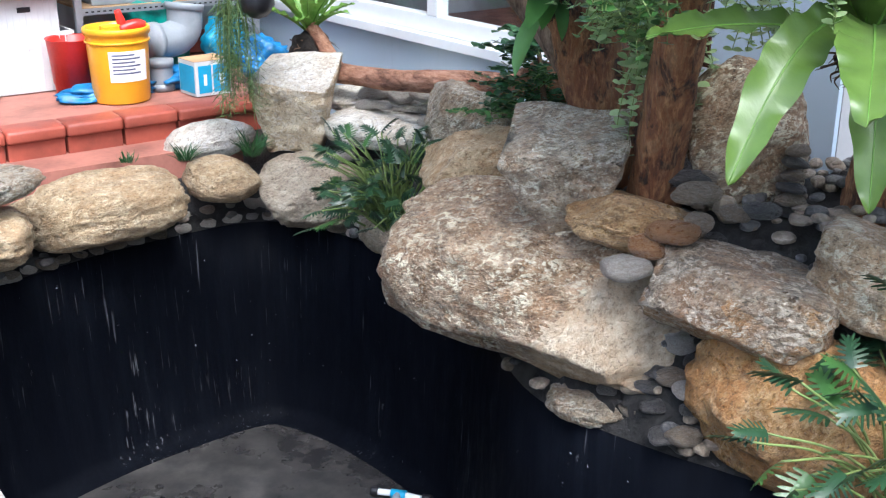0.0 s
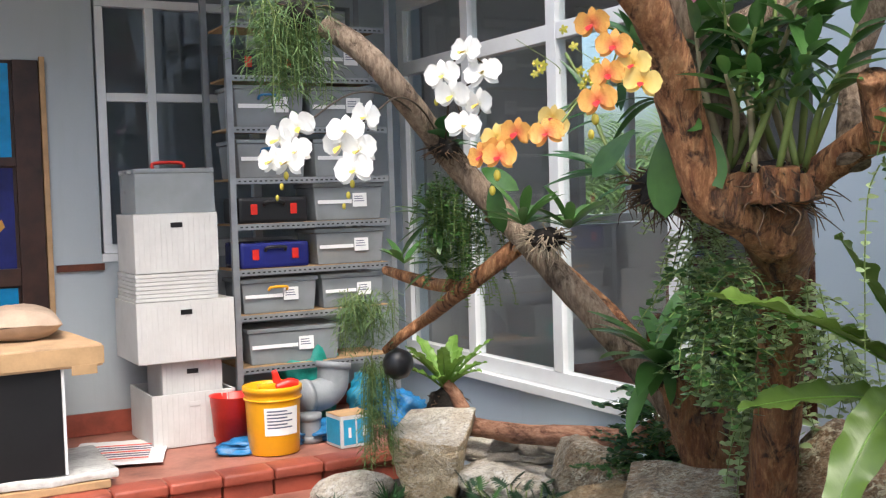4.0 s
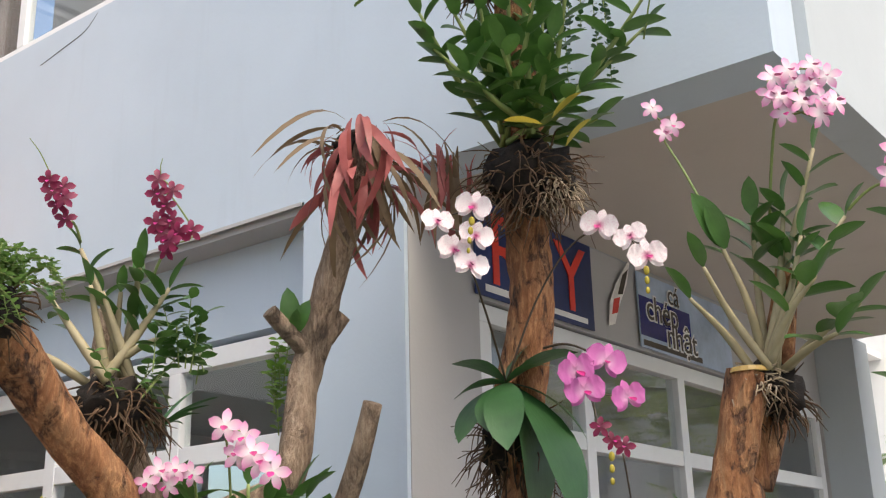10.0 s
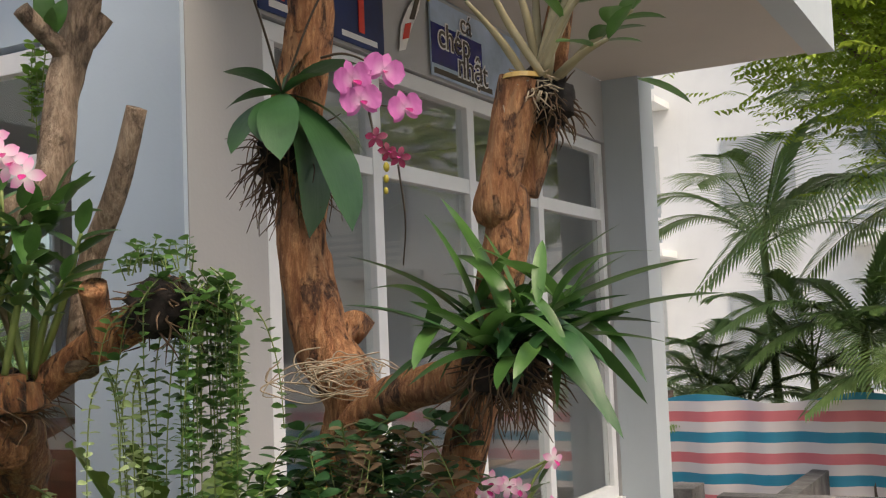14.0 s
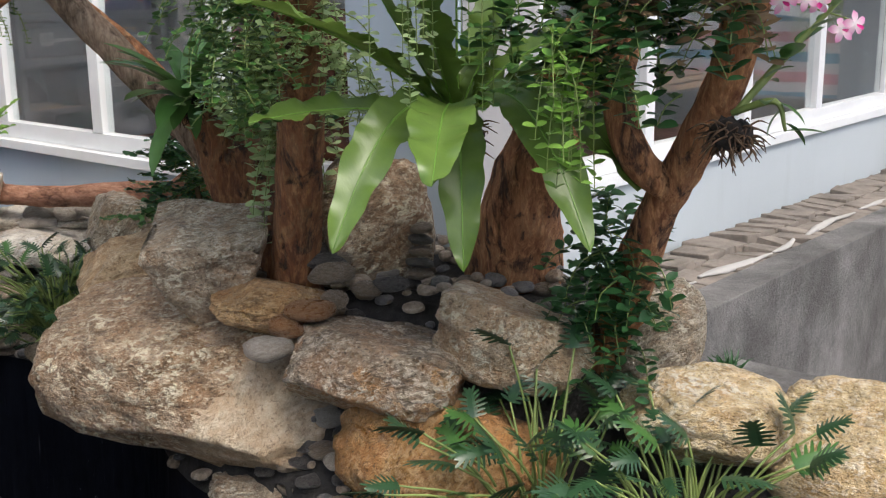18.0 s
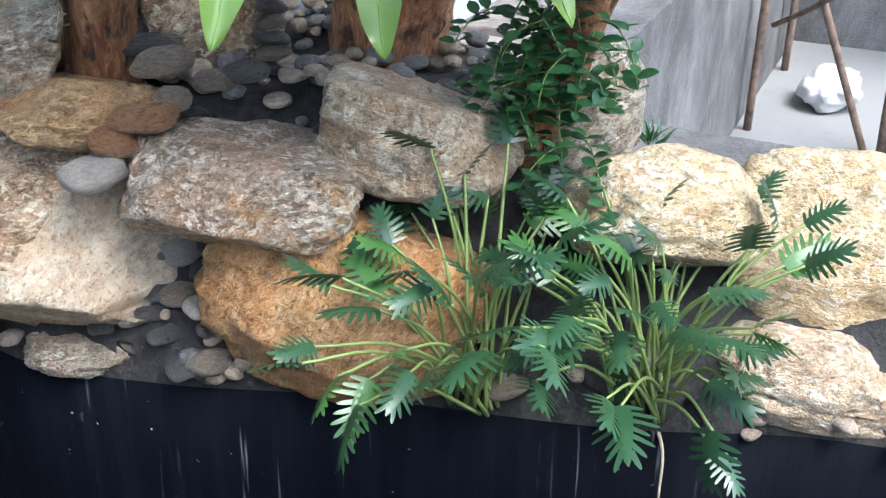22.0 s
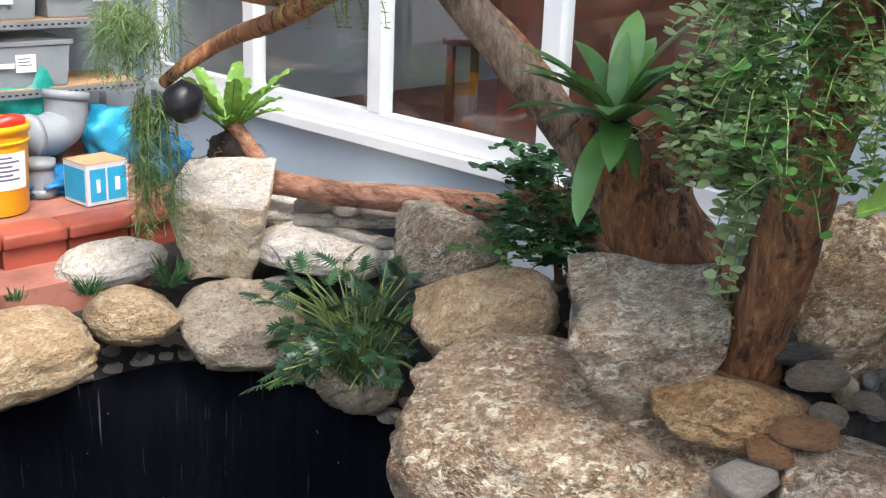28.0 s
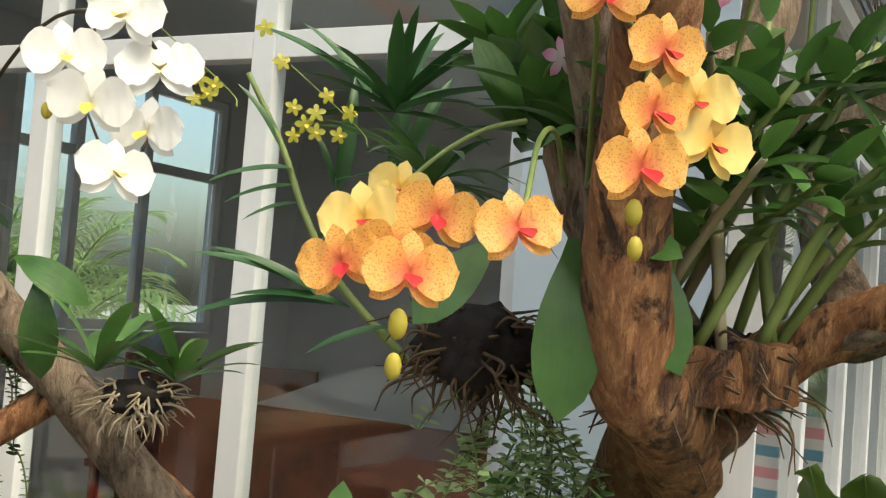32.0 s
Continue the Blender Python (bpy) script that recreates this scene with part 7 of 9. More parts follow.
for k in range(26):
    p = Vector((2.636, 0.770, 3.616)).lerp(Vector((2.684, 0.678, 3.677)), rng.random()) + Vector((rng.uniform(-0.06, 0.06), rng.uniform(-0.06, 0.06), rng.uniform(-0.06, 0.06)))
    bloom(o6b, "tiny", p, size=1.9)
stem_part("stalk", [(2.652, 0.874, 3.414), (2.630, 0.787, 3.600), (2.739, 0.593, 3.716)], [0.003, 0.0015], "stem", o6b)
for k in range(14):
    bloom(o6b, "tiny", Vector((2.269, 1.350, 3.606)) + Vector((rng.uniform(-0.1, 0.1), rng.uniform(-0.1, 0.1), rng.uniform(-0.06, 0.06))), size=1.2)

# dendrobium with pink sprays on the sawn trunk
P7 = (2.491, 0.558, 2.352)
o7 = thing("dendrobium_orchid", "tall dendrobium with pink flower heads on the sawn trunk", "orchid", P7)
root_ball(o7, (2.488, 0.572, 2.340), 0.055, 70, "root_pale", 0.8, 1.0)
root_ball(o7, (2.535, 0.542, 2.309), 0.06, 40, "root", 1.2, 1.4)
for tip, pr, s0 in (((2.483, 0.458, 2.757), 7, 0.45), ((2.492, 0.373, 2.877), 7, 0.5), ((2.383, 0.592, 2.666), 1, 0.8), ((2.464, 0.311, 2.682), 5, 0.55), ((2.468, 0.306, 2.474), 5, 0.5), ((2.290, 0.596, 2.579), 0, 0.5), ((2.453, 0.530, 2.733), 6, 0.6), ((2.471, 0.422, 2.661), 5, 0.5), ((2.411, 0.346, 2.401), 2, 0.6), ((2.333, 0.657, 2.523), 0, 0.5), ((2.412, 0.379, 2.541), 3, 0.5)):
    b = Vector(P7) + Vector((rng.uniform(-0.04, 0.04), rng.uniform(-0.04, 0.04), 0))
    cane(o7, [b, b.lerp(Vector(tip), 0.5) + Vector((rng.uniform(-0.02, 0.02), rng.uniform(-0.02, 0.02), 0.01)), tip], "dend_big", pr, 0.86, s0, "cane", 0.0095)
for tip in ((2.294, 0.598, 2.762), (2.313, 0.579, 2.729)):
    d = Vector(tip) - Vector((2.395, 0.580, 2.646))
    put("leaf", LF["dend_big"][1], o7, aim((2.395, 0.580, 2.646), d, 0, d.length / 0.13, (-0.7, -0.5, 0.2)))
for at in ((2.460, 0.301, 2.312), (2.436, 0.254, 2.678)):
    put("leaf", LF["dend_big"][1], o7, aim(at, (0.3, -0.6, -0.25), 0, 1))
FH = [(2.370, 0.413, 3.026), (2.383, 0.381, 3.038), (2.407, 0.331, 3.043), (2.428, 0.305, 3.016), (2.369, 0.401, 2.971), (2.394, 0.361, 2.956), (2.416, 0.318, 2.955), (2.412, 0.290, 2.939), (2.381, 0.400, 2.931), (2.412, 0.343, 3.004), (2.395, 0.372, 3.011), (2.402, 0.323, 2.914), (2.376, 0.425, 2.986)]
spray(o7, "pink", (2.475, 0.495, 2.718), [FH[4]] + FH, "stem", 1.0, 0.03)
spray(o7, "pink", (2.464, 0.303, 2.695), [(2.447, 0.198, 2.740), (2.439, 0.185, 2.791), (2.459, 0.135, 2.808), (2.436, 0.151, 2.860), (2.460, 0.104, 2.859)], "stem", 1.0, 0.01)
stem_part("stalk", [(2.440, 0.146, 2.853), (2.451, 0.075, 2.941), (2.447, 0.041, 3.017)], [0.002, 0.001], "stem", o7)
spray(o7, "pink", (2.392, 0.582, 2.652), [(2.358, 0.701, 2.960), (2.364, 0.680, 2.976), (2.332, 0.717, 3.023)], "stem", 0.8, 0.01)

# arching strap orchid lower on the sawn trunk
P8 = (2.335, 0.609, 1.707)
o8 = thing("strap_orchid", "spreading green strap-leaved orchid on the sawn trunk", "orchid", P8)
root_ball(o8, (2.359, 0.608, 1.682), 0.10, 90, hang=1.2)
TP = [(2.464, 0.149, 1.843), (2.483, 0.217, 1.923), (2.435, 0.280, 1.780), (2.392, 0.250, 1.721), (2.485, 0.404, 2.013), (2.394, 0.449, 1.971), (2.290, 0.705, 2.054), (2.358, 0.696, 2.099), (2.177, 0.870, 1.974), (2.111, 0.871, 1.845), (2.138, 0.737, 1.823), (2.075, 0.648, 1.795), (2.062, 0.572, 1.726), (2.045, 0.499, 1.633), (2.238, 0.395, 1.741), (2.208, 0.444, 1.767), (2.397, 0.413, 1.560), (2.125, 0.481, 1.790), (2.294, 0.502, 1.883), (2.260, 0.365, 1.786), (2.404, 0.330, 1.826), (2.214, 0.426, 1.650), (2.359, 0.595, 1.997), (2.259, 0.834, 1.913), (2.442, 0.459, 1.864), (2.543, 0.401, 1.942)]
sw = [leaf_me("leaf", "leaf", 0.34, 0.042, 0.35, 0.25, 0, 1, 10, 0, 0.45), leaf_me("leaf", "leaf_dark", 0.34, 0.05, 0.4, 0.25, 0, 1, 10, 0, 0.45)]
for tip in TP:
    b = Vector(P8) + Vector((rng.uniform(-0.05, 0.05), rng.uniform(-0.05, 0.05), rng.uniform(-0.02, 0.03)))
    d = Vector(tip) - b
    put("leaf", rng.choice(sw), o8, aim(b, d + Vector((0, 0, 0.09)), rng.uniform(-0.3, 0.3), max(0.5, d.length / 0.31)))
sd = [leaf_me("leaf", "leaf", 0.30, 0.044, 1.1, 0.3, 0, 1, 12, 0, 0.42), leaf_me("leaf", "leaf_mid", 0.26, 0.05, 0.7, 0.3, 0, 1, 12, 0, 0.5), leaf_me("leaf", "leaf_mid", 0.22, 0.04, 0.3, 0.3, 0, 1, 10, 0, 0.45), leaf_me("leaf", "leaf_dark", 0.28, 0.046, 1.0, 0.3, 0, 1, 12, 0, 0.45)]
for k in range(64):
    a, el = rng.uniform(0, 6.28), rng.uniform(-0.25, 1.25)
    b = Vector(P8) + Vector((rng.uniform(-0.09, 0.12), rng.uniform(-0.16, 0.12), rng.uniform(-0.02, 0.14)))
    put("leaf", rng.choice(sd), o8, aim(b, (math.cos(a) * math.cos(el), math.sin(a) * math.cos(el), math.sin(el)), rng.uniform(-0.6, 0.6), rng.uniform(0.65, 1.05)))
o8b = thing("small_orchid", "small pink dendrobium low on the sawn trunk", "orchid", (2.508, 0.857, 1.074))
root_ball(o8b, (2.508, 0.856, 1.067), 0.055, 60, hang=1.0)
cane(o8b, [(2.517, 0.854, 1.115), (2.594, 0.778, 1.238), (2.684, 0.686, 1.373)], "dend", 8, 1.1, 0.2, "stem", 0.009)
cane(o8b, [(2.513, 0.859, 1.116), (2.529, 0.761, 1.148), (2.538, 0.736, 1.080)], "dend", 4, 1.0, 0.3, "stem", 0.008)
spray(o8b, "pink", (2.666, 0.707, 1.360), [(2.712, 0.662, 1.435), (2.634, 0.753, 1.375), (2.610, 0.786, 1.387), (2.650, 0.730, 1.367), (2.600, 0.797, 1.369), (2.695, 0.660, 1.317), (2.677, 0.682, 1.304)], "stem", 0.85, 0.01)

# coil of pale aerial roots and the leafy vine round the two trunks
coil = thing("aerial_roots", "tangle of pale silvery aerial roots on the tall trunk", "roots", (2.581, 1.237, 1.667))
items = []
for k in range(34):
    c, r = Vector((2.598, 1.211, 1.666)) + Vector((rng.uniform(-0.07, 0.07), rng.uniform(-0.07, 0.07), rng.uniform(-0.03, 0.03))), rng.uniform(0.03, 0.17)
    a0 = rng.uniform(0, 6.28)
    pts = [c + Vector((0.62 * r * math.cos(a0 + t) + rng.uniform(-0.02, 0.02), -0.8 * r * math.cos(a0 + t), r * 0.30 * math.sin(a0 + t) + rng.uniform(-0.02, 0.02))) for t in np.linspace(0, rng.uniform(1.5, 4.0), 6)]
    v, f = tube_data(pts, [0.0022, 0.002, 0.0012], 4, 4)
    items.append((v, f, Matrix.Identity(4)))
joined("root_tangle", items, "root_pale", coil)
vine = thing("leafy_vine", "dark oval-leaved vine draped over the crossing trunks", "vine", (2.310, 1.084, 1.414))


def draped(a, b, drop, count, spread, length, leaf, mat, size, gap=0.026, sway=0.7):
    a, b = Vector(a), Vector(b)
    st = [a.lerp(b, rng.random()) + Vector((rng.uniform(-spread, spread), rng.uniform(-spread, spread), -drop * rng.random())) for k in range(count)]
    return st, length, leaf, mat, gap, True, sway, size


for row in (draped((2.266, 1.252, 1.559), (2.442, 0.801, 1.569), 0.28, 55, 0.10, 0.13, OVAL, "leaf_dark", 1.35), draped((2.168, 1.215, 1.481), (2.300, 1.009, 1.443), 0.25, 26, 0.08, 0.16, OVAL, "leaf_mid", 1.2),
            draped((2.291, 0.996, 1.580), (2.370, 0.764, 1.544), 0.2, 22, 0.08, 0.16, OVAL, "leaf_olive", 1.1), draped((2.175, 1.158, 1.372), (2.149, 1.045, 1.271), 0.1, 12, 0.05, 0.3, OVAL, "leaf_light", 0.85, 0.03, 0.25),
            draped((2.579, 1.312, 0.899), (2.578, 1.137, 0.856), 0.42, 46, 0.08, 0.16, OVAL, "leaf_dark", 1.2), draped((2.337, 1.235, 1.541), (2.461, 0.946, 1.430), 0.3, 40, 0.08, 0.1, OVAL, "leaf_dark", 1.35)):
    strands(vine, *row)

# trailing hoya on the first trunk
hoya = thing("trailing_hoya", "pale round-leaved hoya cascading down the trunk", "vine", (2.06, 2.12, 1.3))
for row in (draped((2.340, 2.388, 1.429), (2.414, 2.213, 1.367), 0.4, 90, 0.05, 0.2, ROUND, "leaf_hoya", 1.35, 0.026, 0.45), draped((2.390, 2.412, 1.260), (2.507, 2.265, 1.191), 0.14, 50, 0.08, 0.14, ROUND, "leaf_dark", 1.25),
            draped((2.231, 2.370, 1.136), (2.342, 2.246, 1.106), 0.10, 40, 0.05, 0.09, ROUND, "leaf_hoya", 1.2), draped((2.396, 2.234, 1.205), (2.307, 2.243, 1.021), 0.1, 8, 0.03, 0.25, ROUND, "leaf_hoya", 1.3, 0.03, 0.2),
            draped((1.987, 2.162, 1.659), (2.041, 2.059, 1.650), 0.25, 60, 0.07, 0.13, TINY, "leaf_hoya", 1.4, 0.016), draped((2.195, 1.936, 1.492), (2.327, 1.908, 1.265), 0.2, 60, 0.07, 0.15, ROUND, "leaf_hoya", 1.0),
            draped((1.907, 2.071, 1.498), (1.977, 1.886, 1.451), 0.35, 60, 0.06, 0.15, ROUND, "leaf", 1.0)):
    strands(hoya, *row)

# strap plant at the foot of the leaning trunk
brom = thing("broad_leaf_orchid", "dark broad-leaved orchid on the leaning trunk", "orchid", (2.297, 2.641, 1.060))
for tip in ((2.071, 2.576, 0.901), (2.136, 2.490, 1.023), (2.221, 2.470, 1.002), (2.320, 2.727, 1.311), (2.440, 2.699, 1.351), (2.475, 2.630, 1.272), (2.137, 2.800, 1.224), (2.155, 2.719, 1.252), (2.590, 2.611, 1.325), (2.311, 2.648, 1.278), (2.386, 2.524, 1.166), (2.173, 2.785, 1.106), (2.427, 2.800, 1.213)):
    d = Vector(tip) - Vector((2.298, 2.642, 1.066))
    put("leaf", rng.choice(LF["broad"]), brom, aim((2.298, 2.642, 1.066), d + Vector((0, 0, 0.05)), rng.uniform(-0.2, 0.2), max(0.6, d.length / 0.24)))
for k in range(16):
    az, el = radians(22.5 * k + rng.uniform(-10, 10)), radians(rng.uniform(15, 75))
    put("leaf", rng.choice(LF["broad"]), brom, aim((2.299, 2.636, 1.053), (math.cos(az) * math.cos(el), math.sin(az) * math.cos(el), math.sin(el)), rng.uniform(-0.2, 0.2), rng.uniform(1.0, 1.45)))
root_ball(brom, (2.298, 2.631, 1.040), 0.05, 24)

# plants along the leaning trunk
o9 = thing("hanging_fern", "fine green fern hanging from the leaning trunk", "fern", (1.977, 3.471, 1.640))
strands(o9, [Vector((1.970, 3.495, 1.729)).lerp(Vector((2.003, 3.424, 1.553)), rng.random()) + Vector((rng.uniform(-0.1, 0.1), rng.uniform(-0.1, 0.1), rng.uniform(-0.05, 0.05))) for k in range(60)], 0.26, TINY, "leaf", 0.011, True, 0.4, 1.2)
LF["sword"] = [leaf_me("leaf", "leaf_mid", 0.24, 0.045, 0.45, 0.2, 0, 1, 8, 0, 0.55), leaf_me("leaf", "leaf", 0.20, 0.042, 0.3, 0.2, 0, 1, 8, 0, 0.55)]
strands(o9, ball_points((1.98, 3.50, 1.66), 0.10, 30, -0.8), 0.20, OVAL, "leaf_mid", 0.022, True, 0.45, 0.55)
rosette(o9, (1.947, 3.573, 1.570), "sword", 16, (-30, 50), 0.95)
rosette(o9, (2.002, 3.629, 1.378), "sword", 16, (-30, 60), 0.95)
rosette(o9, (2.012, 4.008, 1.370), "sword", 8, (10, 60), 0.8)
strands(o9, [Vector((2.061, 3.473, 1.332)) + Vector((rng.uniform(-0.12, 0.12), rng.uniform(-0.12, 0.12), 0.02)) for k in range(16)], 0.14, TINY, "leaf_light", 0.014, True, 0.6, 0.9)
o10 = thing("strap_orchid", "light green strap orchid rooted on the leaning trunk", "orchid", (2.020, 2.931, 1.538))
rosette(o10, (1.976, 2.984, 1.546), "sword", 13, (15, 75), 0.95)
rosette(o10, (2.110, 2.900, 1.529), "sword", 13, (15, 75), 0.9)
root_ball(o10, (2.038, 2.934, 1.497), 0.07, 60, "root_pale", 0.6, 0.9)
for a, b in (((1.946, 3.129, 1.713), (1.906, 3.067, 1.537)), ((1.920, 3.167, 1.751), (1.916, 3.007, 1.710))):
    d = Vector(b) - Vector(a)
    put("leaf", LF["phal_bright"][0], o10, aim(a, d, 0, d.length / 0.23, (-0.7, -0.6, 0.3)))

weep = thing("weeping_plant", "weeping fine-leaved plant in a dark pot on the trunk tip", "plant", (1.306, 3.465, 2.300))
root_ball(weep, (1.329, 3.445, 2.319), 0.075, 14)
strands(weep, [Vector((1.303, 3.460, 2.339)) + Vector((rng.uniform(-0.12, 0.12), rng.uniform(-0.12, 0.12), rng.uniform(-0.05, 0.06))) for k in range(80)], 0.3, FINE, "leaf_fine", 0.02, True, 0.2, 1.0)
# weeping fine-leaved plants on the low branches
moss = thing("weeping_plant", "fine weeping grey-green plant hanging from the branch end", "plant", (2.035, 4.425, 1.145))
strands(moss, [Vector((2.021, 4.454, 1.181)) + Vector((rng.uniform(-0.11, 0.11), rng.uniform(-0.11, 0.11), rng.uniform(-0.04, 0.06))) for k in range(70)], 0.2, FINE, "leaf_fine", 0.02, True, 0.3, 1.0)
strands(moss, [Vector((2.028, 4.391, 0.883)) + Vector((rng.uniform(-0.06, 0.06), rng.uniform(-0.06, 0.06), rng.uniform(-0.04, 0.06))) for k in range(44)], 0.42, FINE, "leaf_fine", 0.02, True, 0.12, 0.9)
bm = bmesh.new()
bmesh.ops.create_icosphere(bm, subdivisions=3, radius=1)
for v in bm.verts:
    p = v.co.copy()
    v.co = p * 0.072 * (1 + 0.16 * noise.noise(p * 4)) + Vector((2.104, 4.289, 0.891)) - Vector(moss.location)
part("wrapped_root_ball", bm, M["dark"], moss, "root ball wrapped in black plastic", smooth=True)

# bush and ground plants
bush = thing("dark_bush", "dense dark green small-leaved bush", "bush", (2.68, 3.05, 0.3))
stem_part("trunk", [(2.68, 3.05, 0.28), (2.67, 3.08, 0.5), (2.65, 3.12, 0.8)], [0.02, 0.015, 0.008], "root", bush)
strands(bush, ball_points((2.66, 3.12, 0.66), 0.13, 110, -1.0, 1.25), 0.13, ROUND, "leaf_dark", 0.02, True, 0.9, 1.25, upward=0.4)
strands(bush, ball_points((2.60, 3.05, 0.62), 0.11, 24, -1.0, 1.2), 0.10, ROUND, "leaf", 0.02, True, 0.9, 1.0, upward=0.4)
moss2 = thing("creeping_plant", "creeping green plant on the tan stone", "plant", (2.390, 3.083, 0.587))
strands(moss2, [Vector((2.391, 3.085, 0.595)) + Vector((rng.uniform(-0.08, 0.08), rng.uniform(-0.08, 0.08), 0)) for k in range(14)], 0.07, ROUND, "leaf", 0.015, True, 0.8, 0.8, upward=0.2)

T1 = []
for k in range(75):
    a, rr = rng.uniform(0, 6.28), rng.uniform(0.08, 0.30)
    T1.append((2.30 + math.cos(a) * rr, 3.62 + math.sin(a) * rr, 0.14 + rng.uniform(0.0, 0.30) - rr * 0.25))
lobed_plant("dark green lobed-leaf plant growing over the pond edge", (2.37, 3.64, -0.02), T1, 0.66)
T2 = [(2.105, 1.493, 0.256), (2.0, 1.47, 0.178), (1.986, 1.368, 0.079), (2.279, 1.423, 0.264), (2.413, 1.464, 0.289), (2.431, 1.414, 0.398), (2.403, 1.333, 0.41), (2.143, 1.243, 0.254), (2.136, 1.191, 0.206), (2.055, 1.288, 0.138), (2.271, 1.163, 0.295), (2.472, 1.313, 0.276), (2.117, 1.077, 0.206), (2.186, 1.416, 0.218), (2.506, 1.219, 0.265)]
lobed_plant("lobed-leaf plant with long stalks at the waterline", (2.345, 1.27, -0.10), T2)
T3 = [(2.454, 1.071, 0.304), (2.477, 0.977, 0.272), (2.664, 1.028, 0.273), (2.695, 0.909, 0.239), (2.673, 0.722, 0.299), (2.589, 0.676, 0.239), (2.453, 0.81, 0.226), (2.342, 0.849, 0.185), (2.302, 0.942, 0.185), (2.344, 0.739, 0.104), (2.193, 0.903, 0.087), (2.146, 1.063, 0.127), (2.339, 1.103, 0.247), (2.454, 0.711, 0.154), (2.275, 0.722, -0.026), (2.272, 1.041, 0.205), (2.423, 1.045, 0.23), (2.485, 0.917, 0.241), (2.183, 1.043, 0.176)]
lobed_plant("large lobed-leaf plant with tangled pale stalks at the waterline", (2.49, 0.93, -0.11), T3)
stem_part("root", [(2.47, 0.90, -0.12), (2.42, 0.86, -0.17), (2.38, 0.85, -0.27)], [0.005, 0.003], "root_pale", bpy.data.objects["lobed_plant.002"])
grass_tuft("bright yellow-green grass tuft beside the deck", (0.5, 4.02, 0.159), 90, 0.36, "leaf_light", 0.45, 0.008)
grass_tuft("dark green mondo grass between the stones", (2.091, 4.39, 0.203), 70, 0.15, "leaf_dark", 1.2)
grass_tuft("dark green mondo grass beside the white stone", (1.821, 4.492, 0.202), 50, 0.10, "leaf_dark", 1.2)
grass_tuft("dark green mondo grass by the step", (1.578, 4.53, 0.222), 30, 0.06, "leaf_dark", 1.2)
grass_tuft("small grass between the cream boulders", (3.136, 1.129, 0.249), 40, 0.07, "leaf_dark", 1.3)


# ---- things on the step ----
def lathe(name, prof, mat, parent, loc=(0, 0, 0), seg=28, label=""):
    v, f = [], []
    for r, z in prof:
        for k in range(seg):
            a = 2 * math.pi * k / seg
            v.append((r * math.cos(a), r * math.sin(a), z))
    for i in range(len(prof) - 1):
        for k in range(seg):
            f.append((i * seg + k, i * seg + (k + 1) % seg, (i + 1) * seg + (k + 1) % seg, (i + 1) * seg + k))
    f.append(tuple(range(seg - 1, -1, -1)))
    ob = link_mesh(name, raw(name, v, f), M[mat], parent, label)
    ob.location = loc
    return ob


def bars(parent, x0, x1, z0, rows, y, h=0.006, mat="ink", gap=0.014, name="print_bar"):
    """Unreadable small print as plain bars on a face that looks to -y."""
    r = random.Random(int(x0 * 1000) + rows)
    for k in range(rows):
        box_part(name, (x0, y - 0.0015, z0 - k * gap), (x0 + (x1 - x0) * r.uniform(0.45, 1), y, z0 - k * gap + h), M[mat], parent, 0)


before = set(scene.objects)
bucket = thing("bucket", "yellow plastic paint bucket with a white label, filled with tools", "bucket", (1.70, 4.88, 0.42))
lathe("body", [(0.122, 0), (0.125, 0.004), (0.136, 0.28), (0.139, 0.30), (0.146, 0.30), (0.147, 0.325), (0.141, 0.33), (0.132, 0.325), (0.130, 0.2), (0.0, 0.2)], "yellow", bucket)
lathe("rim_band", [(0.136, 0.262), (0.142, 0.262), (0.143, 0.272), (0.137, 0.272)], "yellow", bucket)
lv, lf = [], []
for i in range(9):
    a = radians(-128 + i * 9.5)
    for z in (0.10, 0.235):
        rr = 0.1265 + z * 0.036 + 0.002
        lv.append((rr * math.cos(a), rr * math.sin(a), z))
lf = [(2 * i, 2 * i + 2, 2 * i + 3, 2 * i + 1) for i in range(8)]
link_mesh("label", raw("label", lv, lf), M["paper"], bucket, "white printed label")
for k in range(6):
    bv, bf = [], []
    for i in range(7):
        a = radians(-122 + i * (9 if k % 2 else 7))
        for z in (0.215 - k * 0.016, 0.222 - k * 0.016):
            rr = 0.1265 + z * 0.036 + 0.0035
            bv.append((rr * math.cos(a), rr * math.sin(a), z))
    link_mesh("print_bar", raw("print_bar", bv, [(2 * i, 2 * i + 2, 2 * i + 3, 2 * i + 1) for i in range(6)]), M["ink"], bucket)
tool = thing("trowel_handle", "red plastic tool sticking out of the bucket", "tool", (1.75, 4.86, 0.66))
tube("handle", [(-0.02, 0, 0.02), (-0.03, 0, 0.10), (-0.045, 0.0, 0.16)], [0.02, 0.022, 0.014], M["red"], tool, 10, 5)
tube("grip", [(-0.04, 0, 0.07), (0.03, -0.01, 0.09), (0.07, -0.02, 0.085)], [0.03, 0.028, 0.02], M["red"], tool, 10, 5)
box_part("float", (-0.13, -0.02, 0.04), (-0.04, 0.02, 0.10), M["yellow"], tool, 0.01)
redb = thing("red_bucket", "red plastic bucket behind the yellow one", "bucket", (1.58, 5.14, 0.42))
lathe("body", [(0.09, 0), (0.115, 0.25), (0.12, 0.255), (0.11, 0.25), (0.1, 0.05), (0, 0.05)], "red", redb)


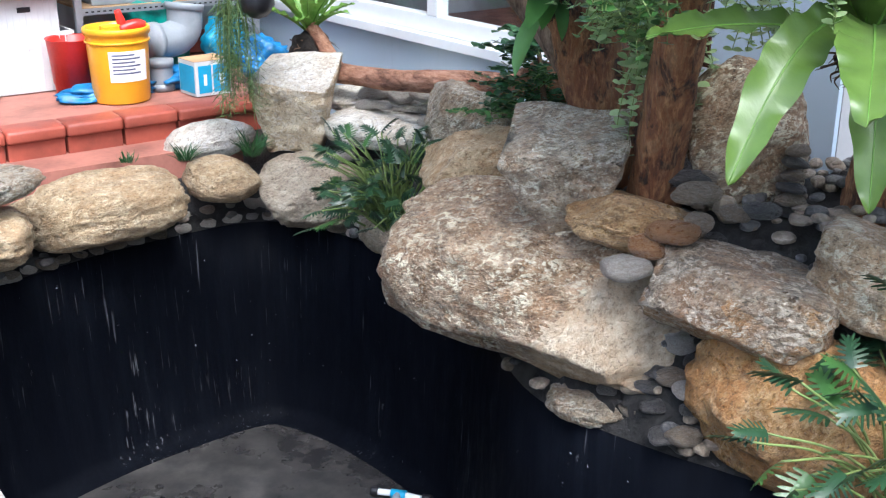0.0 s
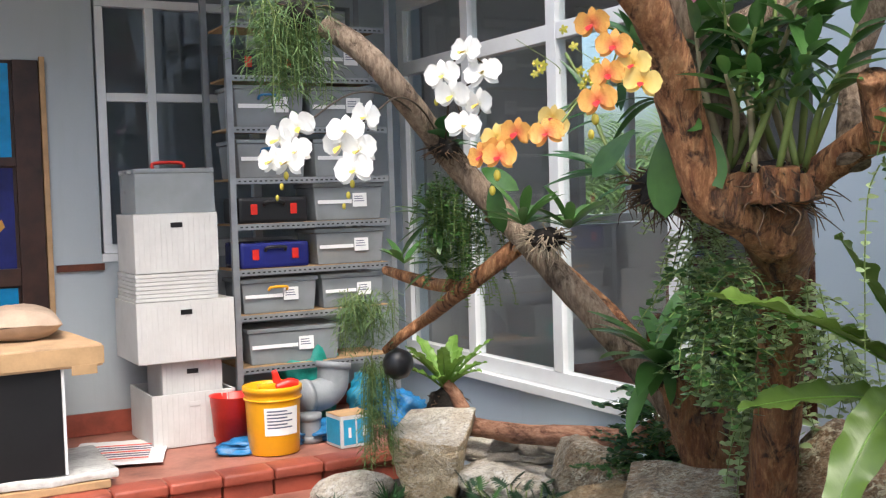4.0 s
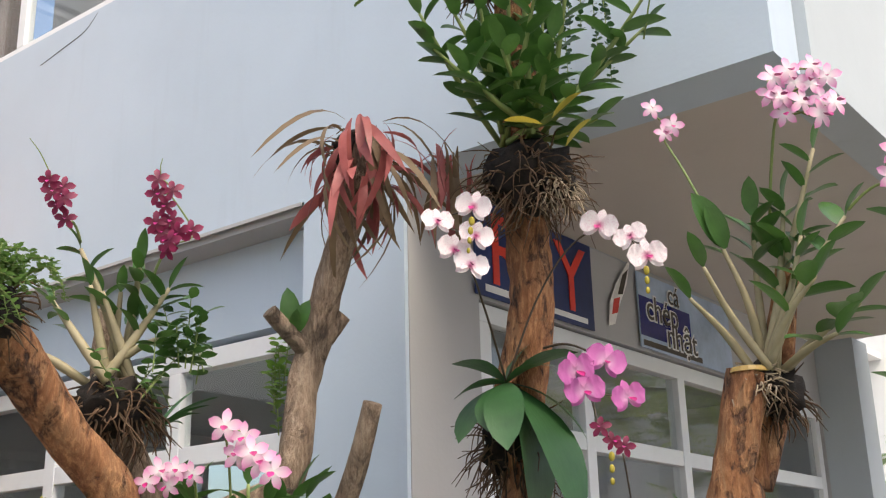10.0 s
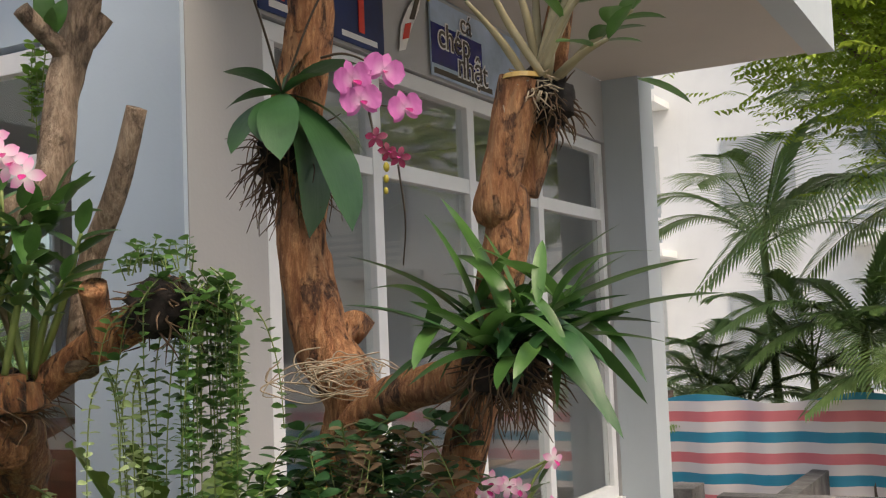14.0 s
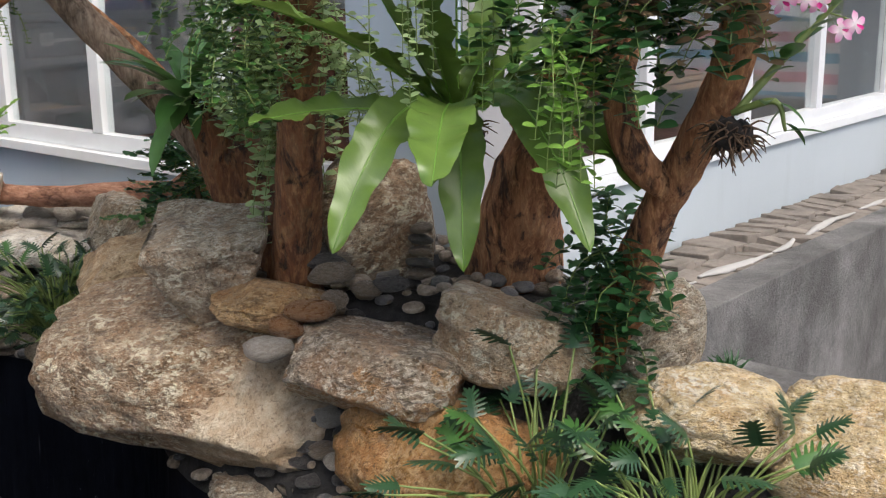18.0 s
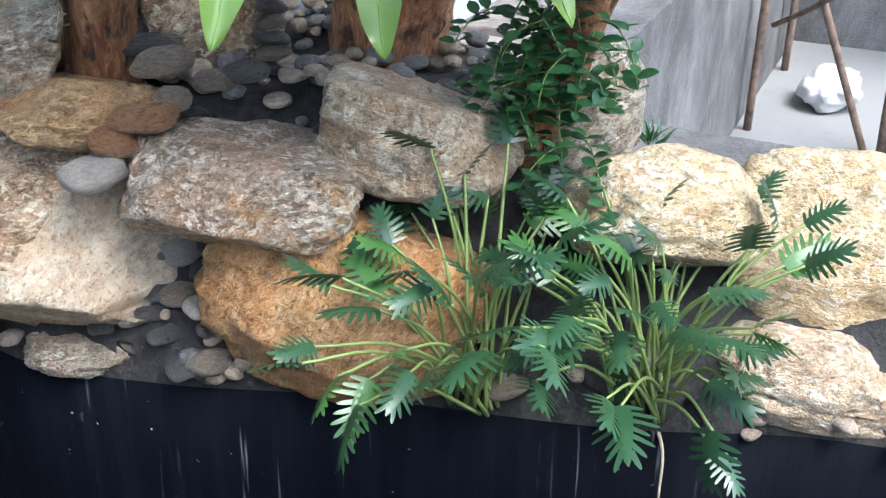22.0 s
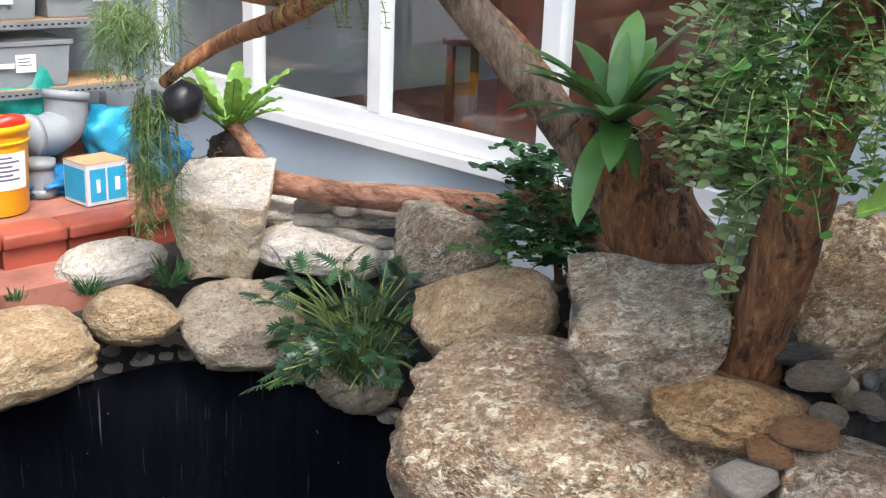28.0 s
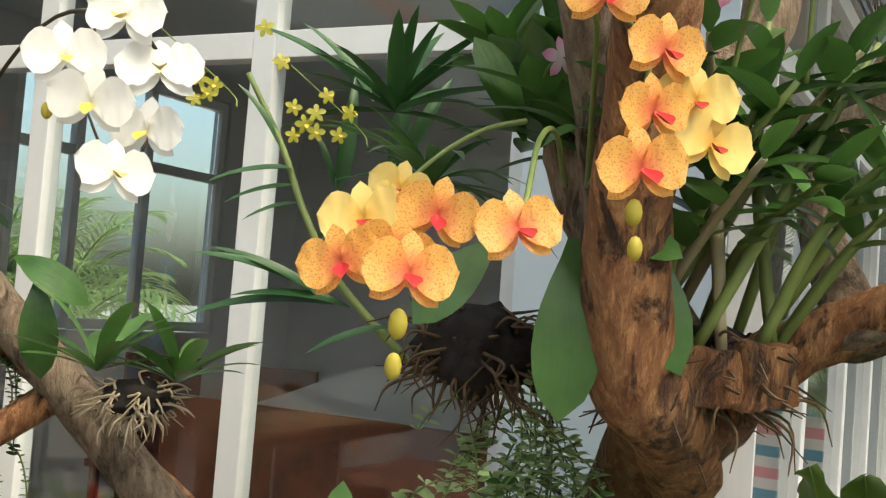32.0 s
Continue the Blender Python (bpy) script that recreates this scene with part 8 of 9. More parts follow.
def crumple(name, lab, cat, c, size, mat, seed, sub=4, amp=0.35):
    bm = bmesh.new()
    bmesh.ops.create_icosphere(bm, subdivisions=sub, radius=1)
    o = Vector((seed * 3.1, seed * 1.7, 0))
    for v in bm.verts:
        p = v.co.copy()
        r = 1 + amp * noise.noise(p * 1.6 + o) + amp * 0.5 * abs(noise.noise(p * 4 + o)) + amp * 0.2 * noise.noise(p * 9 + o)
        v.co = Vector((p.x * size[0], p.y * size[1], max(-0.98, p.z * r) * size[2]))
        v.co.x *= r
        v.co.y *= r
    ob = part(name, bm, M[mat], smooth=True)
    ob.location = c
    return tagged(ob, lab, cat)


crumple("plastic_sack", "crumpled teal plastic sack on the step", "sack", (2.10, 5.42, 0.66), (0.17, 0.13, 0.24), "teal", 1)
crumple("rubbish_bag", "black rubbish bag on the low shelf", "bag", (2.28, 5.80, 0.80), (0.10, 0.10, 0.10), "dark", 2)
crumple("plastic_sheet", "crumpled blue plastic sheet under the bucket", "sheet", (1.66, 4.98, 0.445), (0.2, 0.10, 0.035), "blue", 3, amp=0.7)
crumple("plastic_sheet", "crumpled blue plastic sheet by the pipes", "sheet", (2.02, 5.02, 0.46), (0.16, 0.1, 0.05), "blue", 4, amp=0.7)
crumple("plastic_sheet", "blue plastic sheet hanging behind the fern", "sheet", (2.42, 4.90, 0.52), (0.11, 0.08, 0.09), "blue", 5, amp=0.6)
crumple("paper_bag", "blue and white paper bag behind the pipes", "bag", (2.42, 5.35, 0.545), (0.12, 0.08, 0.13), "boxblue", 6)


def pipe(lab, pts, r, mat="pvc", collar=True, cat="pipe", grp="grey pipe fittings"):
    e = thing("pipe_fitting", lab, cat, pts[0], group=grp)
    v, f = tube_data(pts, [r], 20, 8, caps=False)
    v2, f2 = tube_data(pts, [r * 0.9], 20, 8, caps=False)
    n1 = len(v)
    base = Vector(pts[0])
    me = raw("tube", [q - base for q in v + v2], f + [tuple(reversed([i + n1 for i in q])) for q in f2] + [(k, (k + 1) % 20, n1 + (k + 1) % 20, n1 + k) for k in range(20)] + [(n1 - 20 + (k + 1) % 20, n1 - 20 + k, len(v) + len(v2) - 20 + k, len(v) + len(v2) - 20 + (k + 1) % 20) for k in range(20)])
    link_mesh("tube", me, M[mat], e)
    if collar:
        for a, b in ((pts[0], pts[1]), (pts[-1], pts[-2])):
            a, b = Vector(a), Vector(b)
            d = (b - a).normalized()
            v, f = tube_data([a - d * 0.003, a + d * 0.03], [r * 1.1], 20, 1)
            link_mesh("collar", raw("collar", [q - base for q in v], f), M[mat], e)
    return e


pipe("large grey elbow pipe fitting standing on the step", [(1.95, 5.12, 0.62), (2.05, 5.14, 0.62), (2.13, 5.16, 0.66), (2.15, 5.17, 0.78)], 0.085)
pipe("short grey pipe socket standing on the step", [(1.93, 4.98, 0.421), (1.93, 4.98, 0.49), (1.93, 4.98, 0.56)], 0.055)
pipe("small grey pipe piece behind the socket", [(1.86, 5.06, 0.421), (1.86, 5.06, 0.5), (1.86, 5.06, 0.58)], 0.04)
pipe("grey inlet pipe sticking out of the pond wall", [(0.538, 3.501, 0.035), (0.592, 3.457, 0.074), (0.642, 3.422, 0.093)], 0.028, grp="pond pipes")

valve = thing("drain_valve", "white pipe tee with a blue joint on the pond floor", "pipe", (2.22, 3.44, POND))
tube("pipe", [(-0.06, 0.08, 0.03), (0.0, 0.0, 0.035), (0.07, -0.09, 0.03)], [0.014], M["frame"], valve, 10, 4)
tube("outlet", [(0.0, 0.0, 0.035), (-0.04, -0.03, 0.03), (-0.07, -0.07, 0.022)], [0.018], M["pvc"], valve, 10, 4)
tube("joint", [(-0.02, 0.025, 0.034), (0.02, -0.025, 0.034)], [0.021], M["boxblue"], valve, 12, 3)
tube("end_cap", [(0.065, -0.085, 0.03), (0.09, -0.115, 0.03)], [0.024], M["dark"], valve, 12, 3)
tube("end_cap", [(-0.055, 0.073, 0.03), (-0.075, 0.098, 0.03)], [0.02], M["dark"], valve, 12, 3)

carton = thing("carton", "small blue and white printed carton on the step edge", "box", (2.07, 4.80, 0.42), 4)
box_part("body", (-0.09, -0.08, 0.0), (0.09, 0.08, 0.16), M["white"], carton, 0.003)
box_part("print_panel", (-0.075, -0.0825, 0.015), (-0.01, -0.0805, 0.14), M["boxblue"], carton, 0)
box_part("print_panel", (0.0, -0.0825, 0.015), (0.08, -0.0805, 0.14), M["boxblue"], carton, 0)
box_part("print_panel", (-0.0925, -0.07, 0.015), (-0.0905, 0.07, 0.14), M["boxblue"], carton, 0)
box_part("print_mark", (-0.05, -0.085, 0.05), (-0.035, -0.083, 0.10), M["paper"], carton, 0)
box_part("print_mark", (0.03, -0.085, 0.05), (0.05, -0.083, 0.10), M["paper"], carton, 0)
box_part("tape", (-0.091, -0.081, 0.16), (0.091, 0.081, 0.1615), M["card"], carton, 0)

# stack of white ribbed boxes
def ribbed_box(lab, x0, x1, y0, y1, z0, z1, open_top=False, lean=0.0):
    e = thing("ribbed_box", lab, "box", ((x0 + x1) / 2, (y0 + y1) / 2, z0), lean, "white boxes on the step")
    w, d, h = (x1 - x0) / 2, (y1 - y0) / 2, z1 - z0
    for nm, lo, hi in (("side_panel", (-w, -d, 0), (w, -d + 0.012, h)), ("side_panel", (-w, d - 0.012, 0), (w, d, h)), ("side_panel", (-w, -d + 0.013, 0), (-w + 0.012, d - 0.013, h)), ("side_panel", (w - 0.012, -d + 0.013, 0), (w, d - 0.013, h))):
        box_part(nm, lo, hi, M["white"], e, 0.003)
    k = -w + 0.02
    while k < w - 0.02:
        box_part("rib", (k, -d - 0.003, 0.01), (k + 0.004, -d + 0.001, h - 0.01), M["white"], e, 0)
        k += 0.028
    box_part("bottom", (-w + 0.013, -d + 0.013, 0.002), (w - 0.013, d - 0.013, 0.012), M["white"], e, 0)
    if not open_top:
        box_part("lid", (-w + 0.013, -d + 0.013, h - 0.014), (w - 0.013, d - 0.013, h - 0.004), M["white"], e, 0.002)
    box_part("hand_hole", (-0.03, -d - 0.004, h - 0.07), (0.03, -d - 0.0005, h - 0.045), M["dark"] if not open_top else M["white"], e, 0.002, "dark hand hole")
    return e


ribbed_box("white ribbed plastic box with raised side flap", 1.20, 1.63, 5.25, 5.72, 0.42, 0.69, True)
ribbed_box("smaller white box nested in the lower one", 1.27, 1.58, 5.30, 5.62, 0.44, 0.85)
ribbed_box("white ribbed plastic box in the stack", 1.14, 1.64, 5.24, 5.72, 0.852, 1.16)
for k in range(7):
    box_part("foam_sheet", (1.145 + 0.003 * (k % 2), 5.26, 1.162 + k * 0.02), (1.565, 5.66, 1.180 + k * 0.02), M["white"], None, 0.003)
    tagged(bpy.data.objects["foam_sheet" if k == 0 else "foam_sheet.%03d" % k], "speckled white foam sheet in the stack", "foam sheet", "foam sheets")
ribbed_box("upright white box with a dark hand hole", 1.15, 1.575, 5.26, 5.64, 1.304, 1.60)
clear = thing("storage_box", "clear plastic storage box with a red handle", "storage box", (1.37, 5.45, 1.602))
for lo, hi in (((-0.2, -0.17, 0), (0.2, -0.165, 0.2)), ((-0.2, 0.165, 0), (0.2, 0.17, 0.2)), ((-0.2, -0.164, 0), (-0.195, 0.164, 0.2)), ((0.195, -0.164, 0), (0.2, 0.164, 0.2)), ((-0.194, -0.164, 0), (0.194, 0.164, 0.005))):
    box_part("wall_panel", lo, hi, M["clearbox"], clear, 0)
box_part("lid", (-0.205, -0.175, 0.201), (0.205, 0.175, 0.225), M["clearbox"], clear, 0.006)
tube("handle", [(-0.08, -0.05, 0.225), (-0.07, -0.05, 0.255), (0.07, -0.05, 0.255), (0.08, -0.05, 0.225)], [0.009], M["red"], clear, 8, 4)
crumple("grey_contents", "grey bundle inside the clear box", "bundle", (1.37, 5.45, 1.69), (0.14, 0.1, 0.075), "cloth_grey", 9)

# slotted steel shelf with storage boxes
shelf = thing("steel_shelf", "slotted grey steel shelving loaded with storage boxes", "shelf", (2.32, 6.0, 0.42))
SZ = [0.28, 0.58, 0.84, 1.10, 1.36, 1.65, 1.94, 2.24]
for x in (-0.51, 0.48):
    for y in (-0.24, 0.2):
        box_part("upright", (x, y, STEP - 0.42), (x + 0.035, y + 0.004, 2.5), M["steel"], shelf, 0)
        box_part("upright", (x if x < 0 else x + 0.031, y + 0.005, STEP - 0.42), (x + 0.004 if x < 0 else x + 0.035, y + 0.035, 2.5), M["steel"], shelf, 0)
for z in SZ:
    box_part("shelf_board", (-0.47, -0.2, z), (0.475, 0.19, z + 0.012), M["card"], shelf, 0)
    box_part("shelf_lip", (-0.474, -0.238, z - 0.022), (0.479, -0.234, z + 0.012), M["steel"], shelf, 0)
    for k in range(30):
        box_part("slot", (-0.46 + k * 0.031, -0.2395, z - 0.010), (-0.445 + k * 0.031, -0.2382, z - 0.002), M["dark"], shelf, 0)
rg = random.Random(31)


def tub(x, z, w, h, clr, tint, handle, lab):
    e = thing("storage_box", lab, "storage box", (2.32 + x, 5.98, 0.42 + z + 0.013), rg.uniform(-3, 3), "storage boxes on the shelf")
    bm = bmesh.new()
    cuboid(bm, -w / 2, w / 2, -0.17, 0.17, 0, h - 0.025, 0.008)
    for v in bm.verts:
        s = 0.93 + 0.07 * v.co.z / h
        v.co.x *= s
        v.co.y *= s
    part("body", bm, M[clr], e)
    box_part("lid", (-w / 2 - 0.008, -0.178, h - 0.024), (w / 2 + 0.008, 0.178, h), M[clr], e, 0.006)
    if clr == "clearbox":
        crumple("contents", "", "", (0, 0, 0), (w * 0.40, 0.13, h * 0.36), tint, rg.random() * 9, 3, 0.25)
        o = bpy.context.scene.objects[-1] if False else [q for q in bpy.data.objects if q.name.startswith("contents")][-1]
        o.parent, o.location = e, (0, 0.01, h * 0.40)
        for key in ("label", "category"):
            if key in o:
                del o[key]
    box_part("sticker", (0.02, -0.1805, h * 0.35), (0.11, -0.1795, h * 0.72), M["paper"], e, 0)
    bars(e, 0.03, 0.1, h * 0.62, 3, -0.1806, 0.005)
    box_part("strap", (-w / 2 + 0.02, -0.1790, h * 0.45), (0.015, -0.1782, h * 0.55), M["paper"], e, 0)
    if handle:
        tube("handle", [(-0.07, -0.18, h * 0.66), (-0.06, -0.2, h * 0.75), (0.03, -0.2, h * 0.75), (0.04, -0.18, h * 0.66)], [0.008], M[handle], e, 8, 4)


tub(-0.13, SZ[0], 0.56, 0.21, "clearbox", "cloth_grey", None, "long clear storage box on the lowest shelf")
tub(-0.22, SZ[1], 0.46, 0.20, "clearbox", "cloth_grey", "yellow", "clear storage box with yellow handles")
tub(0.25, SZ[1], 0.40, 0.20, "clearbox", "steel", None, "clear storage box with grey contents")
tub(0.24, SZ[2], 0.44, 0.21, "clearbox", "yellow", None, "clear storage box with yellow things inside")
tub(0.24, SZ[3], 0.44, 0.22, "clearbox", "paper", None, "clear storage box of white papers")
tub(-0.24, SZ[4], 0.42, 0.22, "clearbox", "card", "blue", "clear storage box with blue handles")
tub(0.22, SZ[4], 0.40, 0.22, "clearbox", "paper", None, "clear storage box with white contents")
tub(-0.24, SZ[5], 0.42, 0.24, "clearbox", "paper", "blue", "clear storage box with blue handles up high")
tub(0.22, SZ[5], 0.42, 0.24, "clearbox", "cloth_grey", None, "clear storage box with dim contents")
tub(0.2, SZ[6], 0.42, 0.22, "clearbox", "card", None, "clear storage box near the ceiling")
for z, lab in ((SZ[2], "navy tool case with red latches"), (SZ[3], "black tool case with red latches on the shelf"), (SZ[6], "dark tool case on the upper shelf")):
    e = thing("tool_case", lab, "tool case", (2.08, 5.96, 0.42 + z + 0.013), 0, "tool cases on the shelf")
    box_part("body", (-0.21, -0.15, 0), (0.21, 0.15, 0.15), M["koi_navy" if z < 1.0 else "dark"], e, 0.02)
    for x in (-0.12, 0.12):
        box_part("latch", (x - 0.02, -0.157, 0.05), (x + 0.02, -0.149, 0.11), M["red"], e, 0.003)
    tube("handle", [(-0.06, -0.15, 0.1), (-0.05, -0.17, 0.12), (0.05, -0.17, 0.12), (0.06, -0.15, 0.1)], [0.009], M["dark"], e, 8, 4)

# wrapped black tank with slab and sack on top
tank = thing("covered_tank", "black glass tank in white edge trim, standing on a wrapped board", "tank", (0.36, 4.90, 0.42))
box_part("base_board", (-0.52, -0.27, 0.001), (0.50, 0.30, 0.035), M["card"], tank, 0.004)
bm = bmesh.new()
cuboid(bm, -0.30, 0.54, -0.262, 0.3, 0.036, 0.075, 0.012)
bmesh.ops.subdivide_edges(bm, edges=bm.edges, cuts=5, use_grid_fill=True)
for v in bm.verts:
    v.co += noise.noise_vector(v.co * 14) * 0.018
    v.co.z = max(v.co.z, 0.0355)
part("wrapping_film", bm, M["film"], tank, "crinkled clear wrapping film")
box_part("glass_box", (-0.30, -0.245, 0.078), (0.315, 0.26, 0.535), M["dark"], tank, 0.004, "black glossy tank panel")
for x in (-0.312, 0.316):
    box_part("edge_trim", (x, -0.25, 0.078), (x + 0.012, -0.236, 0.535), M["frame"], tank, 0.001)
slab = thing("foam_slab", "tan packed slab lying on the tank, taped edges", "slab", (0.36, 4.90, 0.956), 5)
bm = bmesh.new()
cuboid(bm, -0.42, 0.47, -0.30, 0.95, 0.0, 0.10, 0.012)
bmesh.ops.subdivide_edges(bm, edges=bm.edges, cuts=6, use_grid_fill=True)
for v in bm.verts:
    v.co.z += 0.008 * noise.noise(v.co * 5) if v.co.z > 0.05 else 0
part("slab_body", bm, M["foam"], slab, smooth=False)
box_part("tape_band", (-0.422, -0.3025, 0.012), (0.472, -0.3005, 0.088), M["card"], slab, 0, "shiny brown tape")
box_part("cardboard_flap", (-0.40, -0.305, -0.08), (-0.30, -0.301, 0.012), M["card"], slab, 0.001)
box_part("cardboard_flap", (0.33, -0.305, -0.03), (0.44, -0.301, 0.012), M["card"], slab, 0.001)
bm = bmesh.new()
bmesh.ops.create_grid(bm, x_segments=24, y_segments=18, size=1)
top = [(v.co.x, v.co.y) for v in bm.verts]
bm.free()
sv, sf = [], []
for sgn in (1, -1):
    for x, y in top:
        e_ = max(0, 1 - x ** 4) * max(0, 1 - y ** 4)
        p = Vector((x * 0.30, y * 0.22, sgn * 0.075 * e_ ** 0.6))
        w = noise.noise(Vector((x * 2.5, y * 2.5, sgn))) * 0.016 + noise.noise(Vector((x * 7, y * 7, sgn))) * 0.006
        sv.append((p.x, p.y + w * 0.4, p.z + w * (0.4 + 0.6 * e_)))
nn_ = len(top)
for s_ in (0, 1):
    for j in range(18):
        for i in range(24):
            a = s_ * nn_ + j * 25 + i
            q = (a, a + 1, a + 26, a + 25)
            sf.append(q if s_ == 0 else tuple(reversed(q)))
sack = thing("sack", "tan woven sack lying on the slab, tied at one corner", "sack", (0.454, 5.12, 1.125), -6)
link_mesh("sack_body", raw("sack_body", sv, sf), M["sack"], sack)
tube("tied_corner", [(-0.22, 0.10, 0.0), (-0.27, 0.13, 0.015), (-0.29, 0.12, 0.0)], [0.03, 0.014, 0.02], M["sack"], sack, 10, 4)
for k in range(7):
    e = pipe("black rubber hose piece stacked beside the tank", [(-0.25 + 0.07 * (k % 4), 5.0, 0.47 + 0.09 * (k // 4)), (-0.25 + 0.07 * (k % 4), 5.2, 0.47 + 0.09 * (k // 4)), (-0.25 + 0.07 * (k % 4), 5.35, 0.47 + 0.09 * (k // 4))], 0.045, "dark", False, "hose", "black hoses")
crumple("pump", "black pond pump beside the tank", "pump", (-0.12, 5.15, 0.72), (0.13, 0.12, 0.12), "dark", 12, amp=0.2)
crumple("film_bundle", "bundle of clear wrapping film on the step", "bundle", (-0.32, 4.72, 0.50), (0.16, 0.12, 0.1), "film", 13, amp=0.5)
st = stone_mesh("door_stone", (0.16, 0.12, 0.1), 2.3, 71, 3)
o = link_mesh("door_stone", st, R["ochre"])
o.location = (0.98, 5.9, 0.465)
tagged(o, "small brown stone on the step by the wall", "stone")
news = thing("newspaper", "printed newspaper sheets lying on the step", "newspaper", (1.02, 5.30, 0.424), -18)
for k in range(2):
    bm = bmesh.new()
    bmesh.ops.create_grid(bm, x_segments=10, y_segments=8, size=0.5)
    for v in bm.verts:
        v.co = Vector((v.co.x * 0.40 + k * 0.05, v.co.y * 0.52 - k * 0.06, 0.004 + k * 0.006 + 0.010 * abs(noise.noise(v.co * 4 + Vector((k, 0, 0))))))
    bmesh.ops.solidify(bm, geom=bm.faces[:], thickness=0.001)
    part("sheet", bm, M["paper"], news)
for k in range(7):
    box_part("print_bar", (-0.10, -0.26 + k * 0.05, 0.0235), (0.18, -0.235 + k * 0.05, 0.0242), M["ink" if k % 3 else "koi_red"], news, 0)

# open tool box with rags
tbx = thing("tool_box", "open dark grey tool box with rags and spray cans", "tool box", (-0.14, 4.33, 0.31), 6)
for lo, hi in (((-0.2, -0.12, 0), (0.2, -0.105, 0.11)), ((-0.2, 0.105, 0), (0.2, 0.12, 0.11)), ((-0.2, -0.104, 0), (-0.185, 0.104, 0.11)), ((0.185, -0.104, 0), (0.2, 0.104, 0.11)), ((-0.184, -0.104, 0), (0.184, 0.104, 0.012))):
    box_part("case_wall", lo, hi, M["dark"], tbx, 0.004)
bm = bmesh.new()
cuboid(bm, -0.02, 0.02, -0.12, 0.12, 0, 0.34, 0.012)
bmesh.ops.rotate(bm, verts=bm.verts, cent=(0, 0, 0), matrix=Matrix.Rotation(radians(22), 3, "Y"))
lid = part("lid", bm, M["dark"], tbx)
lid.location = (0.215, 0, 0.09)
crumple("rag", "pink rag in the tool box", "rag", (-0.12, 4.36, 0.42), (0.07, 0.05, 0.06), "cloth_pink", 14, 3)
crumple("rag", "grey-green rag in the tool box", "rag", (-0.05, 4.38, 0.46), (0.08, 0.05, 0.05), "cloth_grey", 15, 3)
for x, m_ in ((-0.26, "red"), (-0.20, "paper"), (-0.04, "yellow")):
    e = thing("spray_can", "small capped can in the tool box", "can", (x, 4.30, 0.325), 0, "cans")
    lathe("can_body", [(0.022, 0), (0.024, 0.005), (0.024, 0.11), (0.018, 0.125), (0.012, 0.13), (0.012, 0.14), (0, 0.141)], m_, e)
rag2 = crumple("scrap", "scrap of film on the lower step", "scrap", (0.30, 4.36, 0.325), (0.05, 0.03, 0.018), "film", 16, 3)
sheet = thing("drawing_sheet", "white printed sheet with red marks lying on the deck", "paper", (-0.36, 3.1, 0.270), 4)
bm = bmesh.new()
cuboid(bm, -0.32, 0.20, -0.42, 0.46, 0.001, 0.002)
part("sheet", bm, M["paper"], sheet)
for x, y in ((0.17, 0.42), (0.13, 0.16), (0.10, -0.2), (0.06, -0.38), (-0.05, 0.3), (-0.02, 0.05)):
    box_part("red_mark", (x, y, 0.0025), (x + 0.025, y + 0.03, 0.003), M["koi_red"], sheet, 0)
for k in range(5):
    box_part("print_bar", (-0.2, -0.3 + k * 0.13, 0.0025), (-0.06 + 0.03 * (k % 2), -0.285 + k * 0.13, 0.003), M["ink"], sheet, 0)

# the loose things stand on the step, set back with it
SET = Vector((-0.1, -0.2, 1.52))
for ob in [q for q in scene.objects if q not in before and q.parent is None]:
    if ob not in (shelf, valve) and "on the shelf" not in ob.get("group", "") + ob.get("label", ""):
        ob.location = SET + (ob.location - SET) * 1.09
        ob.scale = (1.09, 1.09, 1.09)

# carved door with fish pictures
door = thing("door_1", "dark brown wooden door with bright fish pictures in its panels", "door", (0.47, 6.40, 0.42), kind="structure")
box_part("leaf_panel", (-0.44, 0.02, 0.0), (0.44, 0.06, 2.08), M["wood_dark"], door, 0.004)
for lo, hi in (((-0.44, -0.012, 0), (-0.28, 0.018, 2.08)), ((-0.10, -0.012, 0), (-0.04, 0.018, 2.08)), ((0.30, -0.012, 0), (0.44, 0.018, 2.08)), ((-0.279, -0.012, 1.48), (0.299, 0.017, 1.53)), ((-0.279, -0.012, 0.80), (0.299, 0.017, 0.90)), ((-0.279, -0.012, 0.0), (0.299, 0.017, 0.2))):
    box_part("rail", lo, hi, M["wood_dark"], door, 0.003)
box_part("door_frame", (0.445, -0.02, 0), (0.475, 0.05, 2.1), M["card"], door, 0.002, "pale yellow door frame")
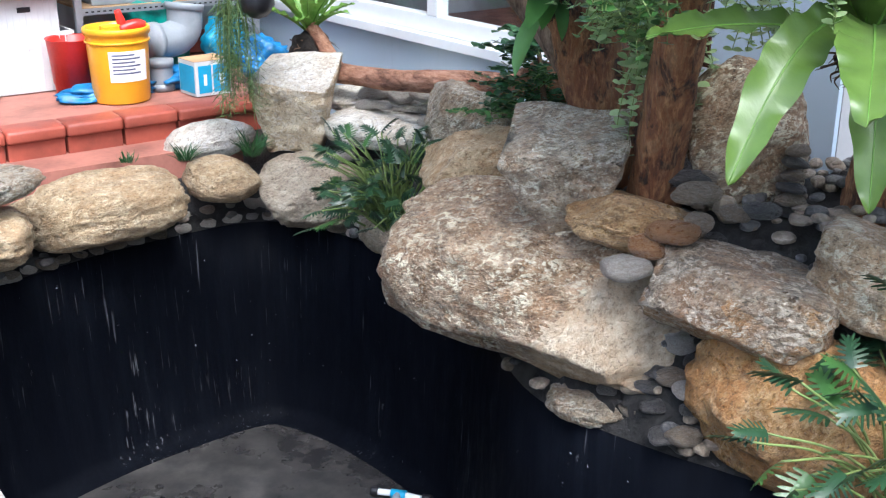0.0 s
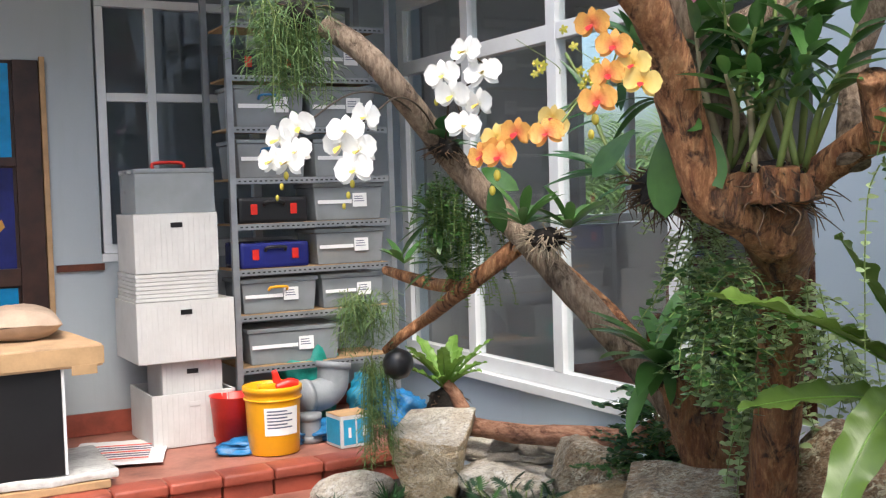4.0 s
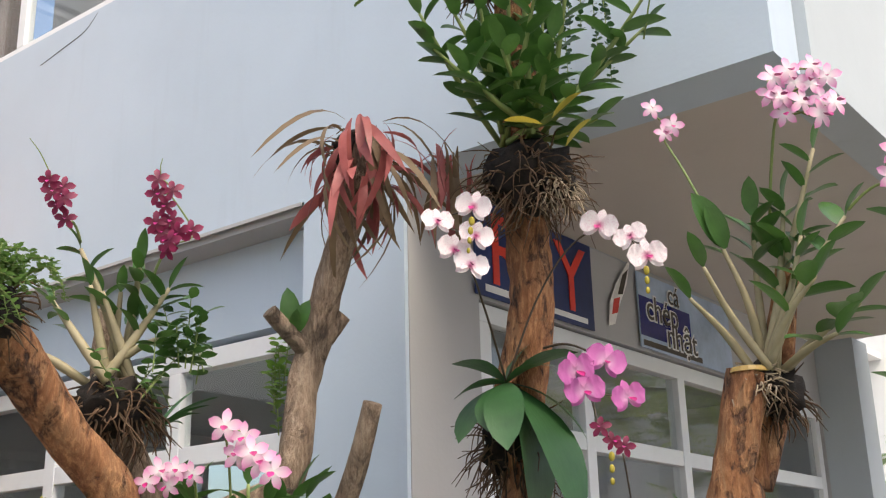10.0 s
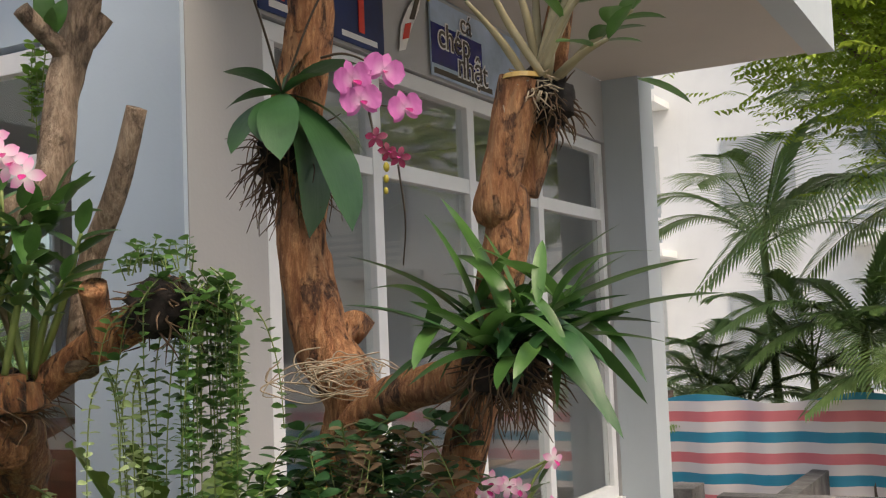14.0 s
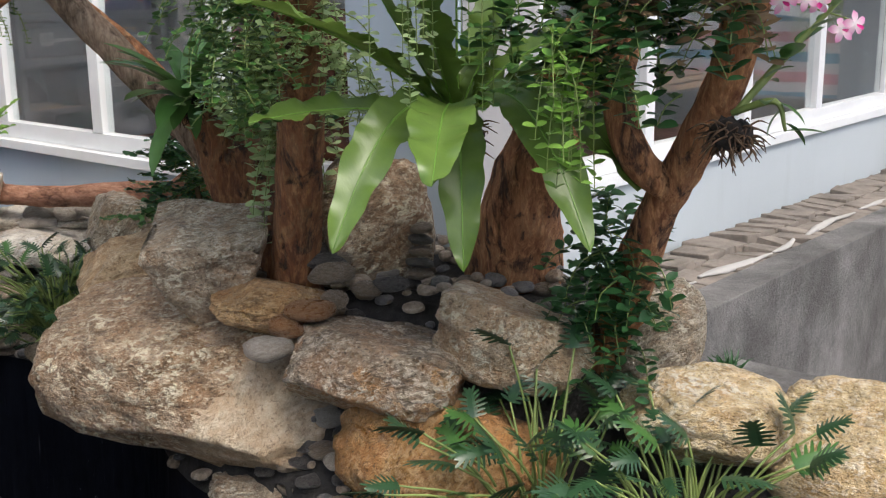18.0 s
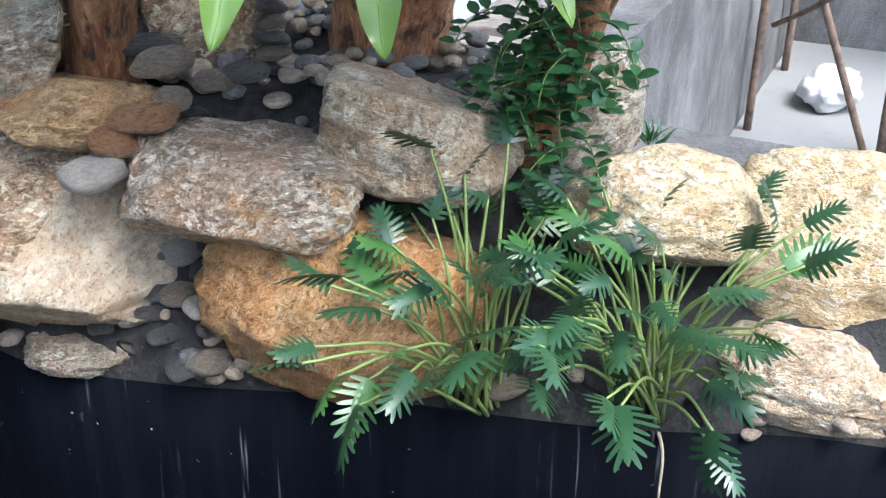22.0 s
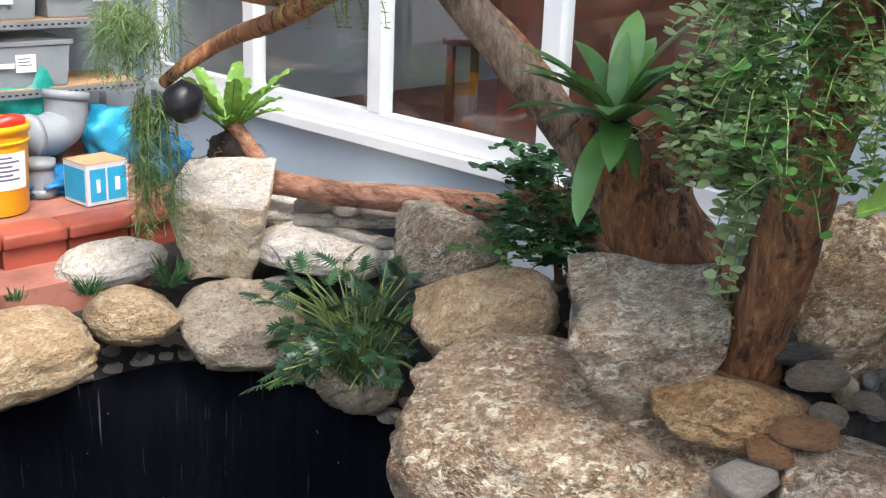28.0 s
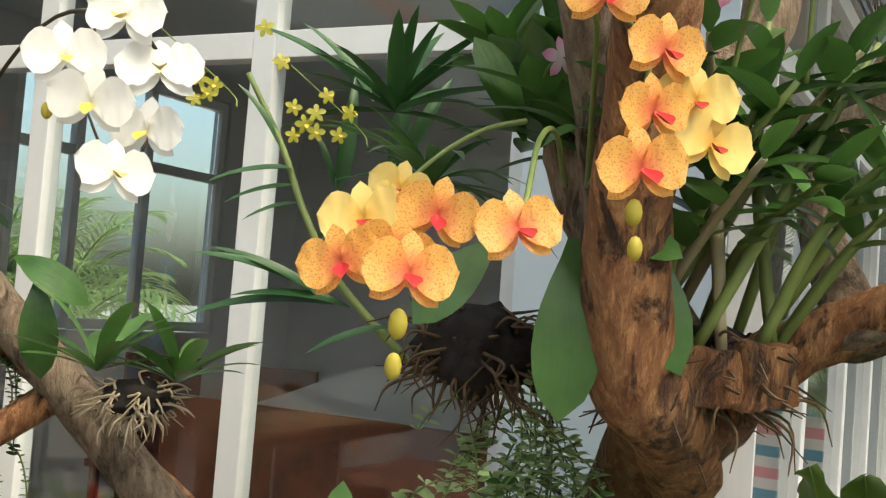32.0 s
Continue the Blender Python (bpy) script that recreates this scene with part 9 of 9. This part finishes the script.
for x0, x1, z0, z1, m_, fish in ((-0.02, 0.28, 1.53, 2.06, "koi_blue", ("koi_white", "koi_red")), (-0.02, 0.28, 0.90, 1.47, "koi_navy", ("koi_gold", "koi_gold")), (-0.02, 0.28, 0.22, 0.79, "koi_blue", ("koi_white", "koi_red")), (-0.26, -0.11, 0.90, 1.47, "koi_blue", ("koi_white", "koi_red")), (-0.26, -0.11, 1.53, 2.06, "koi_navy", ("koi_white", "koi_red")), (-0.26, -0.11, 0.22, 0.79, "koi_navy", ("koi_gold", "koi_white"))):
    pn = box_part("picture_panel", (x0, 0.008, z0), (x1, 0.018, z1), M[m_], door, 0)
    cx, cz, hw, hh = (x0 + x1) / 2, (z0 + z1) / 2, min(0.05, (x1 - x0) * 0.24), (z1 - z0) * 0.42
    v, f = [], []
    prof = [(0.0, 1.0), (0.35, 0.94), (0.62, 0.8), (0.95, 0.45), (1.0, 0.15), (0.8, -0.25), (0.45, -0.6), (0.2, -0.8), (0.75, -1.0)]
    for a, b in prof:
        v += [(cx - a * hw, 0.006, cz - b * hh), (cx + a * hw, 0.006, cz - b * hh)]
    f = [(2 * i, 2 * i + 1, 2 * i + 3, 2 * i + 2) for i in range(len(prof) - 1)]
    link_mesh("fish_shape", raw("fish_shape", v, f, False), M[fish[0]], pn)
    for sg in (-1, 1):
        link_mesh("fish_fin", raw("fish_fin", [(cx + sg * hw * 0.9, 0.0055, cz - 0.42 * hh), (cx + sg * hw * 1.9, 0.0055, cz - 0.2 * hh), (cx + sg * hw * 1.6, 0.0055, cz - 0.02 * hh), (cx + sg * hw * 0.95, 0.0055, cz - 0.1 * hh)], [(0, 1, 2, 3)], False), M[fish[0]], pn)
    if fish[1] != fish[0]:
        for b0, b1 in ((0.35, 0.75), (-0.2, 0.12), (-0.75, -0.45)):
            link_mesh("fish_patch", raw("fish_patch", [(cx - hw * 0.6, 0.0045, cz - b1 * hh), (cx + hw * 0.55, 0.0045, cz - (b1 - 0.05) * hh), (cx + hw * 0.75, 0.0045, cz - b0 * hh), (cx - hw * 0.4, 0.0045, cz - (b0 + 0.06) * hh)], [(0, 1, 2, 3)], False), M[fish[1]], pn)
box_part("handle_plate", (-0.405, -0.022, 0.95), (-0.355, -0.013, 1.22), M["brass"], door, 0.003, "worn brass plate")
tube("door_handle", [(-0.38, -0.02, 1.08), (-0.38, -0.06, 1.08), (-0.30, -0.065, 1.08)], [0.008], M["brass"], door, 8, 4)
structure("wall_rail", [(0.96, 1.23, 6.375, 6.398, 1.285, 1.325)], M["wood_red"], "brown wooden rail on the wall", "rail", 0.002)

# ---- banners on the side wall ----
def banner(label, x0, x1, z0, z1, mat, tilt):
    e = thing("banner", label, "banner", (x0, 2.03, z0))
    bm = bmesh.new()
    cuboid(bm, 0, x1 - x0, -0.004, 0.004, 0, z1 - z0)
    part("sheet", bm, M[mat], e)
    return e


def letters(text, mat, parent, loc, size, shear=0.0, thick=0.001):
    cu = bpy.data.curves.new("lettering", "FONT")
    cu.body, cu.size, cu.extrude, cu.shear = text, size, thick, shear
    cu.materials.append(M[mat])
    ob = new("lettering", cu)
    ob.parent, ob.location, ob.rotation_euler = parent, loc, (radians(90), 0, 0)
    return ob


b1 = banner("dark blue banner with large red letters and a fish picture", 3.36, 4.26, 3.0, 3.40, "banner_blue", 0)
for ch, x in (("R", 0.08), ("Y", 0.58)):
    letters(ch, "koi_red", b1, (x, -0.007, 0.06), 0.44, 0, 0.002)
box_part("print_bar", (0.06, -0.006, 0.02), (0.36, -0.005, 0.05), M["paper"], b1, 0)
box_part("print_bar", (0.56, -0.006, 0.02), (0.84, -0.005, 0.045), M["paper"], b1, 0)
b2 = banner("pale blue and navy banner with outlined lettering", 4.70, 5.75, 3.0, 3.38, "banner_pale", 0)
box_part("navy_field", (0.0, -0.006, 0.06), (0.55, -0.005, 0.26), M["koi_navy"], b2, 0)
for word, x, z, s in (("cá", 0.30, 0.27, 0.15), ("chép", 0.06, 0.15, 0.18), ("nhật", 0.26, 0.04, 0.18)):
    letters(word, "paper", b2, (x, -0.009, z), s, 0, 0.001).data.offset = 0.008
    letters(word, "stalk", b2, (x, -0.012, z), s, 0, 0.001)
box_part("print_bar", (0.02, -0.006, 0.012), (0.66, -0.005, 0.04), M["stalk"], b2, 0)
e = thing("fish_cutout", "cut-out picture of a red and black fish on the wall", "picture", (4.40, 2.03, 3.05))
v = [(0, 0, 0), (0.06, 0, 0.02), (0.10, 0, 0.10), (0.2, 0, 0.24), (0.26, 0, 0.40), (0.2, 0, 0.33), (0.09, 0, 0.22), (0.02, 0, 0.12)]
link_mesh("cutout", raw("cutout", v, [(0, 1, 2, 7), (2, 3, 6, 7), (3, 4, 5, 6)], False), M["koi_white"], e)
link_mesh("patch", raw("patch", [(0.03, -0.002, 0.06), (0.09, -0.002, 0.08), (0.12, -0.002, 0.16), (0.06, -0.002, 0.14)], [(0, 1, 2, 3)], False), M["koi_red"], e)
link_mesh("patch", raw("patch", [(0.10, -0.002, 0.17), (0.15, -0.002, 0.18), (0.22, -0.002, 0.32), (0.16, -0.002, 0.28)], [(0, 1, 2, 3)], False), M["stalk"], e)

# ---- furniture behind the glass ----
bench = thing("wooden_bench", "red-brown carved wooden bench with a pale curved back", "bench", (4.05, 3.6, ROOM))
box_part("seat", (-0.3, -0.75, 0.40), (0.3, 0.75, 0.46), M["wood_red"], bench, 0.01)
for x in (-0.26, 0.22):
    for y in (-0.7, 0.66):
        box_part("leg", (x, y, 0.0), (x + 0.05, y + 0.05, 0.4), M["wood_red"], bench, 0.006)
box_part("apron", (-0.31, -0.75, 0.06), (-0.28, 0.75, 0.89), M["wood_red"], bench, 0.005)
bv = []
for k in range(17):
    u = k / 16 * 2 - 1
    zz = 0.92 + 0.13 * math.cos(u * 2.4)
    bv += [(0.26, u * 0.75, 0.47), (0.26, u * 0.75, zz), (0.30, u * 0.75, 0.47), (0.30, u * 0.75, zz)]
bf = []
for k in range(16):
    a = k * 4
    bf += [(a, a + 4, a + 5, a + 1), (a + 2, a + 3, a + 7, a + 6), (a + 1, a + 5, a + 7, a + 3)]
link_mesh("backrest", raw("backrest", bv, bf, False), M["wall_grey"], bench, "pale curved backrest")
for y in (4.5, 5.2):
    ch = thing("dining_chair", "dark wooden chair inside the room", "chair", (4.6, y, ROOM), 20, "chairs in the room")
    box_part("seat", (-0.2, -0.2, 0.42), (0.2, 0.2, 0.46), M["wood_red"], ch, 0.01)
    for x in (-0.18, 0.14):
        for yy in (-0.18, 0.14):
            box_part("leg", (x, yy, 0), (x + 0.04, yy + 0.04, 0.42), M["wood_red"], ch, 0.004)
    box_part("backrest", (0.16, -0.2, 0.461), (0.2, 0.2, 0.95), M["wood_red"], ch, 0.01)

# ---- yard and distance ----
for pts, mat, lab, r in (([(5.95, 1.34, -0.75), (5.95, 1.33, 0.0), (5.96, 1.32, 0.62)], "rust", "rusty upright scaffold pipe by the planter wall", 0.022), ([(7.0, 1.34, -0.75), (7.0, 1.33, 0.0), (7.0, 1.32, 0.55)], "rust", "rusty scaffold pipe near the house corner", 0.022),
                         ([(5.83, 0.75, -0.75), (5.7, 0.95, -0.2), (5.6, 1.2, 0.45)], "rust", "leaning rusty scaffold brace", 0.018), ([(5.98, 1.30, 0.5), (6.5, 1.3, 0.52), (7.0, 1.3, 0.5)], "rust", "level scaffold pipe tying the uprights", 0.018),
                         ([(5.82, 0.60, -0.75), (5.82, 0.60, 0.0), (5.83, 0.60, 0.7)], "bamboo", "yellow bamboo pole standing in the yard", 0.03), ([(5.83, 0.68, -0.75), (5.83, 0.69, 0.0), (5.80, 0.66, 0.7)], "rust", "rusty pole beside the bamboo", 0.025)):
    tagged(tube("scaffold_pole", pts, [r], M[mat], None, 10, 4, 0.05, 2), lab, "pole", "scaffold poles")
tagged(tube("scaffold_pole", [(5.96, 1.28, -0.2), (5.6, 1.0, 0.05), (5.3, 0.75, 0.35)], [0.014], M["rust"], None, 8, 4), "thin bent rod across the scaffold", "pole", "scaffold poles")
crumple("cement_sack", "white and blue cement sack on the yard floor", "sack", (6.5, 1.02, -0.66), (0.2, 0.15, 0.1), "white", 22)
for k in range(3):
    bx = box_part("formwork_board", (6.9 + k * 0.05, 0.2 - k * 0.3, 0.600), (9.2, 0.42 - k * 0.3, 0.622), M["foam"], None, 0.003)
    tagged(bx, "pinkish formwork board lying on the yard wall", "board", "formwork boards")
tarp = thing("tarpaulin_fence", "red, white and blue striped tarpaulin fence", "fence", (11.0, 0.0, 0.0))
v, f = [], []
for i in range(60):
    for j in range(6):
        y = 2.95 - i * 0.12
        z = -0.6 + j * (1.62 + 0.05 * math.sin(i * 0.5)) / 5
        v.append((0.06 * math.sin(i * 1.3) + 0.04 * math.sin(i * 0.37 + j), y, z))
f = [(i * 6 + j, i * 6 + j + 1, (i + 1) * 6 + j + 1, (i + 1) * 6 + j) for i in range(59) for j in range(5)]
link_mesh("sheet", raw("sheet", v, f), M["tarp"], tarp)
for y in (2.9, 1.0, -1.0, -3.0):
    tube("post", [(0.1, y, -0.9), (0.1, y, 0.2), (0.1, y, 1.1)], [0.03], M["rust"], tarp, 8, 2)
structure("yard_block", [(9.6, 10.0, 2.3, 2.8, -0.75, 0.35)], M["concrete"], "raw concrete block by the tarpaulin", "block", 0.01)

far = thing("apartment_building", "white apartment building with slatted balconies in the distance", "building", (24, 2, -1.2))
box_part("wall", (0, -14, 0), (8, 8, 24), M["white_wall"], far, 0)
for fl_ in range(6):
    z = 1.2 + fl_ * 3.3
    for k in range(7):
        y = -12.6 + k * 2.9
        w = box_part("window", (-0.06, y, z + 0.9), (-0.02, y + 1.5, z + 2.4), M["frame_grey"], far, 0)
        g = box_part("pane", (-0.08, y + 0.06, z + 0.96), (-0.065, y + 1.44, z + 2.34), M["frame_grey"], w, 0)
        if k % 2 == 0:
            bal = box_part("balcony", (-1.1, y - 0.3, z - 0.1), (-0.02, y + 1.9, z + 0.05), M["white_wall"], far, 0)
            for q in range(5):
                box_part("slat", (-1.1, y - 0.3, z + 0.18 + q * 0.18), (-1.06, y + 1.9, z + 0.26 + q * 0.18), M["wall_light"], bal, 0)
side = thing("apartment_building", "pale building behind the yard", "building", (14, -34, -1.2))
box_part("wall", (-30, -6, 0), (8, 0, 16), M["white_wall"], side, 0)
for fl_ in range(4):
    for k in range(9):
        w = box_part("window", (-28 + k * 3.8, 0.02, 2 + fl_ * 3.4), (-26.2 + k * 3.8, 0.06, 3.8 + fl_ * 3.4), M["dark"], side, 0)


def palm(base, h, nfr, seed, length=1.5, stems=2, dense=7):
    e = thing("palm_tree", "feathery green palm clump beyond the tarpaulin", "palm", base, group="palms")
    r = random.Random(seed)
    for s in range(stems):
        a = r.uniform(0, 6.28)
        top = Vector(base) + Vector((math.cos(a) * 0.35, math.sin(a) * 0.35, h * r.uniform(0.7, 1.0)))
        b = Vector(base) + Vector((math.cos(a) * 0.15, math.sin(a) * 0.15, 0))
        tube("trunk", [b, b.lerp(top, 0.5) + Vector((0.04, 0, 0)), top], [0.06, 0.05, 0.045], M["stem"], e, 8, 4, 0.1, s, "", base)
        items, ribs = [], []
        for k in range(nfr):
            az = 6.283 * k / nfr + r.uniform(-0.3, 0.3)
            el = r.uniform(0.2, 1.35)
            d = Vector((math.cos(az) * math.cos(el), math.sin(az) * math.cos(el), math.sin(el)))
            L = length * r.uniform(0.75, 1.15)
            path = spline([top + d * L * u + Vector((0, 0, -0.6 * L * u * u * (1.25 - el * 0.35))) for u in np.linspace(0, 1, 7)], dense)
            v, f = tube_data(path[::dense], [0.014, 0.008, 0.003], 4, 2, caps=False)
            ribs.append((v, f, Matrix.Identity(4)))
            for i in range(dense // 2, len(path) - 1):
                t = (path[i + 1] - path[i]).normalized()
                sd = t.cross(Vector((0, 0, 1))).normalized()
                u = i / len(path)
                ll = L * 0.30 * math.sin(math.pi * (0.22 + 0.72 * u)) * r.uniform(0.9, 1.1)
                for sg in (-1, 1):
                    lv_, lf_ = blade(ll, 0.034, 0.55, 0.3, 0, 1, 4, 0, 0.35)
                    items.append((lv_, lf_, aim(path[i], sd * sg + t * (0.55 + 0.6 * u) + Vector((0, 0, 0.25)), 0, 1)))
        joined("fronds", items, "leaf_palm", e)
        joined("ribs", ribs, "stem", e)
    return e


palm((12.6, 2.0, -1.2), 4.0, 10, 1, 2.5, 1)
palm((12.9, 0.9, -1.2), 4.5, 10, 2, 2.6, 1)
palm((12.4, -0.2, -1.2), 4.8, 11, 3, 2.6, 1)
palm((12.2, 2.5, -1.2), 2.7, 12, 4, 1.9, 2)
palm((12.1, 1.5, -1.2), 2.9, 12, 6, 2.1, 2)
palm((12.0, 0.4, -1.2), 2.8, 12, 11, 2.1, 2)
for x, y, h, seed in ((7.2, 9.0, 2.6, 9), (8.6, 9.8, 3.0, 10), (1.5, -9.0, 2.6, 5), (4.5, -8.0, 2.4, 7), (-3.5, -7.5, 2.6, 8)):
    palm((x, y, -0.9), h, 12, seed, 2.0, 3, 3)


def leafy_tree(base, h, crown, seed, count, lab):
    """A trunk with limbs and a crown of many small compound leaves in uneven clumps."""
    e = thing("tree", lab, "tree", base, group="trees")
    r = random.Random(seed)
    top = Vector(base) + Vector((0.2, 0.1, h * 0.55))
    tube("trunk", [base, Vector(base).lerp(top, 0.5) + Vector((0.1, 0, 0)), top], [0.16, 0.12, 0.1], M["bark_grey"], e, 10, 5, 0.15, seed, "", base)
    items = []
    for k in range(24):
        d = Vector((r.uniform(-1, 1), r.uniform(-1, 1), r.uniform(-0.45, 1))).normalized()
        c = Vector(base) + Vector((0, 0, h * 0.72)) + Vector((d.x * crown[0], d.y * crown[1], d.z * crown[2])) * r.uniform(0.45, 1.0)
        tube("limb", [top, top.lerp(c, 0.5) + Vector((0, 0, 0.1)), c], [0.06, 0.035, 0.012], M["bark_grey"], e, 6, 3, 0.1, k, "", base)
        for q in range(count // 24):
            o = Vector((r.gauss(0, 1), r.gauss(0, 1), r.gauss(0, 0.6))) * crown[0] * 0.20
            ax = Vector((r.uniform(-1, 1), r.uniform(-1, 1), r.uniform(-0.4, 0.3))).normalized()
            for s in range(5):
                for sg in (-1, 1):
                    sd = ax.cross(Vector((0, 0, 1))).normalized() * sg
                    v, f = blade(0.12, 0.045, 0.3, 0.2, 0, 1, 3, 0, 0.5)
                    items.append((v, f, aim(c + o + ax * 0.06 * s, sd + ax * 0.5 + Vector((0, 0, -0.15)), 0, r.uniform(0.8, 1.2))))
    joined("crown", items, "leaf_tree", e)
    return e


leafy_tree((12.7, 0.2, -1.2), 8.8, (2.5, 2.5, 2.7), 41, 5600, "tall leafy green tree behind the yard")
leafy_tree((2.0, -11.0, -1.0), 6.5, (2.4, 2.4, 2.2), 43, 800, "leafy tree across the yard")
leafy_tree((-6.6, 1.5, -1.0), 6.0, (2.2, 2.2, 2.0), 44, 700, "leafy tree across the lane")
leafy_tree((-7.0, 6.5, -1.0), 5.4, (2.0, 2.0, 1.8), 45, 600, "bushy tree across the lane")
